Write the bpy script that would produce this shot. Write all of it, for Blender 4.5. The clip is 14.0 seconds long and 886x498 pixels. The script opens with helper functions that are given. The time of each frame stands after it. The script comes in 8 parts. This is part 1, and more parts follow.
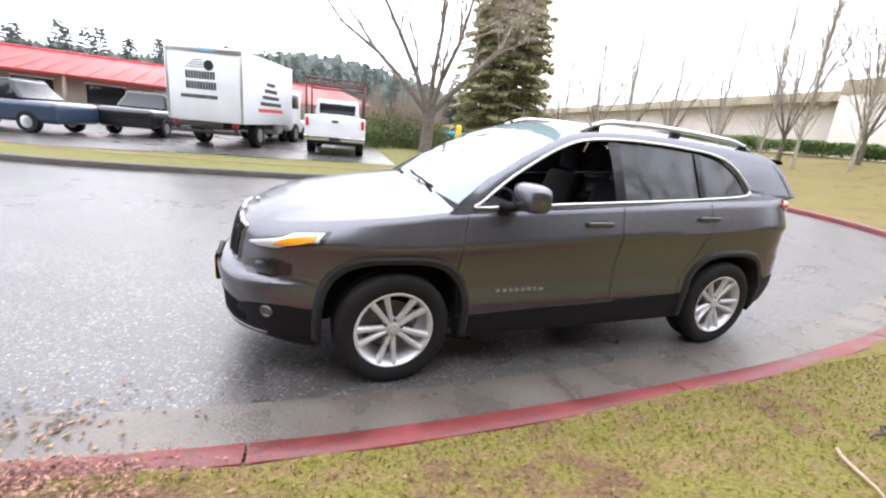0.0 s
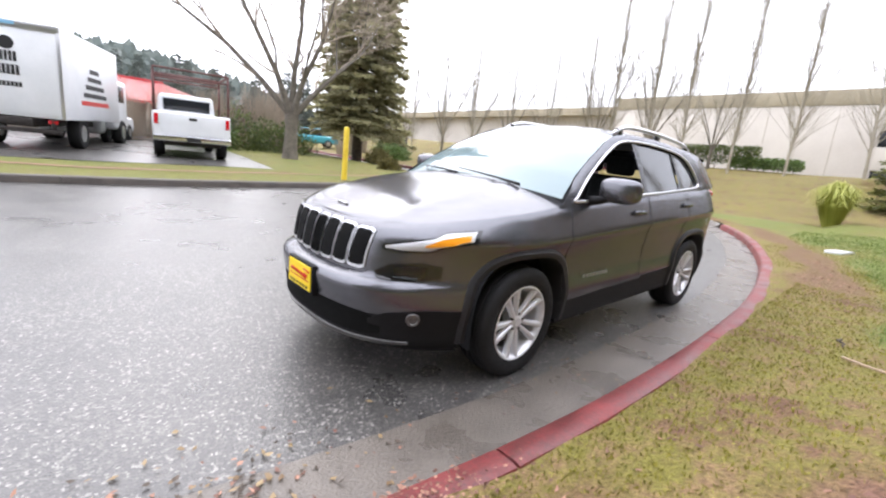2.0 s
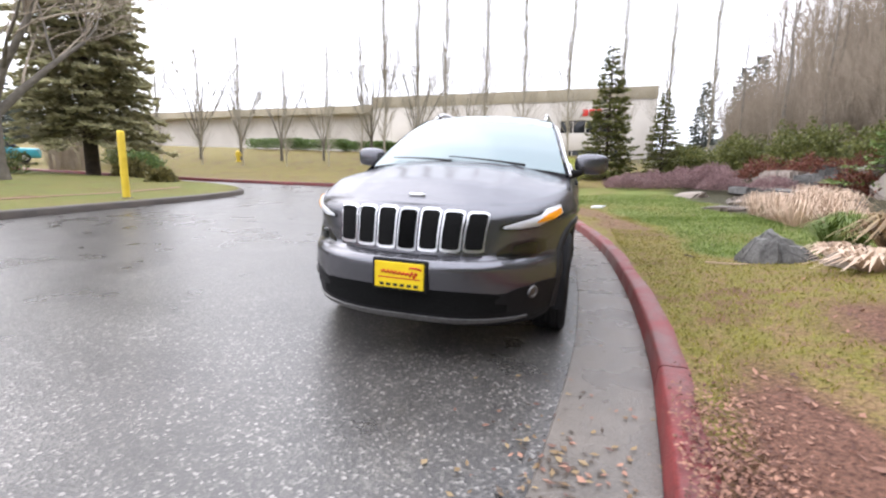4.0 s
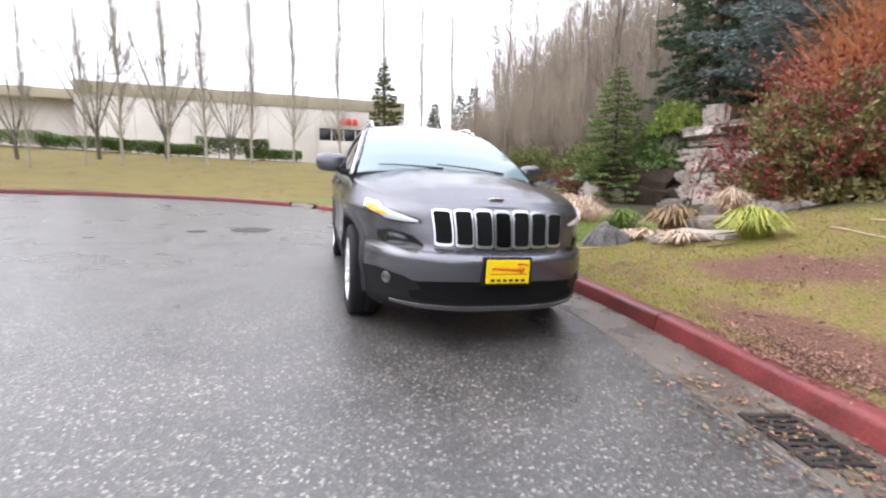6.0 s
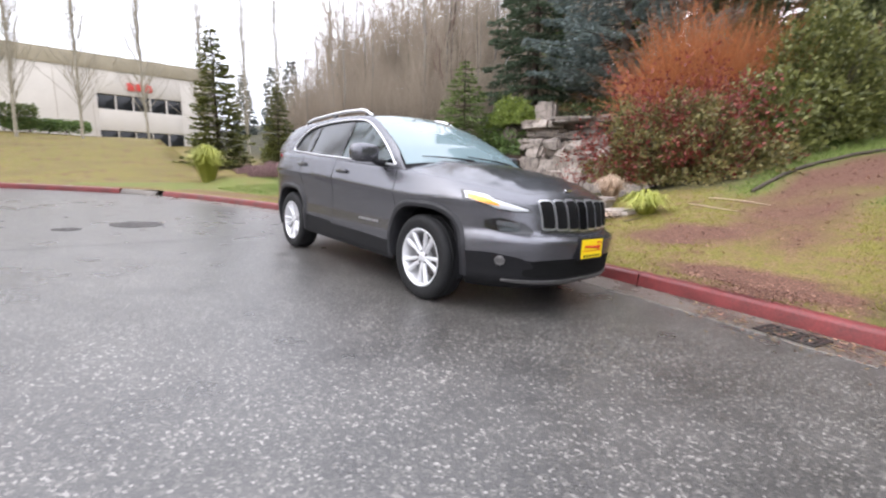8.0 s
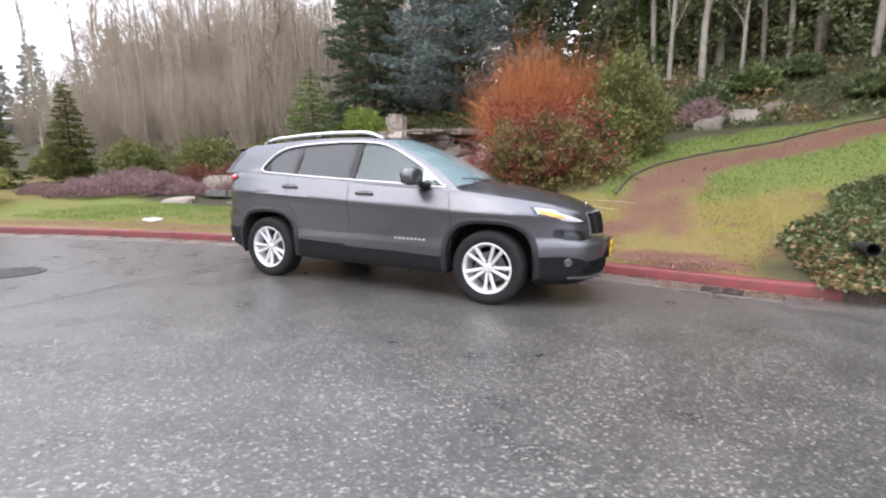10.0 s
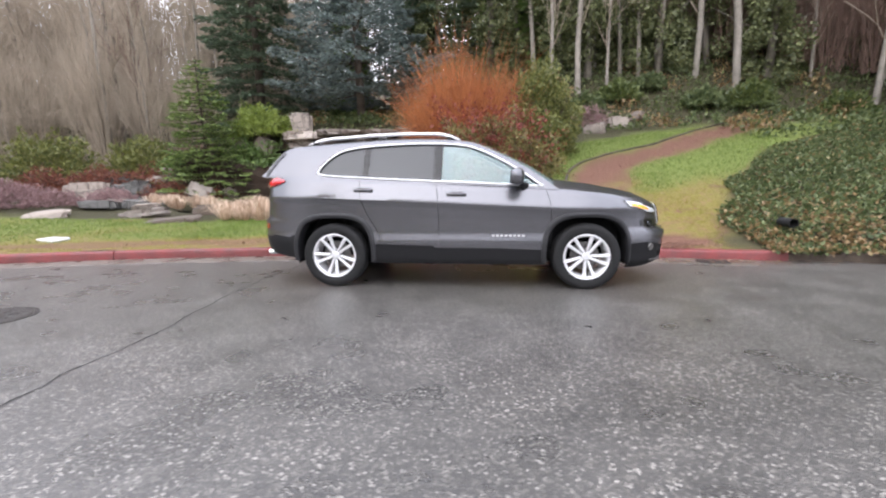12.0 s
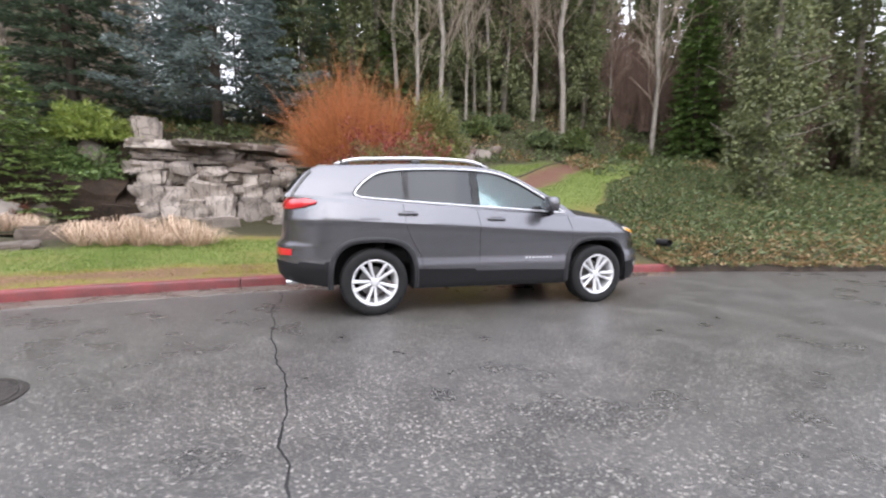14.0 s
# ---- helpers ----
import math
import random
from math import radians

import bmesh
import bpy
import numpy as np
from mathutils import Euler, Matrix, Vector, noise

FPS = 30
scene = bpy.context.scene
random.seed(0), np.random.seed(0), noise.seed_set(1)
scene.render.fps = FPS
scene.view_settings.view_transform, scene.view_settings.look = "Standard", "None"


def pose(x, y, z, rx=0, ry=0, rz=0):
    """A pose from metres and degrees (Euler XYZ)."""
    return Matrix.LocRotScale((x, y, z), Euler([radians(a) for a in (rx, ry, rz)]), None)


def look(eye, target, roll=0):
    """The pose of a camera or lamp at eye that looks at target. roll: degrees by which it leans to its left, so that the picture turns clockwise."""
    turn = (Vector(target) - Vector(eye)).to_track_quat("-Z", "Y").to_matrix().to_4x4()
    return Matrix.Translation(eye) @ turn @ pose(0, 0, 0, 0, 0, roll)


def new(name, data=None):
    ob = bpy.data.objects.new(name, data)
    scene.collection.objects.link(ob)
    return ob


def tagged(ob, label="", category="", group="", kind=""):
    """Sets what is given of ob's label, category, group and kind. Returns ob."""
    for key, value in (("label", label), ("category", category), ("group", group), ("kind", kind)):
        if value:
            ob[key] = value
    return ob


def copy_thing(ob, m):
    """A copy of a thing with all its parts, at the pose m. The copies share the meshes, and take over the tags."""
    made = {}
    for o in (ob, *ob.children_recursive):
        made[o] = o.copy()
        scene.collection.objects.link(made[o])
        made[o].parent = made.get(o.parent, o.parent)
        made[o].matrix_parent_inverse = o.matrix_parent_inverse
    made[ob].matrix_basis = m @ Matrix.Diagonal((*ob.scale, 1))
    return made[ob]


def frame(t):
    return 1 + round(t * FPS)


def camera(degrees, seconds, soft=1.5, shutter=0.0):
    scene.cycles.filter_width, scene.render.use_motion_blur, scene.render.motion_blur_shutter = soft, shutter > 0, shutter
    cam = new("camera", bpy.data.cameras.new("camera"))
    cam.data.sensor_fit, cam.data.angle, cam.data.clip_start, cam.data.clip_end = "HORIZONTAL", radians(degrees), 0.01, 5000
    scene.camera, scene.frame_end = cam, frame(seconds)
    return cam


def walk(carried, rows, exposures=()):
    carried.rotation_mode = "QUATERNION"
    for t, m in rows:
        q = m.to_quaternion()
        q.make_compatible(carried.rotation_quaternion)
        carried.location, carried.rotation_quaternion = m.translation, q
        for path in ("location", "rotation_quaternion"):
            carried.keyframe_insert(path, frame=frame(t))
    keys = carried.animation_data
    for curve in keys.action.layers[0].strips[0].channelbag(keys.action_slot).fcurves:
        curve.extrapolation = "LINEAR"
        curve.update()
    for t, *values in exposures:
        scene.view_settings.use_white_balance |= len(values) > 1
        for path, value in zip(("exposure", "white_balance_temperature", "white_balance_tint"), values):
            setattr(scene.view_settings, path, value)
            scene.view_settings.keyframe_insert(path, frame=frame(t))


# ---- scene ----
cam = camera(91.0, 14.0, soft=2.2, shutter=0.3)
PATH = [
    (0, (2.002, 3.148, 1.528), (1.282, 1.362, 0.989), 5.5),
    (0.5, (2.258, 2.930, 1.490), (1.413, 1.209, 0.914), 6.4),
    (1, (2.720, 2.844, 1.463), (1.530, 1.313, 0.972), 6.6),
    (1.5, (3.082, 2.607, 1.398), (1.829, 1.108, 0.969), 4.8),
    (2, (3.452, 2.348, 1.337), (2.111, 0.934, 0.886), 6.2),
    (2.5, (3.769, 2.071, 1.279), (2.232, 0.870, 0.836), 6.7),
    (3, (4.001, 1.686, 1.217), (2.281, 0.737, 0.845), 5.8),
    (3.5, (4.273, 1.287, 1.164), (2.411, 0.647, 0.811), 2.6),
    (3.7, (4.389, 1.124, 1.149), (2.521, 0.515, 0.777), 2.3),
    (5.8, (4.739, -0.927, 1.036), (2.810, -0.472, 0.768), 2.4),
    (6, (4.756, -1.133, 1.040), (2.860, -0.570, 0.743), 3.0),
    (6.5, (4.665, -1.605, 0.999), (2.872, -0.809, 0.612), 3.1),
    (7, (4.559, -2.099, 1.022), (2.846, -1.115, 0.709), 2.8),
    (7.5, (4.386, -2.578, 1.009), (2.787, -1.426, 0.667), 2.4),
    (8, (4.127, -3.038, 1.025), (2.636, -1.749, 0.688), 3.3),
    (8.2, (4.016, -3.227, 1.008), (2.610, -1.836, 0.708), 2.2),
    (10.3, (2.285, -4.835, 1.08), (1.590, -2.975, 0.812), 0.5),
    (10.5, (2.052, -4.924, 1.069), (1.449, -3.034, 0.811), -0.5),
    (11, (1.495, -5.166, 1.040), (1.020, -3.241, 0.780), -1.9),
    (11.5, (0.910, -5.360, 1.068), (0.569, -3.404, 0.827), -0.5),
    (12, (0.299, -5.488, 1.058), (0.106, -3.516, 0.786), -0.5),
    (12.5, (-0.295, -5.519, 1.062), (-0.309, -3.537, 0.791), 0.5),
    (13, (-0.894, -5.528, 1.078), (-0.691, -3.554, 0.830), -0.2),
    (13.5, (-1.479, -5.434, 1.074), (-1.117, -3.481, 0.845), 1.0),
    (14, (-2.046, -5.316, 1.078), (-1.436, -3.419, 0.908), 0.6),
]
walk(cam, [(t, look(e, a, r)) for t, e, a, r in PATH],
     [(t, s, 6500, 14) for t, s in ((0.0, 0.38), (0.5, 0.42), (1.5, 0.28), (2.5, 0.08), (3.5, 0.03), (6.0, 0.06), (8.0, 0.04), (10.5, 0.1), (14.0, 0.14))])

# ---- light: overcast sky, weak wide sun ----
world = bpy.data.worlds.new("overcast")
scene.world = world
world.use_nodes = True
wn = world.node_tree.nodes
wl = world.node_tree.links
sky = wn.new("ShaderNodeTexSky")
sky.sky_type = "NISHITA"
sky.sun_disc = False
sky.sun_elevation = radians(38)
sky.sun_rotation = radians(200)
sky.dust_density = 6.0
sky.air_density = 1.2
hsv = wn.new("ShaderNodeHueSaturation")
hsv.inputs["Saturation"].default_value = 0.1
hsv.inputs["Value"].default_value = 0.10
wl.new(sky.outputs[0], hsv.inputs["Color"])
cloud = wn.new("ShaderNodeMix")
cloud.data_type = "RGBA"
cloud.inputs[0].default_value = 0.85
cloud.inputs[7].default_value = (0.955, 1.0, 1.11, 1)
wl.new(hsv.outputs[0], cloud.inputs[6])
# an overcast sky is about three times brighter overhead than at the horizon
tco = wn.new("ShaderNodeTexCoord")
axes = wn.new("ShaderNodeSeparateXYZ")
wl.new(tco.outputs["Generated"], axes.inputs[0])
grad = wn.new("ShaderNodeMapRange")
grad.inputs[1].default_value, grad.inputs[2].default_value = 0.0, 1.0
grad.inputs[3].default_value, grad.inputs[4].default_value = 0.48, 1.0
wl.new(axes.outputs[2], grad.inputs[0])
dome = wn.new("ShaderNodeVectorMath")
dome.operation = "SCALE"
wl.new(cloud.outputs[2], dome.inputs[0])
wl.new(grad.outputs[0], dome.inputs["Scale"])
wl.new(dome.outputs[0], wn["Background"].inputs[0])
wn["Background"].inputs[1].default_value = 4.1
sun_data = bpy.data.lights.new("sun", "SUN")
sun_data.energy = 0.9
sun_data.angle = radians(70)
sun_data.color = (1.0, 0.97, 0.93)
sun = new("sun", sun_data)
sun.matrix_world = look((-8, -20, 22), (0, 0, 0))
scene.view_settings.exposure = 0.0

# ---- materials ----
def pmat(name, c1, c2, scale=8.0, rough=0.7, rough2=None, bump=0.2, bscale=40.0, metal=0.0, coat=0.0, fine=0.25, detail=6.0,
         island=0.0, obrand=0.0, spec=0.5, coatr=0.1):
    """Two-scale noise colour between c1 and c2, noise roughness and fine bump, in metres."""
    m = bpy.data.materials.new(name)
    m.use_nodes = True
    n, l = m.node_tree.nodes, m.node_tree.links
    b = n["Principled BSDF"]
    tc = n.new("ShaderNodeTexCoord")
    big = n.new("ShaderNodeTexNoise")
    big.inputs["Scale"].default_value = scale
    big.inputs["Detail"].default_value = detail
    l.new(tc.outputs["Object"], big.inputs["Vector"])
    sm = n.new("ShaderNodeTexNoise")
    sm.inputs["Scale"].default_value = bscale
    sm.inputs["Detail"].default_value = 4
    l.new(tc.outputs["Object"], sm.inputs["Vector"])
    mix = n.new("ShaderNodeMix")
    mix.data_type = "FLOAT"
    mix.inputs[0].default_value = fine
    l.new(big.outputs["Fac"], mix.inputs[2])
    l.new(sm.outputs["Fac"], mix.inputs[3])
    fac = mix.outputs[0]
    if island or obrand:
        if island:
            g = n.new("ShaderNodeNewGeometry")
            src, amt = g.outputs["Random Per Island"], island
        else:
            g = n.new("ShaderNodeObjectInfo")
            src, amt = g.outputs["Random"], obrand
        mx = n.new("ShaderNodeMix")
        mx.data_type = "FLOAT"
        mx.inputs[0].default_value = amt
        l.new(fac, mx.inputs[2])
        l.new(src, mx.inputs[3])
        fac = mx.outputs[0]
    ramp = n.new("ShaderNodeValToRGB")
    ramp.color_ramp.elements[0].position = 0.3
    ramp.color_ramp.elements[1].position = 0.7
    if island or obrand:
        ramp.color_ramp.elements[0].position = 0.2
        ramp.color_ramp.elements[1].position = 0.8
    ramp.color_ramp.elements[0].color = (*c1, 1)
    ramp.color_ramp.elements[1].color = (*c2, 1)
    l.new(fac, ramp.inputs[0])
    l.new(ramp.outputs[0], b.inputs["Base Color"])
    b.inputs["Metallic"].default_value = metal
    b.inputs["Coat Weight"].default_value = coat
    b.inputs["Coat Roughness"].default_value = coatr
    b.inputs["Specular IOR Level"].default_value = spec
    b.inputs["Roughness"].default_value = rough
    if rough2 is not None:
        mr = n.new("ShaderNodeMapRange")
        mr.inputs[1].default_value, mr.inputs[2].default_value = 0.35, 0.65
        mr.inputs[3].default_value, mr.inputs[4].default_value = rough, rough2
        l.new(big.outputs["Fac"], mr.inputs[0])
        l.new(mr.outputs[0], b.inputs["Roughness"])
    if bump:
        bp = n.new("ShaderNodeBump")
        bp.inputs["Strength"].default_value = bump
        bp.inputs["Distance"].default_value = 0.02
        l.new(sm.outputs["Fac"], bp.inputs["Height"])
        l.new(bp.outputs[0], b.inputs["Normal"])
    return m


def plain(name, col, rough=0.5, metal=0.0, coat=0.0, trans=0.0, ior=1.5):
    m = bpy.data.materials.new(name)
    m.use_nodes = True
    b = m.node_tree.nodes["Principled BSDF"]
    b.inputs["Base Color"].default_value = (*col, 1)
    b.inputs["Roughness"].default_value = rough
    b.inputs["Metallic"].default_value = metal
    b.inputs["Coat Weight"].default_value = coat
    b.inputs["Transmission Weight"].default_value = trans
    b.inputs["IOR"].default_value = ior
    return m


def leafmat(name, c1, c2, rough=0.55, trans=0.25):
    """Leaf surface: per-leaf colour, some light through the blade."""
    m = pmat(name, c1, c2, scale=1.2, rough=rough, bump=0, bscale=9, island=0.6)
    n, l = m.node_tree.nodes, m.node_tree.links
    b = n["Principled BSDF"]
    t = n.new("ShaderNodeBsdfTranslucent")
    l.new(n["Color Ramp"].outputs[0], t.inputs[0])
    ms = n.new("ShaderNodeMixShader")
    ms.inputs[0].default_value = trans
    l.new(b.outputs[0], ms.inputs[1])
    l.new(t.outputs[0], ms.inputs[2])
    l.new(ms.outputs[0], n["Material Output"].inputs[0])
    return m


def asphalt_mat():
    """Wet worn asphalt: pale aggregate in dark binder, smooth wet film in broad patches."""
    m = bpy.data.materials.new("wet_asphalt")
    m.use_nodes = True
    n, l = m.node_tree.nodes, m.node_tree.links
    b = n["Principled BSDF"]
    tc = n.new("ShaderNodeTexCoord")

    def noise_n(scale, detail=5):
        t = n.new("ShaderNodeTexNoise")
        t.inputs["Scale"].default_value = scale
        t.inputs["Detail"].default_value = detail
        l.new(tc.outputs["Object"], t.inputs["Vector"])
        return t
    big, mid, fine = noise_n(0.35), noise_n(2.2), noise_n(160, 3)
    vor = n.new("ShaderNodeTexVoronoi")
    vor.inputs["Scale"].default_value = 82
    l.new(tc.outputs["Object"], vor.inputs["Vector"])
    stone = n.new("ShaderNodeValToRGB")
    stone.color_ramp.elements[0].position, stone.color_ramp.elements[0].color = 0.0, (0.040, 0.039, 0.038, 1)
    e = stone.color_ramp.elements.new(0.62)
    e.color = (0.056, 0.053, 0.05, 1)
    e = stone.color_ramp.elements.new(0.9)
    e.color = (0.10, 0.095, 0.087, 1)
    stone.color_ramp.elements[-1].position, stone.color_ramp.elements[-1].color = 1.0, (0.22, 0.21, 0.195, 1)
    sep = n.new("ShaderNodeSeparateColor")
    l.new(vor.outputs["Color"], sep.inputs[0])
    l.new(sep.outputs[0], stone.inputs[0])
    tone = n.new("ShaderNodeValToRGB")
    tone.color_ramp.elements[0].position, tone.color_ramp.elements[0].color = 0.3, (0.95, 0.94, 0.93, 1)
    tone.color_ramp.elements[1].position, tone.color_ramp.elements[1].color = 0.7, (1.5, 1.48, 1.45, 1)
    l.new(mid.outputs["Fac"], tone.inputs[0])
    mul = n.new("ShaderNodeMix")
    mul.data_type, mul.blend_type = "RGBA", "MULTIPLY"
    mul.inputs[0].default_value = 1.0
    l.new(stone.outputs[0], mul.inputs[6])
    l.new(tone.outputs[0], mul.inputs[7])
    l.new(mul.outputs[2], b.inputs["Base Color"])
    add = n.new("ShaderNodeMath")
    add.operation = "ADD"
    l.new(big.outputs["Fac"], add.inputs[0])
    l.new(mid.outputs["Fac"], add.inputs[1])
    mr = n.new("ShaderNodeMapRange")
    mr.inputs[1].default_value, mr.inputs[2].default_value = 0.7, 1.3
    mr.inputs[3].default_value, mr.inputs[4].default_value = 0.25, 0.35
    b.inputs["Specular IOR Level"].default_value = 0.62
    l.new(add.outputs[0], mr.inputs[0])
    l.new(mr.outputs[0], b.inputs["Roughness"])
    bp = n.new("ShaderNodeBump")
    bp.inputs["Strength"].default_value = 0.36
    bp.inputs["Distance"].default_value = 0.004
    hm = n.new("ShaderNodeMath")
    hm.operation = "ADD"
    l.new(vor.outputs["Distance"], hm.inputs[0])
    l.new(fine.outputs["Fac"], hm.inputs[1])
    l.new(hm.outputs[0], bp.inputs["Height"])
    l.new(bp.outputs[0], b.inputs["Normal"])
    return m


def ground_mat():
    """Mossy winter lawn with bare soil patches, bark mulch and leaf litter."""
    m = bpy.data.materials.new("moss_lawn")
    m.use_nodes = True
    n, l = m.node_tree.nodes, m.node_tree.links
    b = n["Principled BSDF"]
    tc = n.new("ShaderNodeTexCoord")

    def noise_n(scale, detail=6, rough=0.55):
        t = n.new("ShaderNodeTexNoise")
        t.inputs["Scale"].default_value = scale
        t.inputs["Detail"].default_value = detail
        t.inputs["Roughness"].default_value = rough
        l.new(tc.outputs["Object"], t.inputs["Vector"])
        return t

    def ramp(src, p0, c0, p1, c1):
        r = n.new("ShaderNodeValToRGB")
        r.color_ramp.elements[0].position, r.color_ramp.elements[0].color = p0, (*c0, 1)
        r.color_ramp.elements[1].position, r.color_ramp.elements[1].color = p1, (*c1, 1)
        l.new(src, r.inputs[0])
        return r
    mid, fine, patch = noise_n(6, 8, 0.7), noise_n(55, 4), noise_n(1.5, 8, 0.72)
    moss = ramp(fine.outputs["Fac"], 0.3, (0.09, 0.079, 0.018), 0.7, (0.235, 0.205, 0.045))
    straw = ramp(fine.outputs["Fac"], 0.3, (0.13, 0.075, 0.04), 0.7, (0.30, 0.185, 0.105))
    sel = ramp(mid.outputs["Fac"], 0.44, (0, 0, 0), 0.62, (0.8, 0.8, 0.8))
    mx = n.new("ShaderNodeMix")
    mx.data_type = "RGBA"
    l.new(sel.outputs[0], mx.inputs[0])
    l.new(moss.outputs[0], mx.inputs[6])
    l.new(straw.outputs[0], mx.inputs[7])
    soil = ramp(fine.outputs["Fac"], 0.3, (0.06, 0.03, 0.02), 0.7, (0.2, 0.1, 0.065))
    psel = ramp(patch.outputs["Fac"], 0.55, (0, 0, 0), 0.64, (0.9, 0.9, 0.9))
    mx2 = n.new("ShaderNodeMix")
    mx2.data_type = "RGBA"
    l.new(psel.outputs[0], mx2.inputs[0])
    l.new(mx.outputs[2], mx2.inputs[6])
    l.new(soil.outputs[0], mx2.inputs[7])
    at = n.new("ShaderNodeAttribute")
    at.attribute_name = "cover"
    sp = n.new("ShaderNodeSeparateColor")
    l.new(at.outputs["Color"], sp.inputs[0])
    green = ramp(fine.outputs["Fac"], 0.3, (0.07, 0.098, 0.02), 0.7, (0.18, 0.215, 0.055))
    mx3 = n.new("ShaderNodeMix")
    mx3.data_type = "RGBA"
    l.new(sp.outputs[1], mx3.inputs[0])
    l.new(mx2.outputs[2], mx3.inputs[6])
    l.new(green.outputs[0], mx3.inputs[7])
    bark = ramp(fine.outputs["Fac"], 0.3, (0.058, 0.027, 0.019), 0.72, (0.225, 0.115, 0.078))
    mx4 = n.new("ShaderNodeMix")
    mx4.data_type = "RGBA"
    l.new(sp.outputs[0], mx4.inputs[0])
    l.new(mx3.outputs[2], mx4.inputs[6])
    l.new(bark.outputs[0], mx4.inputs[7])
    dark = ramp(fine.outputs["Fac"], 0.3, (0.02, 0.022, 0.01), 0.7, (0.07, 0.06, 0.03))
    mx5 = n.new("ShaderNodeMix")
    mx5.data_type = "RGBA"
    l.new(sp.outputs[2], mx5.inputs[0])
    l.new(mx4.outputs[2], mx5.inputs[6])
    l.new(dark.outputs[0], mx5.inputs[7])
    l.new(mx5.outputs[2], b.inputs["Base Color"])
    b.inputs["Roughness"].default_value = 0.85
    b.inputs["Specular IOR Level"].default_value = 0.25
    bp = n.new("ShaderNodeBump")
    bp.inputs["Strength"].default_value = 0.8
    bp.inputs["Distance"].default_value = 0.03
    ad = n.new("ShaderNodeMath")
    ad.operation = "ADD"
    l.new(fine.outputs["Fac"], ad.inputs[0])
    l.new(mid.outputs["Fac"], ad.inputs[1])
    l.new(ad.outputs[0], bp.inputs["Height"])
    l.new(bp.outputs[0], b.inputs["Normal"])
    return m


M_ASPHALT = asphalt_mat()
M_GROUND = ground_mat()
M_KERB = pmat("red_kerb_paint", (0.055, 0.016, 0.015), (0.235, 0.035, 0.034), 4, 0.36, 0.6, 0.15, 60, fine=0.45, detail=9)
M_CONC = pmat("wet_concrete", (0.065, 0.055, 0.045), (0.165, 0.142, 0.118), 2.6, 0.2, 0.42, 0.3, 90, fine=0.4)
M_KERBGREY = pmat("old_kerb", (0.05, 0.042, 0.036), (0.13, 0.108, 0.09), 4, 0.5, 0.8, 0.5, 70)
M_PAINT = pmat("granite_metallic_paint", (0.125, 0.125, 0.136), (0.155, 0.155, 0.167), 90, 0.27, None, 0.03, 160, metal=0.78, coat=0.85, coatr=0.15, spec=0.5)
M_PAINT.node_tree.nodes["Principled BSDF"].inputs["Coat IOR"].default_value = 1.4
M_PAINT.node_tree.nodes["Principled BSDF"].inputs["Specular Tint"].default_value = (0.28, 0.28, 0.30, 1)
M_PLAST = pmat("black_plastic", (0.008, 0.008, 0.009), (0.015, 0.015, 0.016), 60, 0.55, 0.65, 0.15, 300, spec=0.2)
M_GLOSSBLK = plain("gloss_black", (0.01, 0.01, 0.011), 0.12, coat=0.6)
M_RUBBER = pmat("tyre_rubber", (0.009, 0.009, 0.01), (0.02, 0.02, 0.02), 30, 0.6, 0.75, 0.3, 120, spec=0.25)
M_ALLOY = pmat("silver_alloy", (0.66, 0.66, 0.67), (0.78, 0.78, 0.79), 30, 0.34, 0.42, 0, 200, metal=0.45)
M_CHROME = plain("chrome", (0.86, 0.86, 0.87), 0.12, metal=1.0)
M_SATIN = plain("satin_silver", (0.72, 0.72, 0.73), 0.3, metal=0.9)
M_BADGE = plain("dull_silver_badge", (0.42, 0.42, 0.43), 0.38, metal=0.9)
M_STEEL = pmat("brake_steel", (0.12, 0.12, 0.12), (0.25, 0.24, 0.23), 40, 0.4, 0.6, 0, 90, metal=0.8)


def pane_mat(name, tint, gloss):
    """Thin flat pane: tinted see-through with a sky reflection that grows at a slant."""
    m = bpy.data.materials.new(name)
    m.use_nodes = True
    n, l = m.node_tree.nodes, m.node_tree.links
    see = n.new("ShaderNodeBsdfTransparent")
    see.inputs[0].default_value = (*tint, 1)
    gl = n.new("ShaderNodeBsdfGlossy")
    gl.inputs["Roughness"].default_value = 0.04
    gl.inputs["Color"].default_value = (0.9, 0.97, 0.97, 1)
    fr = n.new("ShaderNodeFresnel")
    fr.inputs["IOR"].default_value = gloss
    mx = n.new("ShaderNodeMixShader")
    l.new(fr.outputs[0], mx.inputs[0])
    l.new(see.outputs[0], mx.inputs[1])
    l.new(gl.outputs[0], mx.inputs[2])
    l.new(mx.outputs[0], n["Material Output"].inputs[0])
    return m


M_PANE = pane_mat("side_glass", (0.70, 0.80, 0.80), 1.75)
M_GLASS = plain("clear_glass", (0.72, 0.82, 0.82), 0.03, trans=1.0, ior=1.5)
# half-opaque pale cyan: part of the sky's reflection is painted into the base colour
M_WIND = plain("windscreen_glass", (0.33, 0.455, 0.48), 0.05, trans=0.5, ior=1.55)
M_TINT = plain("tinted_glass", (0.03, 0.034, 0.037), 0.04, trans=0.25, ior=1.52)
M_LAMP = plain("lamp_cover", (0.88, 0.90, 0.92), 0.08, trans=0.3, ior=1.45, coat=1.0)
M_AMBER = plain("amber_lens", (0.95, 0.36, 0.02), 0.12, coat=1.0)
M_REDLENS = plain("red_lens", (0.55, 0.012, 0.02), 0.12, coat=1.0)
M_SEAT = pmat("black_cloth", (0.012, 0.012, 0.013), (0.03, 0.03, 0.032), 30, 0.85, None, 0.3, 200)
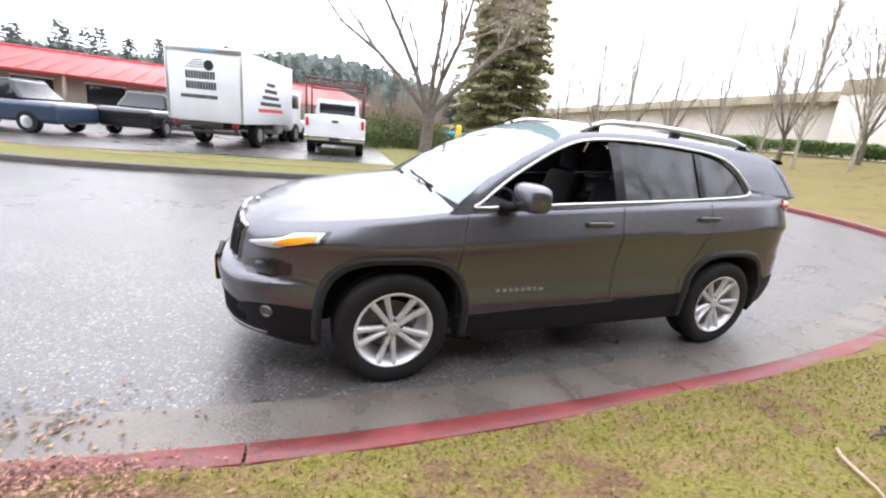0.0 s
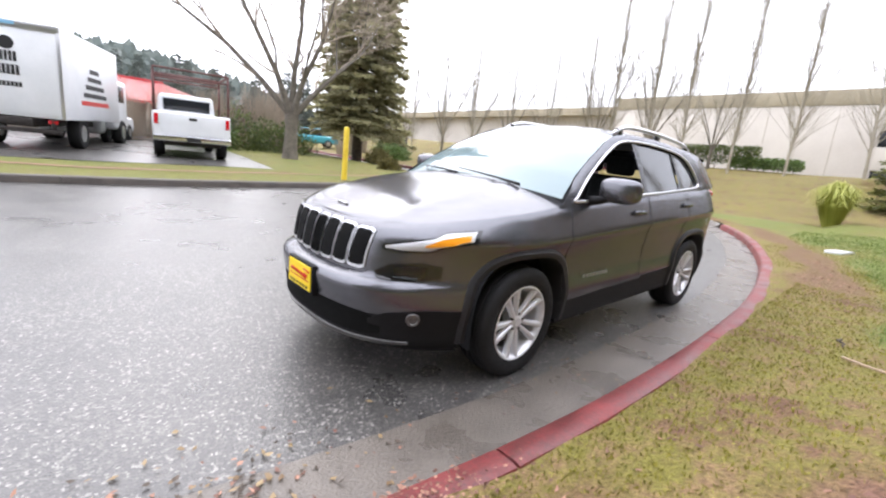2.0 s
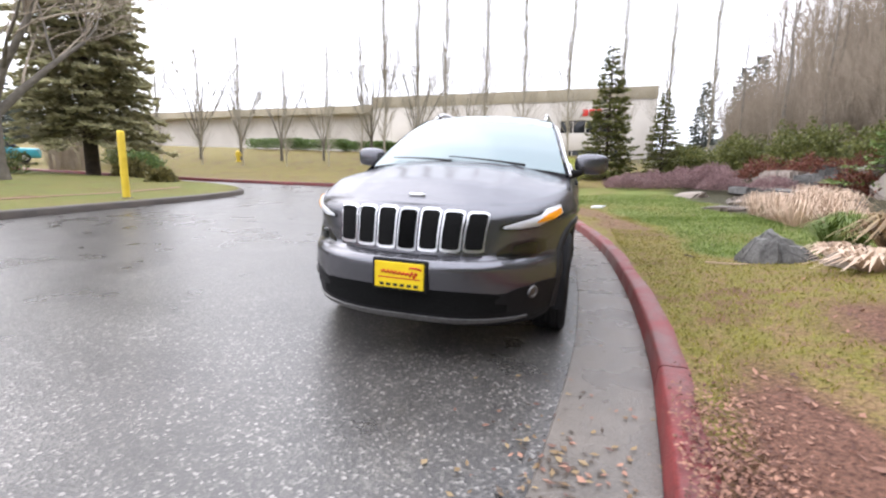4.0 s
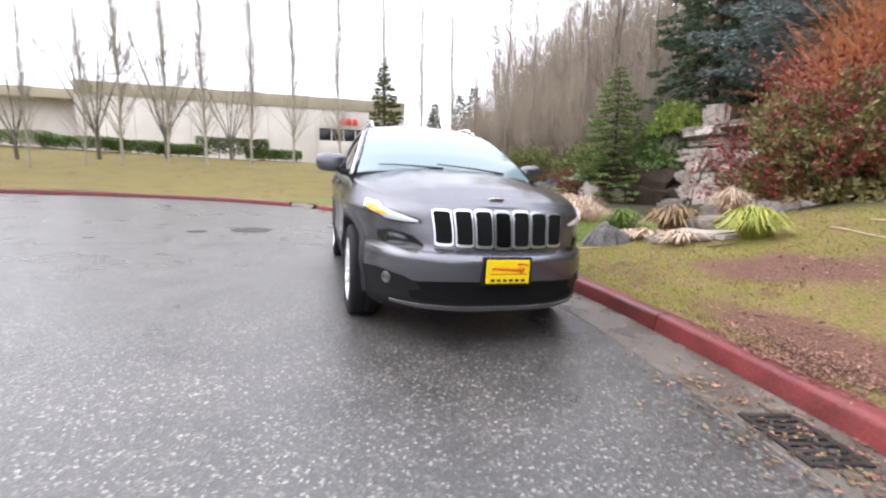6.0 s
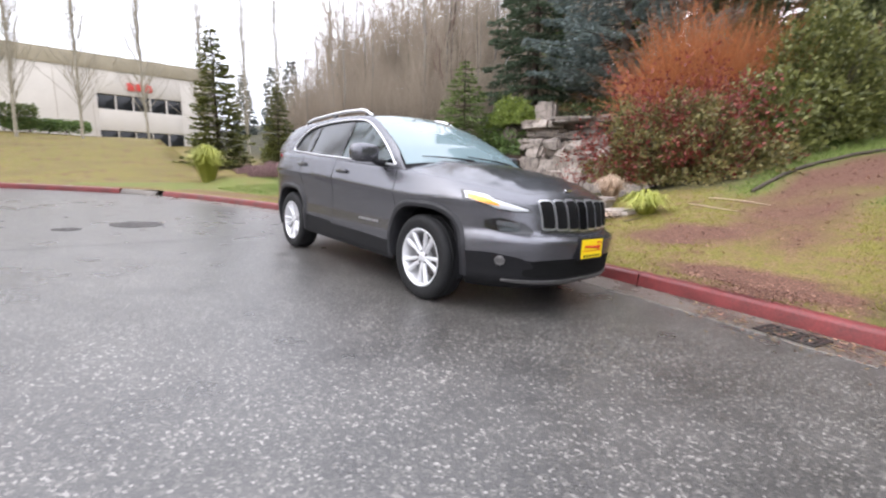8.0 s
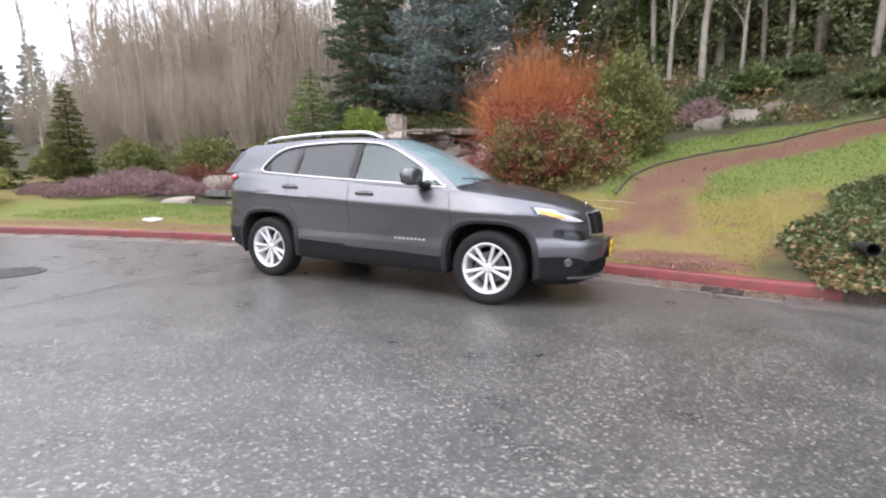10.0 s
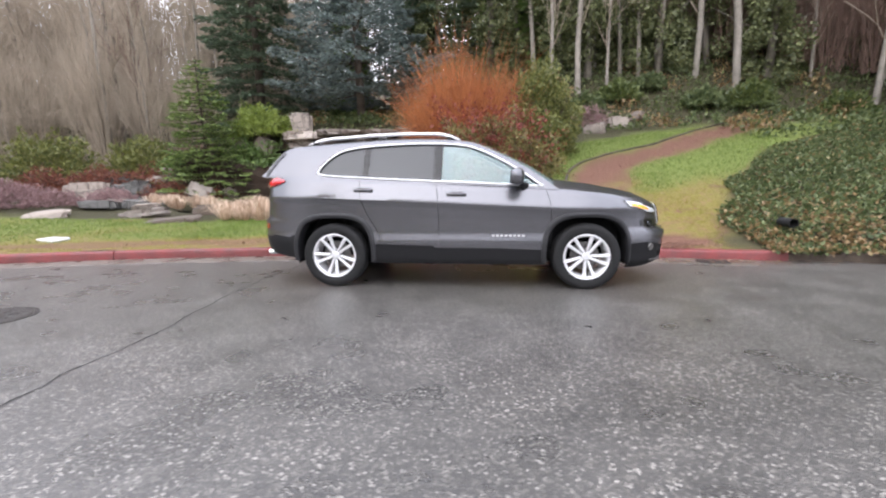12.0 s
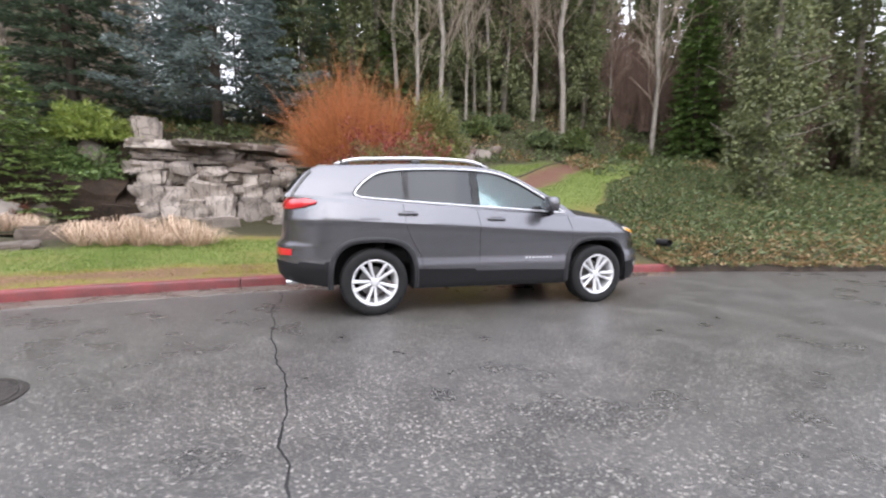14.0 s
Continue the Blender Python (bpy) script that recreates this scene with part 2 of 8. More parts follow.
M_YELLOW = pmat("yellow_plate", (0.85, 0.60, 0.005), (0.92, 0.68, 0.01), 20, 0.4, None, 0, 90)
M_REDINK = plain("red_ink", (0.6, 0.03, 0.01), 0.5)
M_BLACKINK = plain("black_ink", (0.01, 0.01, 0.01), 0.6)
M_BOLLARD = pmat("yellow_bollard_paint", (0.62, 0.42, 0.02), (0.80, 0.60, 0.05), 6, 0.45, 0.65, 0.2, 60)
M_IRON = pmat("cast_iron", (0.018, 0.016, 0.015), (0.055, 0.046, 0.04), 12, 0.35, 0.6, 0.5, 120, metal=0.5)
M_ROCK = pmat("weathered_rock", (0.04, 0.034, 0.03), (0.46, 0.39, 0.335), 2.8, 0.5, 0.85, 0.9, 26, fine=0.38, detail=10, obrand=0.28)
def rock_mat(name, dark, mid, pale):
    """Broken rock: blotched colour, dark run-off stains, hairline cracks and a pitted relief."""
    m = pmat(name, mid, pale, 2.2, 0.6, 0.9, 0.9, 22, fine=0.4, detail=10, obrand=0.35)
    n, l = m.node_tree.nodes, m.node_tree.links
    b = n["Principled BSDF"]
    tc = n["Texture Coordinate"]
    mp = n.new("ShaderNodeMapping")
    mp.inputs["Scale"].default_value = (2.6, 2.6, 0.9)
    l.new(tc.outputs["Object"], mp.inputs[0])
    st = n.new("ShaderNodeTexNoise")
    st.inputs["Scale"].default_value = 1.6
    st.inputs["Detail"].default_value = 9
    st.inputs["Roughness"].default_value = 0.68
    l.new(mp.outputs[0], st.inputs["Vector"])
    vo = n.new("ShaderNodeTexVoronoi")
    vo.feature = "DISTANCE_TO_EDGE"
    vo.inputs["Scale"].default_value = 3.2
    warp = n.new("ShaderNodeMix")
    warp.data_type = "VECTOR"
    warp.inputs[0].default_value = 0.22
    l.new(tc.outputs["Object"], warp.inputs[4])
    l.new(st.outputs["Color"], warp.inputs[5])
    l.new(warp.outputs[1], vo.inputs["Vector"])
    ck = n.new("ShaderNodeMapRange")
    ck.inputs[1].default_value, ck.inputs[2].default_value = 0.0, 0.035
    ck.inputs[3].default_value, ck.inputs[4].default_value = 0.8, 0.0
    l.new(vo.outputs["Distance"], ck.inputs[0])
    sr = n.new("ShaderNodeMapRange")
    sr.inputs[1].default_value, sr.inputs[2].default_value = 0.50, 0.66
    sr.inputs[3].default_value, sr.inputs[4].default_value = 0.0, 0.85
    l.new(st.outputs["Fac"], sr.inputs[0])
    mxx = n.new("ShaderNodeMath")
    mxx.operation = "MAXIMUM"
    l.new(ck.outputs[0], mxx.inputs[0])
    l.new(sr.outputs[0], mxx.inputs[1])
    mix = n.new("ShaderNodeMix")
    mix.data_type = "RGBA"
    l.new(mxx.outputs[0], mix.inputs[0])
    l.new(n["Color Ramp"].outputs[0], mix.inputs[6])
    mix.inputs[7].default_value = (*dark, 1)
    l.new(mix.outputs[2], b.inputs["Base Color"])
    return m


M_ROCKWALL = rock_mat("stained_wall_stone", (0.03, 0.026, 0.022), (0.15, 0.125, 0.105), (0.50, 0.43, 0.375))
M_ROCKGREY = rock_mat("dark_grey_stone", (0.02, 0.018, 0.016), (0.05, 0.048, 0.045), (0.17, 0.165, 0.155))
M_ROCKDK = pmat("wet_dark_rock", (0.04, 0.034, 0.03), (0.19, 0.145, 0.115), 1.5, 0.4, 0.75, 0.8, 20, fine=0.35, detail=10, obrand=0.3)
M_BARK = pmat("tree_bark", (0.075, 0.064, 0.05), (0.20, 0.175, 0.14), 5, 0.85, None, 0.8, 40, fine=0.4)
M_BARKDK = pmat("dark_bark", (0.035, 0.026, 0.02), (0.10, 0.075, 0.055), 5, 0.9, None, 0.8, 40)
M_BIRCH = pmat("pale_bark", (0.13, 0.112, 0.092), (0.34, 0.305, 0.262), 3, 0.8, None, 0.5, 30, fine=0.4)
M_TWIG = pmat("bare_twigs", (0.235, 0.19, 0.145), (0.45, 0.375, 0.29), 3, 0.85, None, 0, 20, island=0.4)
M_TWIGRED = pmat("brown_red_twigs", (0.12, 0.075, 0.058), (0.27, 0.175, 0.138), 3, 0.85, None, 0, 20, island=0.4)
M_ORANGE = pmat("orange_stems", (0.23, 0.068, 0.022), (0.52, 0.19, 0.058), 2, 0.6, None, 0, 20, island=0.5)
M_SPRUCE = leafmat("dark_spruce_needles", (0.06, 0.09, 0.055), (0.18, 0.235, 0.155), trans=0.35)
M_CEDAR = leafmat("olive_cedar_sprays", (0.28, 0.27, 0.15), (0.55, 0.52, 0.32), trans=0.6)
M_TWIGPOP = pmat("grey_poplar_twigs", (0.24, 0.215, 0.16), (0.43, 0.385, 0.30), 3, 0.85, None, 0, 20, island=0.4)
M_BLUE = leafmat("blue_spruce_needles", (0.09, 0.12, 0.115), (0.30, 0.36, 0.345))
M_FIR = leafmat("green_fir_needles", (0.055, 0.10, 0.026), (0.19, 0.28, 0.08))
M_FIRPALE = leafmat("fresh_fir_needles", (0.07, 0.115, 0.028), (0.25, 0.33, 0.10))
M_JUNI = leafmat("yellow_green_juniper", (0.10, 0.15, 0.02), (0.30, 0.36, 0.08))
M_REDLEAF = leafmat("red_leaves", (0.12, 0.018, 0.016), (0.30, 0.07, 0.05))
M_OLIVE = leafmat("olive_leaves", (0.068, 0.066, 0.02), (0.28, 0.235, 0.085))
M_LAUREL = leafmat("laurel_leaves", (0.035, 0.06, 0.015), (0.15, 0.18, 0.05))
M_IVY = leafmat("ivy_leaves", (0.04, 0.065, 0.022), (0.17, 0.205, 0.085))
M_IVYBRN = leafmat("dead_leaves", (0.16, 0.09, 0.04), (0.36, 0.26, 0.13))
M_HEATH = leafmat("mauve_heather", (0.14, 0.075, 0.075), (0.38, 0.25, 0.245))
M_GRASS = leafmat("green_grass", (0.07, 0.125, 0.018), (0.21, 0.275, 0.06))
M_MOSSBL = leafmat("moss_tips", (0.13, 0.12, 0.018), (0.32, 0.285, 0.052))
M_YGRASS = leafmat("yellow_green_grass", (0.25, 0.28, 0.04), (0.55, 0.55, 0.14))
M_STRAW = leafmat("dry_straw", (0.38, 0.265, 0.18), (0.72, 0.56, 0.42))
M_CHIP = pmat("bark_chips", (0.09, 0.04, 0.03), (0.34, 0.18, 0.12), 3, 0.8, None, 0, 30, island=0.7)
M_WALL = pmat("painted_concrete_wall", (0.50, 0.46, 0.41), (0.62, 0.58, 0.52), 0.35, 0.8, None, 0.05, 6, fine=0.2)
M_WALLTOP = pmat("tan_parapet", (0.30, 0.26, 0.18), (0.38, 0.33, 0.24), 0.5, 0.8, None, 0, 6)
M_WINDARK = plain("dark_window", (0.015, 0.017, 0.02), 0.08)
M_WHITE = pmat("white_vehicle_paint", (0.68, 0.70, 0.71), (0.80, 0.81, 0.82), 1.5, 0.35, 0.5, 0, 30, coat=0.4)
M_ROOFRED = pmat("red_metal_roof", (0.50, 0.10, 0.10), (0.62, 0.17, 0.16), 0.6, 0.35, 0.55, 0, 20)
M_TEAL = plain("teal_paint", (0.05, 0.32, 0.38), 0.35, coat=0.5)
M_BEIGE = pmat("beige_siding", (0.22, 0.19, 0.15), (0.34, 0.30, 0.24), 0.8, 0.8, None, 0, 20)
M_SIGNRED = plain("red_sign", (0.6, 0.04, 0.03), 0.4)
M_WATER = plain("dark_pond_water", (0.01, 0.012, 0.01), 0.04)
# distance haze is painted in: paler and greyer than the needles themselves
M_FARHAZE = leafmat("far_conifer", (0.10, 0.125, 0.112), (0.19, 0.215, 0.19))
M_BLKGRILLE = pmat("matt_black_mesh", (0.004, 0.004, 0.004), (0.012, 0.012, 0.012), 120, 0.85, None, 0.3, 400, spec=0.1)
M_FLARE = pmat("flare_plastic", (0.016, 0.016, 0.018), (0.026, 0.026, 0.028), 60, 0.42, 0.55, 0.1, 300, spec=0.4)
M_RACK = pmat("rusty_rack_paint", (0.06, 0.02, 0.018), (0.14, 0.05, 0.04), 6, 0.5, 0.7, 0.1, 60)
M_RUST = leafmat("rusty_leaves", (0.07, 0.02, 0.014), (0.24, 0.085, 0.05))
M_CYP = leafmat("olive_cypress_sprays", (0.065, 0.08, 0.02), (0.23, 0.235, 0.07))

# ---- mesh helpers ----
def as_mesh(name, verts, faces, mats, smooth=True, idx=None, sharp=None):
    me = bpy.data.meshes.new(name)
    me.from_pydata([tuple(v) for v in verts], [], [tuple(f) for f in faces])
    for m in (mats if isinstance(mats, (list, tuple)) else [mats]):
        me.materials.append(m)
    if idx is not None:
        me.polygons.foreach_set("material_index", np.asarray(idx, dtype=np.int32))
    if smooth:
        me.shade_smooth()
        if sharp:
            me.set_sharp_from_angle(angle=radians(sharp))
    me.update()
    return me


def bm_mesh(name, bm, mats, smooth=False, sharp=35):
    me = bpy.data.meshes.new(name)
    bm.normal_update()
    bm.to_mesh(me)
    bm.free()
    for m in (mats if isinstance(mats, (list, tuple)) else [mats]):
        me.materials.append(m)
    if smooth:
        me.shade_smooth()
        if sharp:
            me.set_sharp_from_angle(angle=radians(sharp))
    return me


def thing(name, m, label, category, group="", kind=""):
    ob = new(name)
    ob.matrix_basis = m if isinstance(m, Matrix) else pose(*m)
    ob.empty_display_size = 0.1
    return tagged(ob, label, category, group, kind)


def put(name, me, m, label, category, group="", kind=""):
    ob = new(name, me)
    if m is not None:
        ob.matrix_basis = m if isinstance(m, Matrix) else pose(*m)
    return tagged(ob, label, category, group, kind)


def part(name, me, parent, label="", m=None):
    ob = new(name, me)
    ob.parent = parent
    if m is not None:
        ob.matrix_basis = m
    return tagged(ob, label)


def box_bm(x0, x1, y0, y1, z0, z1, bev=0.0, seg=2, bm=None):
    own = bm is None
    b = bmesh.new()
    r = bmesh.ops.create_cube(b, size=1)
    for v in r["verts"]:
        v.co = Vector(((x0 + x1) / 2 + v.co.x * (x1 - x0), (y0 + y1) / 2 + v.co.y * (y1 - y0), (z0 + z1) / 2 + v.co.z * (z1 - z0)))
    if bev:
        bmesh.ops.bevel(b, geom=b.edges[:] + b.verts[:], offset=bev, segments=seg, profile=0.5, affect="EDGES")
    if own:
        return b
    me = bpy.data.meshes.new("tmp")
    b.to_mesh(me)
    b.free()
    bm.from_mesh(me)
    bpy.data.meshes.remove(me)
    return bm


def box(name, parent, mat, x0, x1, y0, y1, z0, z1, bev=0.01, label="", m=None, seg=2):
    return part(name, bm_mesh(name, box_bm(x0, x1, y0, y1, z0, z1, bev, seg), mat, bev > 0), parent, label, m)


def revolve(profile, n=32, closed=False, axis="y"):
    """(radius, offset) rows turned round an axis -> verts, faces."""
    v, f, k = [], [], len(profile)
    for i in range(n):
        a = 2 * math.pi * i / n
        for r, o in profile:
            if axis == "y":
                v.append((r * math.cos(a), o, r * math.sin(a)))
            else:
                v.append((r * math.cos(a), r * math.sin(a), o))
    for i in range(n):
        j = (i + 1) % n
        for q in range(k if closed else k - 1):
            p = (q + 1) % k
            f.append((i * k + q, i * k + p, j * k + p, j * k + q))
    return v, f


def tube(points, radii, n=6, caps=True):
    """A round tube through points -> verts, faces."""
    v, f = [], []
    pts = [Vector(p) for p in points]
    if not isinstance(radii, (list, tuple)):
        radii = [radii] * len(pts)
    up = Vector((0, 0, 1))
    for i, p in enumerate(pts):
        t = (pts[min(i + 1, len(pts) - 1)] - pts[max(i - 1, 0)]).normalized()
        a = t.cross(up)
        if a.length < 0.05:
            a = t.cross(Vector((1, 0, 0)))
        a.normalize()
        b = t.cross(a)
        for k in range(n):
            g = 2 * math.pi * k / n
            v.append(p + radii[i] * (math.cos(g) * a + math.sin(g) * b))
    for i in range(len(pts) - 1):
        for k in range(n):
            q = (k + 1) % n
            f.append((i * n + k, i * n + q, (i + 1) * n + q, (i + 1) * n + k))
    if caps:
        f.append(tuple(range(n - 1, -1, -1)))
        f.append(tuple(range((len(pts) - 1) * n, len(pts) * n)))
    return v, f


def join(pieces):
    V, F, o = [], [], 0
    for v, f in pieces:
        V.extend(v)
        F.extend(tuple(i + o for i in q) for q in f)
        o += len(v)
    return V, F


def interp(x, xs, ys):
    """Straight-line lookup in rising xs."""
    if x <= xs[0]:
        return ys[0]
    if x >= xs[-1]:
        return ys[-1]
    lo, hi = 0, len(xs) - 1
    while hi - lo > 1:
        mid = (lo + hi) // 2
        if xs[mid] <= x:
            lo = mid
        else:
            hi = mid
    return ys[lo] + (ys[hi] - ys[lo]) * (x - xs[lo]) / (xs[hi] - xs[lo])


def sstep(x, a, b):
    t = min(1.0, max(0.0, (x - a) / (b - a)))
    return t * t * (3 - 2 * t)


def spline(ctrl, step=0.25):
    """Catmull-Rom through ctrl, resampled at even steps."""
    P = [Vector((*c, 0)) if len(c) == 2 else Vector(c) for c in ctrl]
    P = [2 * P[0] - P[1]] + P + [2 * P[-1] - P[-2]]
    out = []
    for i in range(1, len(P) - 2):
        n = max(2, int((P[i + 1] - P[i]).length / step))
        for k in range(n):
            t = k / n
            a, b, c, d = P[i - 1], P[i], P[i + 1], P[i + 2]
            out.append(0.5 * (2 * b + (c - a) * t + (2 * a - 5 * b + 4 * c - d) * t * t + (3 * b - a - 3 * c + d) * t ** 3))
    out.append(P[-2])
    return out


def offset_line(line, d):
    """Moves a plan line to its right-hand side by d."""
    out = []
    for i, p in enumerate(line):
        t = (line[min(i + 1, len(line) - 1)] - line[max(i - 1, 0)]).normalized()
        out.append(p + Vector((t.y, -t.x, 0)) * d)
    return out


# true vertical against the sloping road
LEAN = Vector((0, 0, 1)).rotation_difference(Vector((-0.025, -0.031, 1.0))).to_matrix().to_4x4()


def upright(x, y, z, turn=0, s=1.0):
    return Matrix.Translation((x, y, z)) @ LEAN @ pose(0, 0, 0, 0, 0, turn) @ Matrix.Scale(s, 4)

# ---- plan: kerb lines and terrain ----
KERB_A = spline([(60, -8), (25, -2.2), (12, -0.3), (8, 0.3), (5.4, 0.95), (4.4, 1.08), (3.7, 1.16), (3.0, 1.27), (1.8, 1.40), (0.6, 1.44), (-0.6, 1.42), (-1.8, 1.35),
                 (-3.2, 1.17), (-5.0, 0.83), (-7.0, 0.24), (-8.8, -0.5), (-10.6, -1.65), (-12.2, -4.0), (-13.0, -7.0), (-12.8, -10.0),
                 (-12.2, -13.0), (-11.8, -17), (-11.6, -30), (-11.5, -70)], 0.25)
KERB_B = spline([(60, -30), (25, -15.5), (12, -10.4), (7.4, -8.75), (5.3, -8.2), (2.0, -7.85), (-0.5, -7.9), (-4.0, -8.25), (-6.4, -8.8),
                 (-7.7, -9.8), (-8.3, -11.5), (-8.5, -14), (-8.6, -30), (-8.6, -70)], 0.3)
KA_X = [p.x for p in KERB_A if p.x > -12.9 and p.y > -7][::-1]
KA_Y = [p.y for p in KERB_A if p.x > -12.9 and p.y > -7][::-1]


def kerb_y(x):
    return interp(x, KA_X, KA_Y)


def bumpy(x, y, s, a):
    return a * noise.noise(Vector((x * s, y * s, 3.7)))


PATH_MID = [(3.2, 1.2), (3.05, 2.2), (2.8, 3.6), (2.85, 5.1), (3.4, 6.6), (4.6, 7.7), (6.1, 8.6), (7.8, 10.0), (9.4, 11.0), (12, 12.2)]


def path_d(x, y):
    """Distance from the middle of the bark path that climbs the slope."""
    best = 99.0
    for (ax, ay), (bx, by) in zip(PATH_MID, PATH_MID[1:]):
        dx, dy = bx - ax, by - ay
        t = max(0.0, min(1.0, ((x - ax) * dx + (y - ay) * dy) / (dx * dx + dy * dy)))
        best = min(best, math.hypot(x - ax - t * dx, y - ay - t * dy))
    return best


def ivy_d(x, y):
    """How far into the ivy bed a place lies (positive inside)."""
    return x - interp(y, [0.2, 1.6, 2.4, 3.5, 5.0, 7.3, 8.2, 10.6, 12], [4.3, 3.95, 4.4, 4.95, 5.9, 7.9, 9.5, 12.8, 15])


def height(x, y):
    if y < -6.5 and x > -9.5:
        far = max(0.0, -y - 8)
        return 0.13 + 0.08 * sstep(far, 0.5, 3.5) + 0.004 * max(0, far - 4) + bumpy(x, y, 0.5, 0.03)
    if x < -10.5 and y < 1.0:
        far = max(0.0, -12.6 - x)
        z = 0.13 + 1.75 * sstep(far, 0.3, 13) + bumpy(x, y, 0.35, 0.06)
        e = max(0.0, y - kerb_y(max(x, -12.5)))
        return z + 0.03 * e
    e = max(0.0, y - kerb_y(max(x, -12.5)))
    right = 0.13 + 0.285 * max(0.0, e - 0.15)
    left = 0.13 + 0.055 * e
    w = sstep(x, -3.0, 2.2)
    z = left * (1 - w) + right * w
    # terrace held by the stone wall
    t = sstep(x, -11.5, -8.8) * (1 - sstep(x, -2.6, 0.2))
    z = z * (1 - t) + t * (left + 2.95 * sstep(y, 10.0, 12.1))
    # wooded hillside
    z += 0.34 * max(0.0, min(y, 17.0) - 12.3) * sstep(x, -3, 3) + 0.16 * max(0.0, min(y, 60) - 12.5)
    if x < -8.0:
        z += (0.09 * max(0.0, y - 4.5) + 0.05 * max(0.0, min(30.0, -13 - x))) * sstep(-x, 8, 12) * (1 - 0.6 * t)
    # ivy bank
    z += 0.10 * sstep(ivy_d(x, y), 0.0, 1.6) * sstep(e, 0.1, 0.9) * (1 if x > 3 else 0)
    return z + bumpy(x, y, 0.45, 0.05) * sstep(e, 0.2, 2.0) + bumpy(x, y, 2.2, 0.02)


def cover(x, y):
    """r: bark mulch, g: fresh grass, b: dark forest floor."""
    e = y - kerb_y(max(x, -12.5))
    r = g = b = 0.0
    w = noise.noise(Vector((x * 0.9, y * 0.9, 9)))
    if y > -3 and x > -13:
        d = path_d(x, y)
        iv = ivy_d(x, y)
        if x > 0.5 and y > 1.3:
            r = 1 - sstep(d + (0.2 + 0.5 * (1 - sstep(y, 3.5, 6.0))) * w, 0.45, 0.85)
            g = (1 - sstep(d + 0.2 * w, 3.2, 3.8)) * sstep(y + 1.2 * w, 3.4, 6.2) * (1 - sstep(iv, -0.2, 0.2)) * sstep(x - 0.5, 0.8, 1.6)
            r *= 0.1 + 0.9 * sstep(y + 2.6 * w, 2.6, 4.4)
        # bark patches on the mossy verge
        w2 = w + 0.6 * noise.noise(Vector((x * 3.1, y * 3.1, 2)))
        for cx, cy, ax, ay, turn in ((3.0, 1.72, 0.95, 0.24, -10), (2.15, 2.75, 0.85, 0.36, 25)):
            ct, st = math.cos(radians(turn)), math.sin(radians(turn))
            dx, dy = (x - cx) * ct + (y - cy) * st, (y - cy) * ct - (x - cx) * st
            r = max(r, 1 - sstep(math.hypot(dx / ax, dy / ay) + 0.6 * w2, 0.7, 1.05))
        # fresh strip beside the pond
        if x < -1.0:
            g = max(g, sstep(e + 0.5 * w, 0.9, 1.6) * (1 - sstep(y, 5.2, 6.4)) * (0.75 + 0.5 * w))
            if x < -1.0 and e < 1.1:
                r = max(r, 0.65 * (1 - sstep(abs(e - 0.75) + 0.3 * w, 0.2, 0.5)) * sstep(-x, 2, 4))
        b = sstep(y - 0.42 * max(0.0, min(x - 2.5, 4.0)), 9.2, 9.8)
        if x < -1:
            b = max(b, sstep(y, 6.0, 6.8), sstep(y + 0.6 * w, 4.0, 4.5) * sstep(-x, 5.6, 6.6))
        b = max(b, sstep(iv, -0.15, 0.15))
        if -1.5 < x < 2.2:
            b = max(b, sstep(y, 4.7, 5.3) * (1 - sstep(x, 1.6, 2.2)))
    elif y < -6.5 and x > -9.6:
        g = 0.5 + 0.5 * w
    else:
        g = 0.12 + 0.3 * w
        r = 0.3 * sstep(w, -0.2, 0.5)
        b = sstep(y, 4.0, 7.0)
    return (max(0, min(1, r)), max(0, min(1, g)), max(0, min(1, b)), 1.0)


def ruled_ground(line, far_of, ks):
    verts, faces, n = [], [], len(ks)
    for p in line:
        q = far_of(p)
        for k in ks:
            a = p.lerp(q, k)
            verts.append((a.x, a.y, height(a.x, a.y)))
    m = len(line)
    for i in range(m - 1):
        for j in range(n - 1):
            faces.append((i * n + j, (i + 1) * n + j, (i + 1) * n + j + 1, i * n + j + 1))
    return verts, faces


KS = [0] + [0.00045 * (1.062 ** i) * (i + 1) ** 0.9 for i in range(62)]
KS = [k / KS[-1] for k in KS]


def far_a(p):
    # a fan that opens evenly round the turning circle
    c = Vector((2.0, -14.0, 0))
    d = (p - c)
    if p.y < -10:
        d = Vector((-1, 0.0, 0)) + Vector((0, (p.y + 10) * 0.01, 0))
    if p.x > 1.5:
        d = Vector((0.03 * (p.x - 1.5), 1, 0))
    d.normalize()
    return p + d * 150


def far_b(p):
    return Vector((p.x * 1.6 + 3 if p.y > -12 else p.x + 3 + (p.x + 8.6) * 3, -150, 0))


edge_a = offset_line(KERB_A, 0.13)
edge_b = offset_line(KERB_B, -0.13)
va, fa = ruled_ground(edge_a, far_a, KS)
vb, fb = ruled_ground([p for p in edge_b if p.y > -28], far_b, KS)
V, F = join([(va, [q[::-1] for q in fa]), (vb, fb)])
me = as_mesh("ground", V, F, M_GROUND)
col = me.color_attributes.new("cover", "FLOAT_COLOR", "POINT")
col.data.foreach_set("color", np.array([cover(v[0], v[1]) for v in V], dtype=np.float32).ravel())
put("ground", me, None, "mossy winter lawn rising to a wooded slope", "ground", kind="structure")

